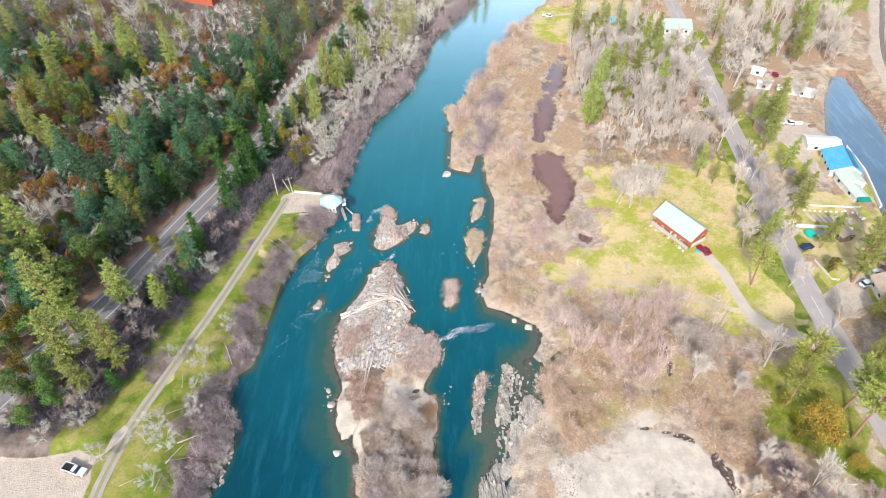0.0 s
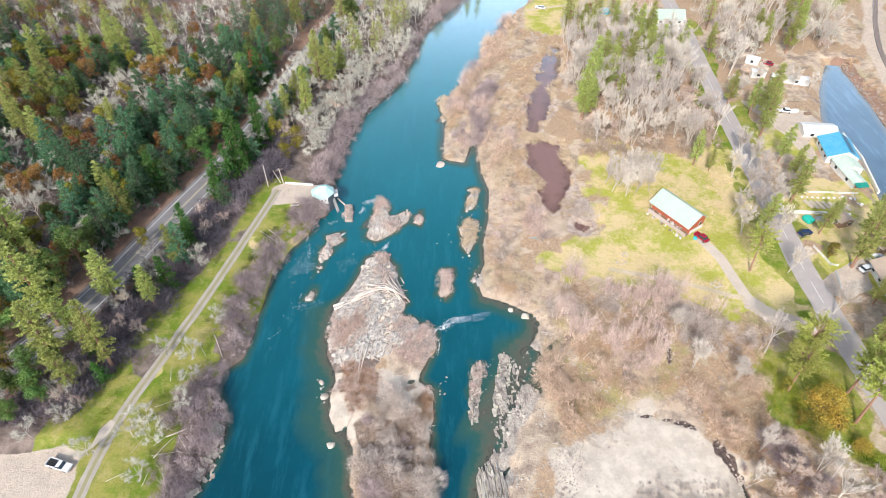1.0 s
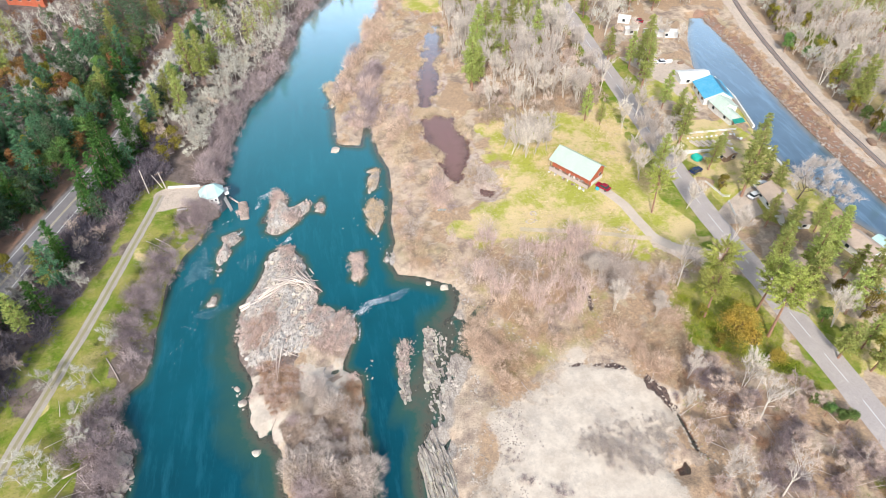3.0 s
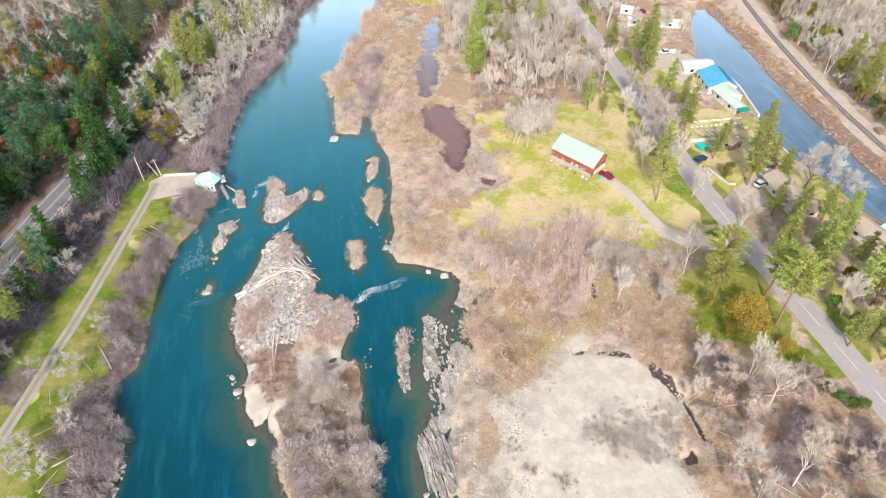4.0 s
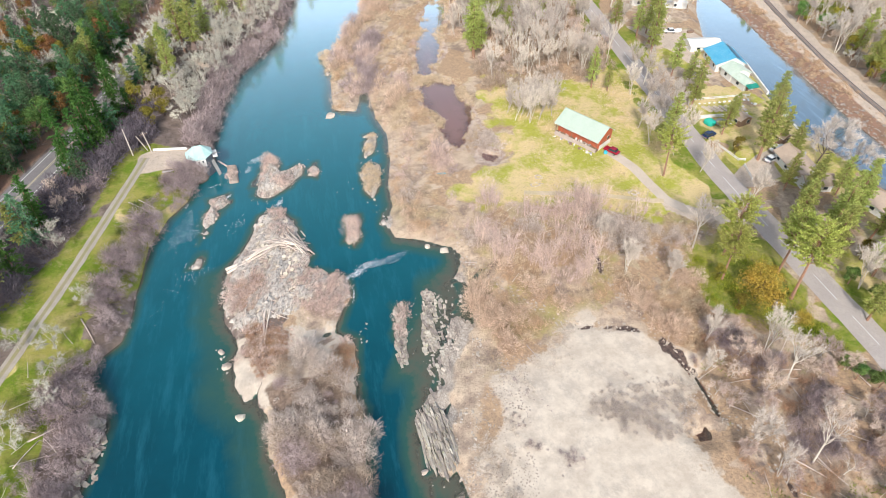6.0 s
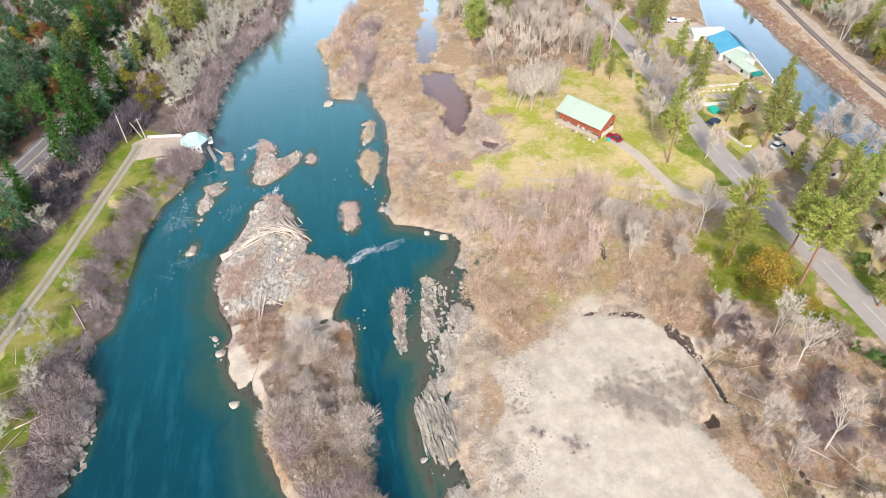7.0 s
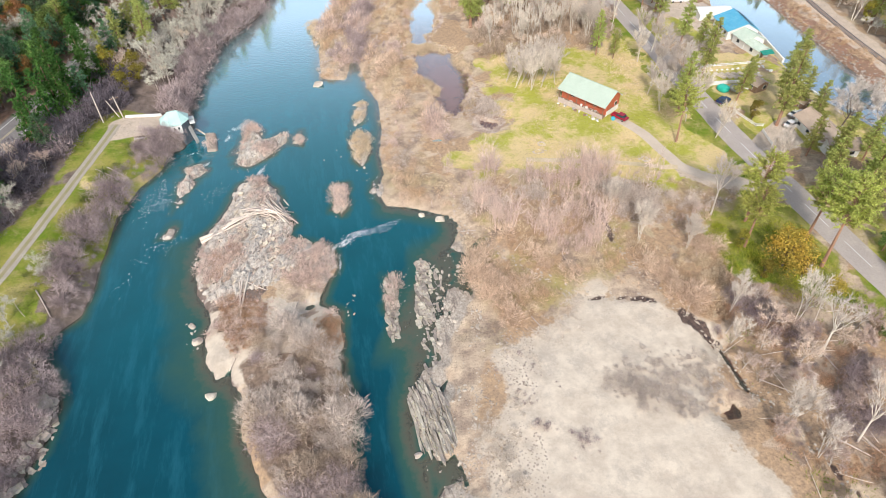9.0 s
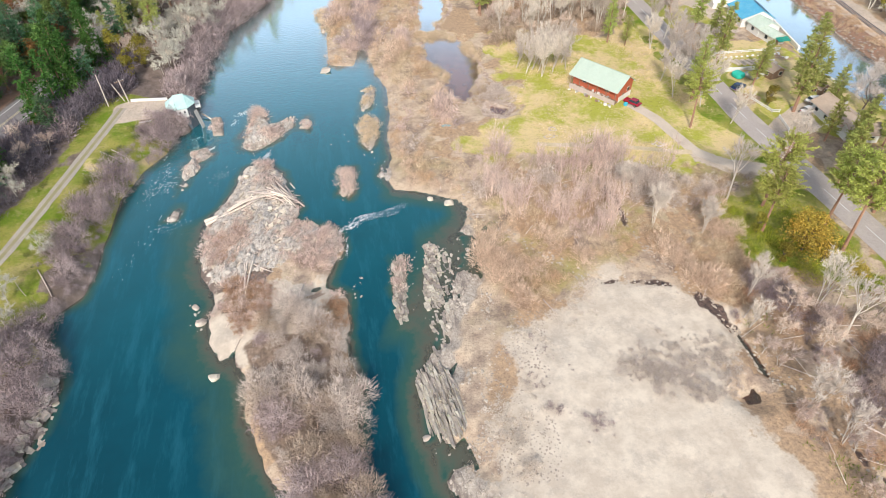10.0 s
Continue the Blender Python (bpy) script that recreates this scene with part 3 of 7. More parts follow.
c = mixed(n, l, c, (0.19, 0.155, 0.135), math_node(n, l, "MULTIPLY", math_node(n, l, "MULTIPLY", sharpen(n, l, noise_node(n, l, 0.8, 7, 0.72, bands.outputs[0]), 0.48, 0.57), A.outputs["Alpha"]), 0.85))
c = cover("mud", c, sb.outputs[1], (0.32, 0.22, 0.18), (0.6, 0.49, 0.4), f_mid)
c = cover("shingle", c, sb.outputs[0], (0.6, 0.49, 0.385), (0.5, 0.41, 0.33), f_mid)
c = cover("redsoil", c, B.outputs["Alpha"], (0.34, 0.2, 0.14), (0.26, 0.17, 0.12), f_mid)
c = cover("wet", c, sc.outputs[0], (0.05, 0.04, 0.04), (0.16, 0.11, 0.09), f_fine, 0.5)
smooth = math_node(n, l, "SUBTRACT", 1.0, math_node(n, l, "MULTIPLY", sa.outputs[0], 0.85), True)
c = mixed(n, l, c, (0.08, 0.06, 0.045), math_node(n, l, "MULTIPLY", math_node(n, l, "MULTIPLY", sharpen(n, l, noise_node(n, l, 2.6, 6, 0.75, where), 0.53, 0.68), 0.6), smooth))
l.new(c, bsdf.inputs["Base Color"])
bsdf.inputs["Roughness"].default_value = 0.95
bsdf.inputs["Specular IOR Level"].default_value = 0.15
bump = n.new("ShaderNodeBump")
bump.inputs["Distance"].default_value = 0.35
l.new(math_node(n, l, "ADD", math_node(n, l, "MULTIPLY", smooth, 0.5), 0.1), bump.inputs["Strength"])
l.new(noise_node(n, l, 2.2, 6, 0.7, where), bump.inputs["Height"])
l.new(bump.outputs["Normal"], bsdf.inputs["Normal"])
ground_me.materials.append(m)
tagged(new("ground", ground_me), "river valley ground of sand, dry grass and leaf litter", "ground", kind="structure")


# ---------------------------------------------------------------- water
def water_material(name, deep, silt, shallow_reach, ripple, ripple_size, power, gain):
    m, n, l, bsdf = nodes_of(name)
    n.remove(bsdf)
    out = n["Material Output"]
    where = n.new("ShaderNodeNewGeometry").outputs["Position"]
    depth = n.new("ShaderNodeAttribute")
    depth.attribute_name = "depth"
    d = math_node(n, l, "ADD", depth.outputs["Fac"], math_node(n, l, "MULTIPLY", math_node(n, l, "SUBTRACT", noise_node(n, l, 0.3, 7, 0.75, where), 0.5), 1.1))
    see = math_node(n, l, "POWER", 2.718, math_node(n, l, "MULTIPLY", math_node(n, l, "MAXIMUM", d, 0.0), -1.0 / shallow_reach))
    body = n.new("ShaderNodeBsdfDiffuse")
    tint = mixed(n, l, deep, tuple(v * 1.5 for v in deep), sharpen(n, l, noise_node(n, l, 0.045, 5, 0.6, where), 0.35, 0.7))
    flow = n.new("ShaderNodeMapping")
    flow.inputs["Rotation"].default_value, flow.inputs["Scale"].default_value = (0, 0, 0.12), (1.0, 0.16, 1.0)
    l.new(where, flow.inputs["Vector"])
    tint = mixed(n, l, tint, tuple(v * 2.4 + 0.012 for v in deep), math_node(n, l, "MULTIPLY", sharpen(n, l, noise_node(n, l, 0.35, 6, 0.72, flow.outputs[0]), 0.5, 0.72), 0.6))
    if name == "river":  # body colour goes to a paler turquoise upstream
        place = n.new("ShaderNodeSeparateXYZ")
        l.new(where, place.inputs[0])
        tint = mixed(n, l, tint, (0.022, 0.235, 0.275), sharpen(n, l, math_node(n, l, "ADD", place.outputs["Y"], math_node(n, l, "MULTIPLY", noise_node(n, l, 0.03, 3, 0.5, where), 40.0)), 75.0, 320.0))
    green = tuple(a * 0.55 + b * 0.45 for a, b in zip(deep, silt))
    if name == "river":
        green = (green[0] * 0.5, green[1] * 1.15, green[2] * 0.9)
    tint = mixed(n, l, green, tint, sharpen(n, l, d, 0.5, 2.1))
    tint = mixed(n, l, silt, tint, sharpen(n, l, d, 0.0, 0.7))
    l.new(tint, body.inputs["Color"])
    clear = n.new("ShaderNodeBsdfTransparent")
    clear.inputs["Color"].default_value = (0.55, 0.8, 0.75, 1) if name == "river" else (0.85, 0.66, 0.64, 1)
    low = n.new("ShaderNodeMixShader")
    l.new(see, low.inputs[0])
    l.new(body.outputs[0], low.inputs[1])
    l.new(clear.outputs[0], low.inputs[2])
    gloss = n.new("ShaderNodeBsdfGlossy")
    gloss.inputs["Roughness"].default_value = 0.06
    gloss.inputs["Color"].default_value = (0.88, 0.98, 1.0, 1)
    fresnel = n.new("ShaderNodeFresnel")
    fresnel.inputs["IOR"].default_value = 1.33
    b = n.new("ShaderNodeBump")
    b.inputs["Strength"].default_value, b.inputs["Distance"].default_value = ripple, 0.1
    l.new(noise_node(n, l, ripple_size, 4, 0.6, where), b.inputs["Height"])
    l.new(b.outputs["Normal"], gloss.inputs["Normal"])
    l.new(b.outputs["Normal"], fresnel.inputs["Normal"])
    top = n.new("ShaderNodeMixShader")
    l.new(math_node(n, l, "MINIMUM", math_node(n, l, "MULTIPLY", math_node(n, l, "POWER", fresnel.outputs[0], power), gain), 0.85), top.inputs[0])
    l.new(low.outputs[0], top.inputs[1])
    l.new(gloss.outputs[0], top.inputs[2])
    l.new(top.outputs[0], out.inputs["Surface"])
    return m


def water(name, xs, ys, level, outline, reach, material, label):
    """A level sheet, cut to the cells that lie over an outline and its edge."""
    gx, gy = np.meshgrid(xs, ys)
    w, h = len(xs), len(ys)
    keep_v = (signed(gx.ravel(), gy.ravel(), outline) > -reach).reshape(h, w)
    k = (np.arange(h - 1)[:, None] * w + np.arange(w - 1))
    keep = keep_v[:-1, :-1] | keep_v[1:, 1:] | keep_v[:-1, 1:] | keep_v[1:, :-1]
    k = k[keep]
    quads = np.stack([k, k + 1, k + w + 1, k + w], 1)
    used, back = np.unique(quads, return_inverse=True)
    px, py = gx.ravel()[used], gy.ravel()[used]
    me = quick_mesh(name, np.stack([px, py, np.full(len(px), level)], -1), back.reshape(-1, 4))
    at = me.attributes.new("depth", "FLOAT", "POINT")
    at.data.foreach_set("value", np.maximum(level - terrain(px, py), 0).astype(np.float32))
    me.materials.append(material)
    return tagged(new(name, me), label, "water", kind="structure")


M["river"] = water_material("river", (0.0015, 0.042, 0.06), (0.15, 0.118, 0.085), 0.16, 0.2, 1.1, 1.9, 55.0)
M["pond"] = water_material("pond", (0.2, 0.105, 0.1), (0.28, 0.17, 0.14), 0.25, 0.03, 1.5, 3.0, 650.0)
M["pool"] = water_material("pool", (0.03, 0.05, 0.04), (0.1, 0.09, 0.07), 0.3, 0.03, 1.5, 2.0, 40.0)
M["canal"] = water_material("canal", (0.075, 0.12, 0.17), (0.3, 0.26, 0.2), 0.3, 0.05, 1.2, 2.0, 42.0)
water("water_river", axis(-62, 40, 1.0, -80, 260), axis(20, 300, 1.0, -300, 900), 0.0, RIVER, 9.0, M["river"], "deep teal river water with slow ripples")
for s, outline in enumerate(SLOUGHS):
    o = np.array(outline)
    water("water_slough", np.arange(o[:, 0].min() - 3, o[:, 0].max() + 3, 0.7 if s < 3 else 0.35), np.arange(o[:, 1].min() - 3, o[:, 1].max() + 3, 0.7 if s < 3 else 0.35), 0.6, outline, 1.5, M["pond" if s < 3 else "pool"], "still brown slough water between dry reeds" if s < 3 else "small dark green pool at the edge of the sand")
water("water_canal", np.arange(125, 170, 1.2), np.arange(-2, 240, 1.2), 1.2, CANAL, 1.0, M["canal"], "still pale blue canal water")


# ---------------------------------------------------------------- roads
def resample(line, pitch):
    p = np.array(line, float)
    for _ in range(2):  # round the corners
        p = np.concatenate([p[:1], np.stack([p[:-1] * 0.75 + p[1:] * 0.25, p[:-1] * 0.25 + p[1:] * 0.75], 1).reshape(-1, 2), p[-1:]])
    run = np.concatenate([[0], np.cumsum(np.linalg.norm(np.diff(p, axis=0), axis=1))])
    s = np.arange(0, run[-1], pitch)
    return np.stack([np.interp(s, run, p[:, 0]), np.interp(s, run, p[:, 1])], -1)


def ribbon(name, line, offset, half, z, material, parent=None, pitch=2.0, dash=None, thick=0.05):
    p = resample(line, pitch)
    t = np.gradient(p, axis=0)
    t /= np.linalg.norm(t, axis=1)[:, None]
    side = np.stack([t[:, 1], -t[:, 0]], -1)
    rag = (fbm(p[:, 0], p[:, 1], 5, 3) - 0.5)[:, None] * (0.7 if half > 1 else 0)
    a, b = p + side * (offset - half + rag), p + side * (offset + half + rag * 0.7)
    co, faces = [], []
    for i in range(len(p)):
        co += [(*a[i], z - thick), (*a[i], z), (*b[i], z), (*b[i], z - thick)]
    for i in range(len(p) - 1):
        if dash and (i % dash[0]) >= dash[1]:
            continue
        k = 4 * i
        faces += [(k + 1, k + 2, k + 6, k + 5), (k, k + 1, k + 5, k + 4), (k + 2, k + 3, k + 7, k + 6)]
    me = quick_mesh(name, np.array(co), np.array(faces), False)
    me.flip_normals()
    me.materials.append(material)
    ob = new(name, me)
    ob.parent = parent
    return ob


def near_part(line, low, high):
    return [q for q in line if low <= q[1] <= high]


highway = tagged(ribbon("road_highway", HIGHWAY, 0, 4.2, 6.54, M["asphalt_grey"]), "two-lane grey asphalt highway with worn painted lines", "road", kind="structure")
for off, name in ((-3.1, "edge_line"), (3.1, "edge_line"), (-0.2, "centre_line"), (0.2, "centre_line")):
    ribbon(name, HIGHWAY, off, 0.09 if "centre" in name else 0.1, 6.552, M["line_white"] if "edge" in name else M["line_yellow"], highway, thick=0.004)
road = tagged(ribbon("road_country", ROAD, 0, 3.4, 3.05, M["asphalt"]), "narrow faded asphalt country road with a dashed centre line", "road", kind="structure")
ribbon("centre_line", ROAD, 0, 0.09, 3.062, M["line_white"], road, pitch=1.5, dash=(8, 5), thick=0.004)
tagged(ribbon("road_drive", DRIVE, 0, 1.5, 2.64, M["gravel"], pitch=1.2), "pale gravel driveway to the barn", "driveway", kind="structure")
lane = tagged(ribbon("road_lane", LANE, 0, 1.25, 4.54, M["lane"], pitch=1.2), "pale gravel lane along the river bank", "lane", kind="structure")
ribbon("lane_crown", LANE, 0, 0.38, 4.556, M["lane_crown"], lane, pitch=1.2, thick=0.01)
field_track = tagged(ribbon("road_track", FIELD_TRACK, 0, 0.75, 0, M["dirt"], pitch=1.2, thick=0.2), "pale dirt track along the meadow's edge", "track", kind="structure")
meadow_track = tagged(ribbon("road_meadow", [(38, 285.5), (62.3, 291.6), (85.1, 299.3), (104, 304)], 0, 0.9, 0, M["dirt"], pitch=1.5, thick=0.1), "pale track across the north meadow", "track", kind="structure")
for path in (field_track, meadow_track):
    for v in path.data.vertices:
        v.co.z += ground_at(v.co.x, v.co.y) + 0.12
tagged(ribbon("road_branch", BRANCH, 0, 1.2, 4.55, M["gravel"], pitch=1.2), "gravel spur from the lane to the lot", "lane", kind="structure")


# ---------------------------------------------------------------- makers
class Soup:
    """Collects triangles and small tubes for one mesh."""

    def __init__(self):
        self.co, self.faces = [], []

    def tri(self, a, b, c):
        k = len(self.co)
        self.co += [a, b, c]
        self.faces.append((k, k + 1, k + 2))

    def tube(self, a, b, ra, rb, sides=4):
        a, b = Vector(a), Vector(b)
        d = (b - a).normalized()
        u = d.orthogonal().normalized()
        v = d.cross(u)
        k = len(self.co)
        for p, r in ((a, ra), (b, rb)):
            for i in range(sides):
                t = 2 * math.pi * i / sides
                self.co.append(tuple(p + (u * math.cos(t) + v * math.sin(t)) * r))
        for i in range(sides):
            j = (i + 1) % sides
            self.faces += [(k + i, k + j, k + sides + j), (k + i, k + sides + j, k + sides + i)]

    def blade(self, a, d, length, width):
        """A thin twig: one long narrow triangle."""
        side = d.cross(Vector((random.uniform(-1, 1), random.uniform(-1, 1), random.uniform(-1, 1))))
        side = side.normalized() * width / 2 if side.length > 1e-6 else Vector((width / 2, 0, 0))
        self.tri(tuple(a - side), tuple(a + side), tuple(a + d * length))

    def mesh(self, name, material, smooth=False):
        me = quick_mesh(name, np.array(self.co, float), np.array(self.faces), smooth)
        me.materials.append(material)
        return me


def part(name, me, parent, label=""):
    """One mesh, or a bmesh with its material already on it, as a part of a thing."""
    ob = new(name, me)
    ob.parent = parent
    return tagged(ob, label)


def shape(bm, name, material, bevel=0.0):
    if bevel:
        bmesh.ops.bevel(bm, geom=bm.edges[:], offset=bevel, segments=1, affect="EDGES")
    me = bpy.data.meshes.new(name)
    bm.to_mesh(me)
    bm.free()
    me.materials.append(material)
    return me


def rand_dir(up=0.0):
    while True:
        v = Vector((random.uniform(-1, 1), random.uniform(-1, 1), random.uniform(-1, 1)))
        if 0.05 < v.length < 1:
            return (v.normalized() + Vector((0, 0, up))).normalized()


def tree_thing(name, label, category, trunk, crown, crown_label=""):
    root = tagged(new(name), label, category)
    part("trunk", trunk, root)
    part("crown", crown, root, crown_label)
    return root


def conifer(name, label, h, r, low, needles, bark, open_=1.0, seed=0, fine=1.0, full=0.0):
    """A crown of many uneven branches, each carrying tufts of needles, on a tapered trunk. full: 0 a spire, 1 a rounded pine crown."""
    random.seed(seed)
    t, c = Soup(), Soup()
    lean = Vector((random.uniform(-0.02, 0.02), random.uniform(-0.02, 0.02), 1))
    for i in range(4):
        a, b = i / 4, (i + 1) / 4
        t.tube(lean * h * a, lean * h * b, 0.019 * h * (1.03 - a), 0.019 * h * (1.03 - b), 6)
    count = int(h * (1 - low) * 8.5 * open_)
    for k in range(count):
        f = min(0.985, (k + random.random()) / count)
        spire = (1 - f) ** 0.8 * (0.6 + 0.4 * min(1, f * 5 + 0.3))
        dome = math.sin(math.pi * (0.2 + 0.79 * f)) ** 0.75
        turn = random.uniform(0, 2 * math.pi)
        lump = 0.72 + 0.75 * (0.5 + 0.5 * noise.noise(Vector((math.cos(turn) * 1.3, math.sin(turn) * 1.3, f * h * 0.33 + seed))))
        L = r * (spire * (1 - full) + dome * full) * lump * random.uniform(0.6, 1.08) + 0.3
        rise = random.uniform(-0.32, 0.1) * (1 - full) + random.uniform(-0.05, 0.5) * full + 0.4 * f
        out = Vector((math.cos(turn), math.sin(turn), rise)).normalized()
        base = lean * (h * low + f * h * (1 - low))
        if full:
            t.tube(base, base + out * L * 0.85, 0.05, 0.02, 3)
        for s in np.linspace(0.3 if full else 0.18, 1.0, max(3, int(L / (0.5 * fine)))):
            p = base + out * L * s - Vector((0, 0, 0.1 * L * s * s * (1 - full)))
            w = (0.3 + 0.1 * L * (1 - s)) * random.uniform(0.7, 1.3) * (1 - 0.3 * full)
            for _ in range(4 if full < 0.3 else 6):
                d = (out * random.uniform(0.2, 0.9) + rand_dir(0.1) * 0.9).normalized()
                side = d.cross(rand_dir()).normalized() * w * 0.42
                q = p + rand_dir() * w * 0.55
                c.tri(tuple(q - side), tuple(q + side), tuple(q + d * w * random.uniform(1.1, 1.9)))
    for _ in range(6):
        c.blade(lean * h * 0.97, rand_dir(1.5), random.uniform(0.4, 0.9), 0.25)
    return tree_thing(name, label, "conifer tree", t.mesh("trunk", bark), c.mesh("crown", needles))


def grow(soup, twigs, p, d, length, radius, level, spread, twig_len, twig_w, twig_count, lift):
    """A limb that forks level by level; the last level carries twigs."""
    mid = p + (d + rand_dir() * 0.18).normalized() * length * 0.5
    end = mid + (d + rand_dir() * 0.25 + Vector((0, 0, lift))).normalized() * length * 0.5
    if level:
        sides = 5 if radius > 0.1 else 3
        soup.tube(p, mid, radius, radius * 0.8, sides)
        soup.tube(mid, end, radius * 0.8, radius * 0.5, sides)
    else:
        soup.tube(p, end, radius, radius * 0.4, 3)
    if level == 0:
        for _ in range(twig_count):
            s = random.uniform(0.1, 1.0)
            start = mid.lerp(end, s) if random.random() < 0.6 else p.lerp(mid, s)
            twigs.blade(start, (d * (0.25 if lift < 0.3 else 0.7) + rand_dir(0.3) * spread * 1.2).normalized(), twig_len * random.uniform(0.5, 1.2), twig_w)
        return
    for k in range(random.randint(3, 4)):
        start = mid.lerp(end, random.uniform(0.0, 1.0)) if k else end
        nd = (d + rand_dir(lift) * spread).normalized()
        grow(soup, twigs, start, nd, length * random.uniform(0.55, 0.8), radius * 0.5, level - 1, spread, twig_len, twig_w, twig_count, lift)


def bare_tree(name, label, h, wide, stems, bark, twig_mat, twig_len, twig_count, lift=0.25, spread=0.75, seed=0, levels=2):
    """A leafless tree: trunk, limbs that fork, and a haze of fine twigs."""
    random.seed(seed)
    t, c = Soup(), Soup()
    for s in range(stems):
        turn = random.uniform(0, 6.28)
        lean = Vector((math.cos(turn), math.sin(turn), 0)) * (0.1 if stems == 1 else random.uniform(0.12, 0.35)) + Vector((0, 0, 1))
        th = h * random.uniform(0.3, 0.42) if lift < 0.5 else h * random.uniform(0.5, 0.62)
        r = 0.0145 * h / math.sqrt(stems)
        foot = Vector((math.cos(turn), math.sin(turn), 0)) * 0.25 * (stems > 1)
        top = foot + lean.normalized() * th
        t.tube(foot - Vector((0, 0, 0.3)), foot.lerp(top, 0.5), r, r * 0.8, 6)
        t.tube(foot.lerp(top, 0.5), top, r * 0.8, r * 0.62, 6)
        limbs = random.randint(5, 6) if stems == 1 else 4
        for k in range(limbs):
            a = 2 * math.pi * k / limbs + random.uniform(-0.4, 0.4)
            d = (Vector((math.cos(a), math.sin(a), 0)) * wide + Vector((0, 0, 1)) * random.uniform(0.5, 1.1) + lean * 0.3).normalized()
            start = foot.lerp(top, random.uniform(0.55 if lift < 0.5 else 0.4, 1.0))
            grow(t, c, start, d, h * random.uniform(0.22, 0.32), r * 0.5, levels, spread, twig_len, twig_w=0.055, twig_count=twig_count, lift=lift)
    return tree_thing(name, label, "bare tree", t.mesh("trunk", bark), c.mesh("crown", twig_mat))


def leafy_tree(name, label, h, r, leaves, clumps, per, bark, seed=0):
    """A rounded evergreen of many leaf clumps with gaps between them."""
    random.seed(seed)
    t, c = Soup(), Soup()
    t.tube((0, 0, -0.3), (0, 0, h * 0.45), 0.03 * h, 0.018 * h, 6)
    for _ in range(clumps):
        d = rand_dir(0.35)
        mid = Vector((d.x * r * random.uniform(0.3, 0.85), d.y * r * random.uniform(0.3, 0.85), h * 0.55 + d.z * h * 0.36))
        t.tube((0, 0, h * random.uniform(0.25, 0.45)), mid, 0.009 * h, 0.004 * h, 3)
        size = r * random.uniform(0.28, 0.45)
        for _ in range(per):
            q = rand_dir(0.25)
            p = mid + Vector((q.x, q.y, q.z * 0.75)) * size * random.uniform(0.6, 1.05)
            u = rand_dir()
            v = q.cross(u).normalized()
            w = random.uniform(0.14, 0.28)
            u = (u - q * 0.6 * u.dot(q)).normalized()
            c.tri(tuple(p - u * w), tuple(p + v * w), tuple(p + u * w * 1.1 + q * 0.1))
    return tree_thing(name, label, "tree", t.mesh("trunk", bark), c.mesh("crown", leaves))


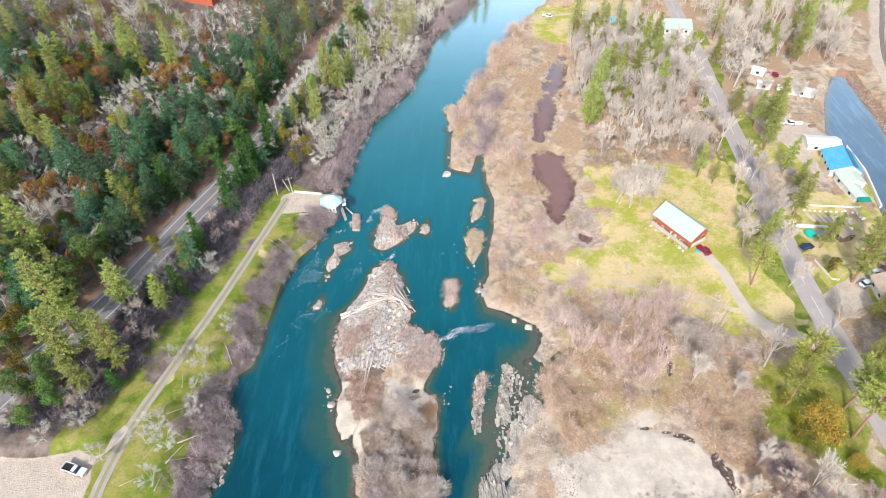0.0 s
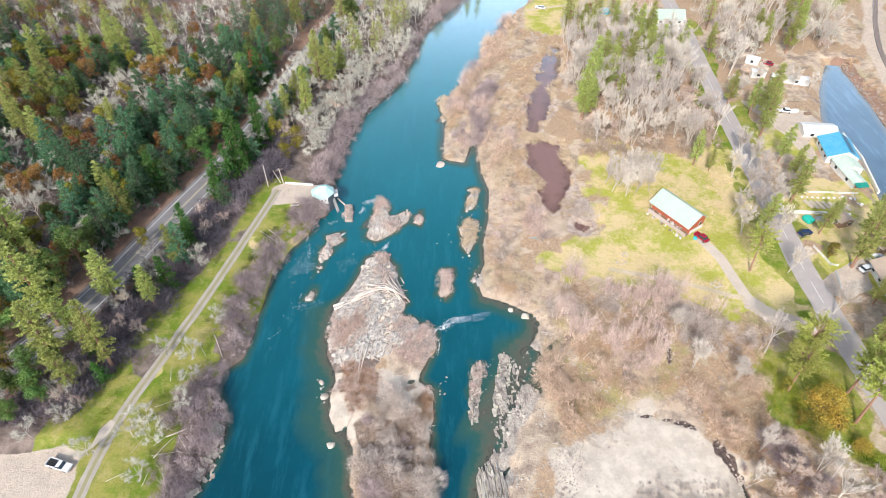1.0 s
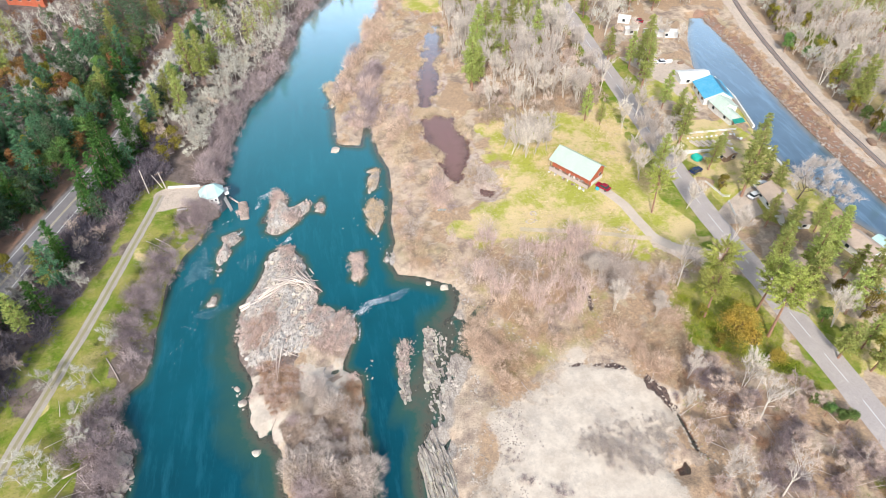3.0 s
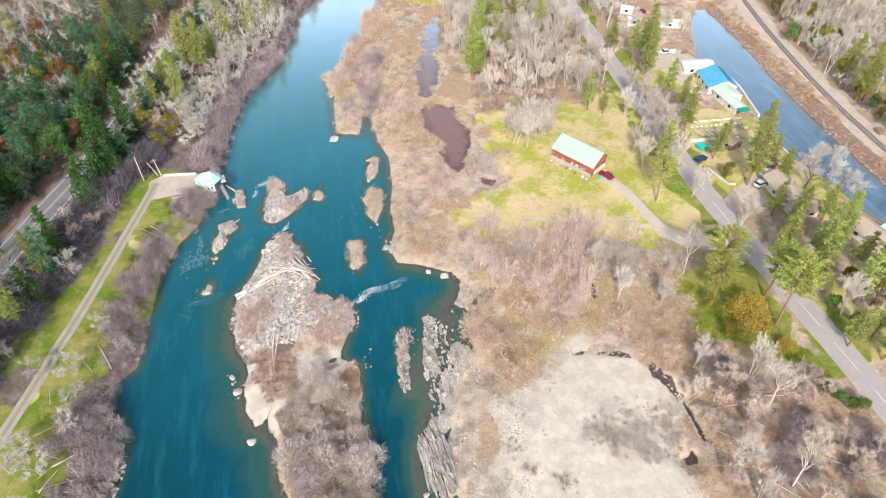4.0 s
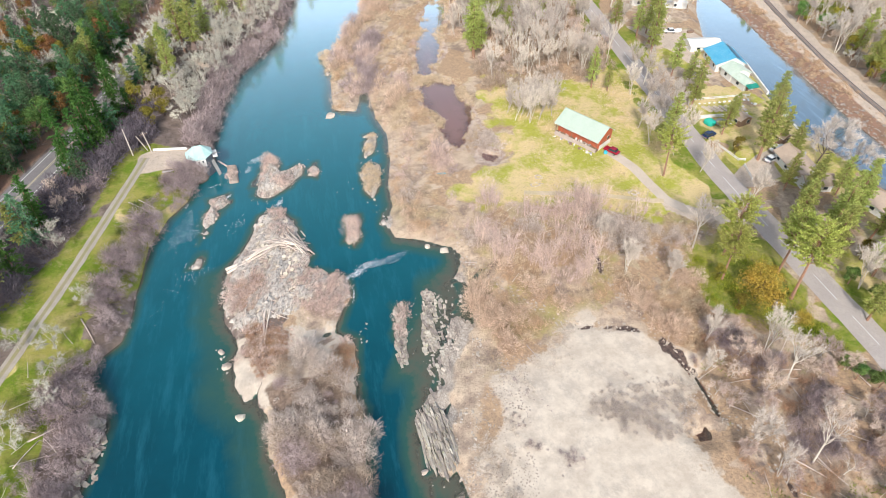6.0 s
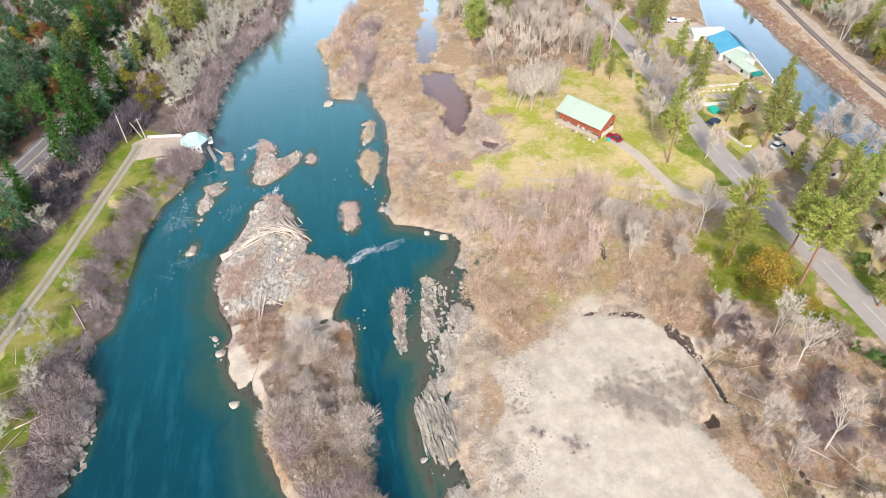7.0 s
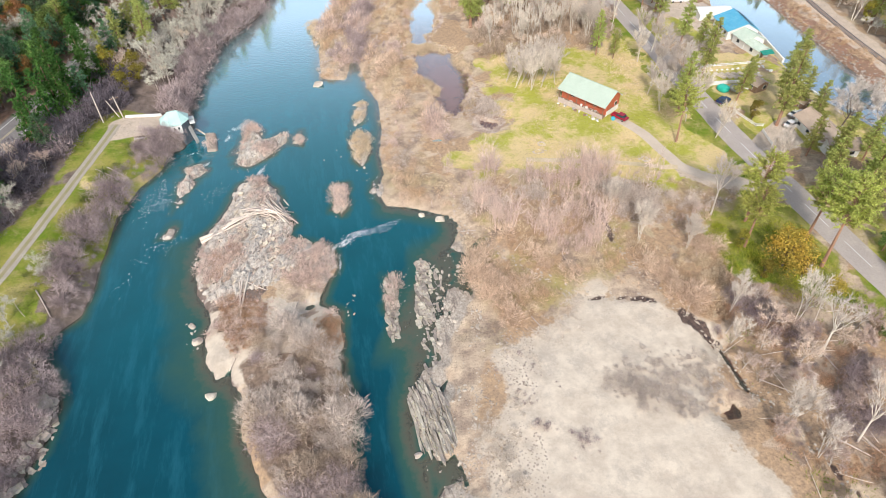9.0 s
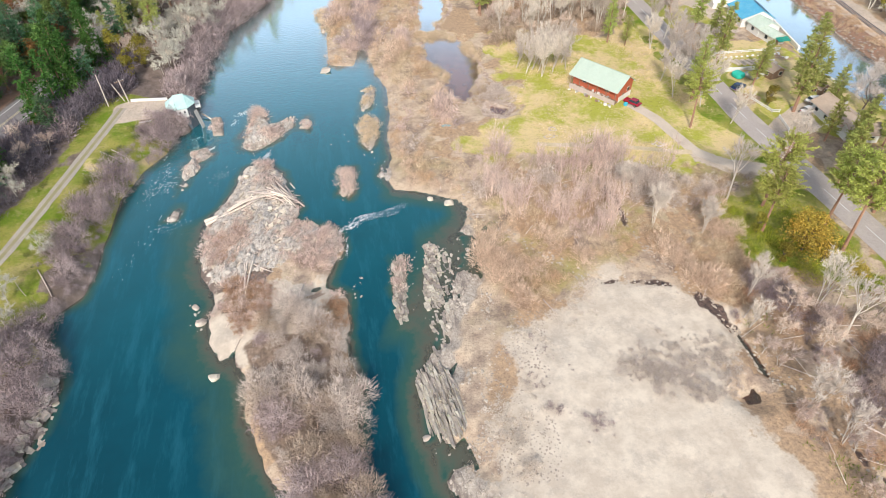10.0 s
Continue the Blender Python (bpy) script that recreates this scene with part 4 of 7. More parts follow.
# ---------------------------------------------------------------- trees: one of each form, then copies
KINDS = {
    "fir": [conifer("fir_tree", "dark green fir with layered drooping branches", h, r, 0.1, M["fir_needles"], M["bark_dark"], 1.0, 10 + i, 1.0, 0.15) for i, (h, r) in enumerate(((15, 4.2), (12.5, 3.8), (18, 4.5), (10, 3.4)))],
    "pine": [conifer("pine_tree", "yellow-green pine with an open feathery crown", h, r, 0.22, M["pine_needles"], M["bark_red"], 1.0, 20 + i, 0.8, 0.4) for i, (h, r) in enumerate(((20, 3.1), (17, 2.9), (24, 3.5)))],
    "oak": [bare_tree("oak_tree", "leafless oak crusted with pale grey lichen", h, w, 1, M["bark_pale"], M["lichen_twigs"], 0.85, 24, 0.15, 0.85, 30 + i) for i, (h, w) in enumerate(((10, 1.15), (11.5, 1.2), (8.5, 1.1), (10.5, 1.0)))],
    "alder": [bare_tree("cottonwood_tree", "tall leafless cottonwood with pale upright trunks", h, 0.42, s, M["bark_pale"], M["grey_twigs"], 1.1, 21, 0.6, 0.6, 40 + i) for i, (h, s) in enumerate(((15, 1), (13, 2), (17, 2), (11, 3)))],
    "snag": [bare_tree("small_bare_tree", "small leafless grey tree with tangled branches", h, 0.9, s, M["bark_pale"], M["pink_twigs"], 0.9, 17, 0.3, 0.75, 50 + i) for i, (h, s) in enumerate(((6.5, 2), (5.5, 3), (7.5, 1)))],
    "madrone": [leafy_tree("madrone_tree", "broadleaf evergreen with glossy green foliage", h, r, M["leaf_green"], 20, 100, M["bark_red"], 60 + i) for i, (h, r) in enumerate(((9, 3.4), (7.5, 3.0), (11, 3.8)))],
    "yellow": [leafy_tree("live_oak_tree", "round live oak with yellow-green foliage", h, r, M["leaf_yellow"], 18, 100, M["bark_dark"], 70 + i) for i, (h, r) in enumerate(((10.5, 3.6), (8, 3.0)))],
    "rust": [leafy_tree("tan_oak_tree", "round oak holding dry rust-brown leaves", h, r, M["leaf_rust"], 18, 90, M["bark_dark"], 80 + i) for i, (h, r) in enumerate(((11, 3.6), (9, 3.1)))],
    "cedar": [conifer("cedar_tree", "bright green conifer with dense foliage", h, r, 0.06, M["cedar_leaves"], M["bark_red"], 1.0, 90 + i) for i, (h, r) in enumerate(((13, 2.9), (9, 2.4)))],
    "ponderosa": [conifer("ponderosa_pine", "tall pine with a bare reddish trunk and high crown", h, r, 0.48, M["ponderosa_needles"], M["bark_red"], 1.1, 95 + i, 0.8, 1.0) for i, (h, r) in enumerate(((20, 4.6), (17, 4.0)))],
    "amber": [leafy_tree("amber_shrub", "broad shrub with amber and yellow-green leaves", 7.5, 6.2, M["leaf_amber"], 46, 90, M["bark_dark"], 88)],
    "canaloak": [bare_tree("canal_oak", "broad leafless oak with a grey-purple haze of twigs", h, 0.9, 1, M["bark_dark"], M["haze_twigs"], 1.4, 50, 0.3, 0.8, 98 + i) for i, h in enumerate((12, 14))],
}
HEIGHT = {k: [max(v.co.z for o in t.children for v in o.data.vertices) for t in ts] for k, ts in KINDS.items()}
PARTS = {id(t): list(t.children) for ts in KINDS.values() for t in ts}
FRESH = {id(t) for ts in KINDS.values() for t in ts}
GROUP = {"fir": "forest firs", "pine": "pines", "oak": "lichen oaks", "alder": "cottonwoods", "snag": "small bare trees", "madrone": "madrones", "yellow": "live oaks", "rust": "rust-leaved oaks", "cedar": "cedars", "ponderosa": "ponderosa pines", "canaloak": "oaks beside the canal", "amber": "amber shrubs"}
DISTANT = {}


def plant(kind, x, y, height=None, rng=random, lean=0.0):
    """Stand a tree of a kind on the ground, at a height in metres if one is given."""
    ts = KINDS[kind]
    i = rng.randrange(len(ts)) if height is None else min(range(len(ts)), key=lambda k: abs(HEIGHT[kind][k] - height))
    s = rng.uniform(0.7, 1.05) if height is None else height / HEIGHT[kind][i]
    z = ground_at(x, y)
    place = pose(x, y, z - 0.1, rng.uniform(-3, 3) + lean, rng.uniform(-3, 3), rng.uniform(0, 360)) @ Matrix.Diagonal((s * rng.uniform(0.9, 1.1), s * rng.uniform(0.9, 1.1), s, 1))
    t = ts[i]
    if height is None and ((y > 225 and x < -20) or y > 258 or x > 205):
        DISTANT.setdefault(kind, []).append((i, place))
        return None
    if id(t) in FRESH:
        FRESH.discard(id(t))
        ob = t
    else:
        ob = t.copy()
        scene.collection.objects.link(ob)
        for p in PARTS[id(t)]:
            q = p.copy()
            scene.collection.objects.link(q)
            q.parent = ob
    ob.matrix_basis = place
    tagged(ob, group=GROUP[kind])
    return ob


CLEAR = [([(-128, 284), (-114, 290)], 12), ([(-116, 268), (-104, 276)], 8), ([(46, 270), (44, 288), (62, 290), (80, 296)], 9), ([(90, 255), (103, 255)], 6), (HIGHWAY, 6.0), (ROAD, 6), (DRIVE, 3), (LANE, 3), (RAIL, 6)]


def scatter(outline, pitch, seed, jitter=0.48, keep=1.0, clear=True, water_ok=False):
    """Uneven places inside an outline, off the roads and out of the water."""
    rs = np.random.RandomState(seed)
    o = np.array(outline, float)
    xs, ys = np.arange(o[:, 0].min(), o[:, 0].max(), pitch), np.arange(o[:, 1].min(), o[:, 1].max(), pitch * 0.87)
    gx, gy = np.meshgrid(xs, ys)
    gx = gx + (np.arange(len(ys)) % 2)[:, None] * pitch / 2
    x, y = (gx + rs.uniform(-jitter, jitter, gx.shape) * pitch).ravel(), (gy + rs.uniform(-jitter, jitter, gy.shape) * pitch).ravel()
    ok = within(x, y, outline) & (rs.rand(len(x)) < keep)
    x, y = x[ok], y[ok]
    ok = np.ones(len(x), bool)
    if clear:
        for line, gap in CLEAR:
            ok &= dist(x, y, line, False) > gap
    if not water_ok:
        ok &= ~(within(x, y, RIVER)) & ~within(x, y, CANAL) & ~within(x, y, LOT) & ~within(x, y, PAD)
        for s in SLOUGHS:
            ok &= ~within(x, y, s)
    return x[ok], y[ok]


def wood(outline, pitch, seed, mix, keep=1.0):
    rng = random.Random(seed)
    kinds, weights = list(mix), list(mix.values())
    for x, y in zip(*scatter(outline, pitch, seed, keep=keep)):
        p = float(fbm(np.array([x]), np.array([y]), 22, 2)[0])
        k = rng.choices(kinds, [w * (1.6 if (n % 2 == 0) == (p > 0.5) else 0.6) for n, w in enumerate(weights)])[0]
        if outline is HILL and k == "oak" and rng.random() < 0.7 and y > 138 and dist(np.array([x]), np.array([y]), HIGHWAY, False)[0] < 36:
            k = "fir"
        plant(k, x, y, rng=rng)


HILL = [(-108, 60), (-104, 84), (-98, 96), (-92, 112), (-88, 126), (-84, 140), (-79, 154), (-74, 170), (-70, 192), (-64, 222), (-58, 250), (-50, 285), (-40, 320), (-40, 345), (-250, 345), (-225, 270), (-170, 165), (-125, 85)]
BANK_WOOD = [(-58, 172), (-40, 162), (-37, 178), (-33, 196), (-22, 217), (-16, 240), (-12, 263), (-3, 284), (8, 309), (22, 338), (-22, 338), (-38, 278), (-50, 222), (-54, 192)]
WEST_BRUSH = [(-66, 168), (-52, 170), (-50, 153), (-58, 147), (-61.5, 128), (-65, 112), (-68.5, 100), (-72, 88), (-75.5, 76), (-80, 65.5), (-108, 62), (-96, 80), (-88, 96), (-80, 118), (-74, 136)]
NORTH_WOOD = [(48, 182), (60, 180), (72, 178), (98, 181), (99, 205), (100, 235), (104, 270), (90, 255), (88, 285), (108, 300), (108, 345), (70, 345), (66, 305), (56, 280), (50, 246), (46, 215)]
FAR_EAST = [(168, 116), (166, 136), (168, 150), (172.5, 179), (178.5, 203), (189, 241), (206, 280), (222, 320), (290, 330), (300, 240), (240, 150), (200, 90), (170, 90)]
ROAD_EAST = [(106, 200), (116, 214), (121, 232), (146, 236), (160, 238), (168, 250), (178, 290), (190, 330), (114, 330), (110, 260)]
wood(HILL, 5.4, 1, {"fir": 4.0, "oak": 7, "madrone": 4.0, "rust": 2.4, "pine": 1.3, "yellow": 2.6})
wood(BANK_WOOD, 5.2, 2, {"oak": 9, "pine": 0.9, "snag": 1})
wood([(-43, 160), (-40, 178), (-36, 197), (-26, 217), (-19.5, 239), (-15, 262), (-6, 285), (3, 310), (-2, 310), (-12, 285), (-22, 262), (-27, 240), (-33, 217), (-42, 198), (-47, 178), (-48, 160)], 4.4, 12, {"oak": 5, "snag": 3})
wood(WEST_BRUSH, 6.8, 3, {"snag": 4, "fir": 1.0, "cedar": 1.0, "oak": 2.5, "pine": 0.6}, 0.85)
wood(NORTH_WOOD, 5.0, 4, {"alder": 9, "pine": 1.0, "snag": 3})
wood([(48, 170), (62, 169), (78, 171), (97, 172), (97, 181), (60, 180)], 5.0, 14, {"alder": 5, "snag": 4}, 0.8)
wood(FAR_EAST, 5.6, 5, {"alder": 8, "yellow": 0.8, "oak": 2.5, "pine": 1.2}, 0.95)
rng = random.Random(79)
for k in range(34):  # low evergreen edge of the woods beyond the railway
    y = 98 + 5.2 * k + rng.uniform(-2, 2)
    ex = float(np.interp(y, [q[1] for q in RAIL[::-1]], [q[0] for q in RAIL[::-1]]))
    plant(rng.choice(("madrone", "yellow", "oak", "snag")), ex + rng.uniform(8.0, 10.5), y, rng.uniform(4.5, 8), rng)
wood(ROAD_EAST, 5.6, 6, {"alder": 4, "snag": 1, "pine": 1.1, "oak": 3}, 0.95)
wood([(105, 178), (116, 180), (112, 197), (118, 206), (106, 206)], 6.0, 9, {"pine": 3, "alder": 3, "snag": 2}, 0.9)
wood([(103.5, 150), (112, 148), (117, 160), (113, 176), (104, 176)], 7.5, 10, {"pine": 3, "snag": 1}, 0.8)
wood([(101, 45), (101, 96), (110, 97), (122, 92), (120, 70), (116, 45)], 7.5, 8, {"pine": 3, "snag": 2, "yellow": 1, "alder": 1})
wood(EAST_WOODS, 6.2, 7, {"snag": 6, "alder": 1.2})

SINGLES = {
    "amber": [(81.8, 69.2, 8.8), (86.5, 61, 3.6)],
    "pine": [(109, 100.5, 12), (112.5, 96.5, 11), (107, 127, 13), (111, 131, 11), (120.5, 96, 12), (117.6, 124, 20), (119.5, 120, 12), (119.2, 112.5, 12), (105.3, 89.3, 13), (113.5, 83.6, 13), (117.4, 79.8, 12), (-70.5, 112.5, 15), (-88.2, 80.5, 22), (-84.5, 86, 17), (-131.4, 182.3, 26), (-106.6, 210.6, 21), (-74.8, 230.7, 18), (-62.6, 251, 18), (-72.2, 194.5, 15), (-39.9, 214.7, 15), (-34.2, 229, 11), (-92.8, 90.7, 28), (-110, 111, 25), (-112.3, 105.3, 22), (-82.3, 99, 18), (-127.8, 135.8, 18), (-147.2, 212.4, 16), (-137.7, 167.2, 15), (81, 160.7, 14), (65.1, 217.1, 16), (103.9, 196.8, 14), (114.3, 192.4, 14), (109.2, 236.1, 14), (104.6, 141, 17), (89.2, 125.4, 17), (110, 113.7, 22), (124.5, 92.3, 11), (102.1, 75.8, 17), (100.3, 58.8, 13), (100.8, 85, 16), (91.5, 239.8, 13), (84.9, 157.1, 9), (107.2, 60.1, 12)],
    "cedar": [(-64.5, 151, 17), (-66.8, 160, 18), (-61.5, 169, 15), (-69, 145.5, 15), (-63.5, 177, 14), (-70.2, 103.4, 13), (-77, 103.2, 9), (-65.6, 147.2, 14), (-63, 157.3, 14), (-61.5, 151.5, 10), (-67.6, 139, 11), (-60.5, 164, 11), (-108.6, 100.3, 14)],
    "fir": [(-102.9, 142.3, 17), (-96.2, 149.9, 15), (-81, 143.2, 14), (-87.6, 139.6, 11), (-86, 145.9, 14), (-104, 155.9, 16), (-94.8, 173, 15), (-83.3, 164.2, 16), (-77.7, 166.6, 15), (-87.6, 181.2, 16), (-104.6, 138.1, 15), (-96.3, 139.5, 13), (-113.8, 146.8, 14), (-99.6, 167.9, 15), (-85.9, 210.1, 15), (-85.6, 224.8, 14), (-81, 150.3, 14)],
    "madrone": [(-92, 77, 9), (-89.5, 73, 8), (-93, 71, 8), (-96.5, 73.5, 8.5), (-88, 79.5, 7), (-86.5, 69.5, 7), (-91, 65.5, 7), (-99.5, 88, 9), (-102, 82, 9), (-95.9, 127.2, 9), (-95.5, 120.7, 8), (-103.7, 130.2, 9), (-93, 124.3, 7), (103.2, 68.5, 5), (104.7, 63.5, 4.5), (88.4, 46.8, 4.5), (91.4, 44.3, 4.5), (87.4, 50, 4), (90, 45.4, 4), (173, 189.1, 8)],
    "rust": [(65.5, 272.8, 8), (-119.1, 141.3, 9), (-127.5, 211, 8), (-138.4, 219.8, 8), (-102, 237.1, 8), (-142.8, 213.4, 8), (-170.6, 267.5, 8), (-84.6, 161.1, 7)],
    "yellow": [(-155.4, 256.6, 9), (-117.2, 211.2, 8), (-48.8, 165.9, 9.5), (-56, 170.6, 9.5), (-51.5, 160.5, 7), (-42.5, 250.2, 7), (-104.5, 86.7, 9), (-97.5, 78, 8), (-81.7, 118.3, 7), (-74.7, 176.1, 7), (-53.3, 168.5, 5), (105.2, 117.3, 6), (76.6, 75.6, 5), (83.7, 65.9, 5), (76.3, 67.4, 5), (175.9, 189.5, 7), (181.8, 182.6, 8)],
    "oak": [(-97, 90, 8), (-94, 66, 7), (-86, 62, 6), (-83, 72, 6.5), (-80, 66, 6), (-57, 70.5, 6), (-60, 61.5, 6.5), (-55.8, 94, 5.5), (-57.8, 77.5, 6), (-60.8, 54, 6), (-62.5, 180, 10), (-58.8, 187, 10.5), (-57.5, 195, 11), (-55.5, 203, 10.5), (-54, 211, 11), (-52.5, 219, 10), (-60.5, 172.5, 9), (-51, 227, 10.5), (-49.5, 235, 11), (-48, 243, 10), (-76.8, 107.5, 6), (-80.3, 97, 6), (-59.1, 83.2, 7), (-63.3, 65.8, 7), (-65.5, 83.6, 6), (-65.7, 63.1, 6), (-61.4, 164.1, 8), (-73.9, 122.7, 7), (-73.3, 58.7, 6)],
    "ponderosa": [(82.2, 82.6, 18), (77.8, 75.6, 16), (88.9, 67.3, 22), (90.6, 74.7, 19), (82.4, 112.9, 17)],
    "alder": [(52, 148, 11), (56, 149, 12), (60, 149, 12), (61.5, 153, 11), (58, 156, 12), (55, 154, 11), (50.5, 152, 10), (61, 157, 10), (63.5, 147.5, 9), (76.4, 86, 17), (57.4, 93.2, 9), (59.2, 92.4, 8), (58.2, 81.5, 11), (66.4, 77.7, 9), (67.6, 78.6, 8), (120, 211, 10), (126, 207.5, 11), (132, 207, 10), (138, 206.5, 9), (129, 210, 10), (62.7, 55, 8), (55.9, 145.8, 13), (59, 146.7, 12), (54.5, 150.1, 12), (63.3, 151.4, 13), (57.1, 152.7, 11), (53.7, 157.3, 9), (97.4, 97.3, 12), (88.7, 90.6, 10), (85.2, 135.3, 11), (85.1, 126.9, 12), (92.5, 136.8, 12), (89.3, 120.6, 13), (95, 124.9, 12), (93.3, 130.8, 13), (92, 146.3, 12), (97.4, 151.7, 12), (91, 153, 11), (96.4, 138, 13), (96.8, 143.5, 12), (97.2, 158, 13), (97, 164, 12), (105.4, 143, 12), (92, 112, 11)],
    "canaloak": [(124.9, 109.4, 14.5), (128.4, 102.5, 13.5), (131.4, 113.6, 12)],
}
rng = random.Random(78)
for k in range(24):  # firs along the highway's upper side
    y = 92 + 5.4 * k
    hx = float(np.interp(y, [q[1] for q in HIGHWAY], [q[0] for q in HIGHWAY]))
    plant(rng.choice(("fir", "fir", "cedar", "madrone")), hx - rng.uniform(8.0, 10.5), y + rng.uniform(-1.5, 1.5), rng.uniform(10, 16), rng)
for k in range(17):  # trees between the highway and the river
    y = 176 + 5.4 * k
    hx = float(np.interp(y, [q[1] for q in HIGHWAY], [q[0] for q in HIGHWAY]))
    plant(rng.choice(("oak", "oak", "fir", "madrone", "pine")), hx + rng.uniform(5.5, 8.0), y + rng.uniform(-1.5, 1.5), rng.uniform(10.5, 13.5), rng)
rng = random.Random(77)
for kind, rows in SINGLES.items():
    for x, y, h in rows:
        plant(kind, x, y, h, rng)
for kind, rows in DISTANT.items():  # the distant trees, past counting
    allco, allf, slots, k = [], [], [], 0
    for i, place in rows:
        for s, p in enumerate(PARTS[id(KINDS[kind][i])]):
            me = p.data
            co = np.empty(len(me.vertices) * 3, np.float32)
            me.vertices.foreach_get("co", co)
            fa = np.empty(len(me.loops), np.int32)
            me.loops.foreach_get("vertex_index", fa)
            mat = np.array(place)
            co = co.reshape(-1, 3)
            fa = fa.reshape(-1, 3)[:: 11 if s else 4]
            if s:
                tri = co[fa]
                mid = tri.mean(1, keepdims=True)
                co, fa = (mid + (tri - mid) * 2.3).reshape(-1, 3), np.arange(len(fa) * 3).reshape(-1, 3)
            allco.append(co @ mat[:3, :3].T + mat[:3, 3])
            allf.append(fa + k)
            slots.append(np.full(len(fa), s))
            k += len(co)
    me = quick_mesh("distant_trees", np.concatenate(allco), np.concatenate(allf), False)
    for p in PARTS[id(KINDS[kind][0])]:
        me.materials.append(p.data.materials[0])
    me.polygons.foreach_set("material_index", np.concatenate(slots).astype(np.int32))
    tagged(new("distant_trees", me), KINDS[kind][0]["label"] + ", in distant woods", "woods", kind="stuff")


# ---------------------------------------------------------------- thickets and grasses, uncountable
def bank_scatter(outline, pitch, seed, keep=1.0):
    """As scatter, but down to the very edge of the water."""
    x, y = scatter(outline, pitch, seed, keep=keep, water_ok=True)
    z = terrain(x, y)
    return x[z > -0.25], y[z > -0.25]


def bush_form(stems, side, h, spread, width, seed):
    random.seed(seed)
    s = Soup()
    for _ in range(stems):
        a = random.uniform(0, 6.28)
        foot = Vector((math.cos(a), math.sin(a), 0)) * random.uniform(0, 0.5)
        d = (Vector((math.cos(a), math.sin(a), 0)) * random.uniform(0.1, spread) + Vector((0, 0, 1))).normalized()
        L = h * random.uniform(0.55, 1.1)
        s.blade(foot - Vector((0, 0, 0.1)), d, L, width)
        for _ in range(side):
            s.blade(foot + d * L * random.uniform(0.3, 0.9), (d + rand_dir(0.2) * 0.9).normalized(), L * random.uniform(0.2, 0.45), width * 0.75)
    return np.array(s.co, float), np.array(s.faces)


def thicket(name, label, category, forms, x, y, size, material, seed, sink=0.0):
    """Many bushes as one mesh."""
    rs = np.random.RandomState(seed)
    z = terrain(x, y) - sink
    pick = rs.randint(0, len(forms), len(x))
    turn, s, tall = rs.uniform(0, 6.28, len(x)), size * rs.uniform(0.6, 1.2, len(x)) * (0.35 + 1.25 * step(fbm(x, y, 5.5, 2), 0.25, 0.72)), rs.uniform(0.8, 1.2, len(x))
    allco, allf, k = [], [], 0
    for i, (co, faces) in enumerate(forms):
        who = np.where(pick == i)[0]
        if not len(who):
            continue
        ca, sa = np.cos(turn[who])[:, None] * s[who][:, None], np.sin(turn[who])[:, None] * s[who][:, None]
        px = co[:, 0] * ca - co[:, 1] * sa + x[who][:, None]
        py = co[:, 0] * sa + co[:, 1] * ca + y[who][:, None]
        pz = co[:, 2] * (s * tall)[who][:, None] + z[who][:, None]
        allco.append(np.stack([px, py, pz], -1).reshape(-1, 3))
        allf.append((faces[None] + (np.arange(len(who)) * len(co))[:, None, None]).reshape(-1, 3) + k)
        k += len(who) * len(co)
    me = quick_mesh(name, np.concatenate(allco), np.concatenate(allf), False)
    me.materials.append(material)
    return tagged(new(name, me), label, category, kind="stuff")


def dome_form(count, r, h, twig, width, seed):
    """A rounded leafless shrub: a few stems and a fuzz of fine twigs."""
    random.seed(seed)
    s = Soup()
    lobes = [Vector((random.uniform(-0.5, 0.5) * r, random.uniform(-0.5, 0.5) * r, 0)) for _ in range(4)]
    for k in range(count):
        d = rand_dir(0.45)
        d.z = abs(d.z)
        q = lobes[k % 4]
        f = random.uniform(0.45, 1.0)
        p = q + Vector((d.x * r * 0.62, d.y * r * 0.62, d.z * h * (0.8 + 0.2 * (k % 4) / 3))) * f
        s.blade(p, (d * 0.9 + rand_dir(0.3) * 0.75).normalized(), twig * random.uniform(0.5, 1.2), width)
    for k in range(10):
        q = lobes[k % 4] + Vector((random.uniform(-0.3, 0.3), random.uniform(-0.3, 0.3), h * random.uniform(0.6, 0.95)))
        s.blade(Vector((random.uniform(-0.2, 0.2), random.uniform(-0.2, 0.2), -0.15)), q.normalized(), q.length, width * 1.4)
    return np.array(s.co, float), np.array(s.faces)


WILLOW = [dome_form(430, 1.5, 2.1, 0.6, 0.042, 100 + i) for i in range(5)]
FINE_WILLOW = [dome_form(560, 1.4, 2.1, 0.46, 0.036, 150 + i) for i in range(5)]
BIG_WILLOW = [dome_form(1000, 1.5, 2.2, 0.5, 0.03, 170 + i) for i in range(5)]
FAR_WILLOW = [dome_form(190, 1.5, 2.1, 0.75, 0.07, 140 + i) for i in range(4)]
SAPLING = [bush_form(9, 22, 4.4, 0.2, 0.042, 130 + i) for i in range(4)]
TUFT = [bush_form(14, 0, 0.55, 1.0, 0.09, 110 + i) for i in range(3)]
MOUND = [dome_form(150, 1.1, 0.9, 0.45, 0.045, 120 + i) for i in range(4)]

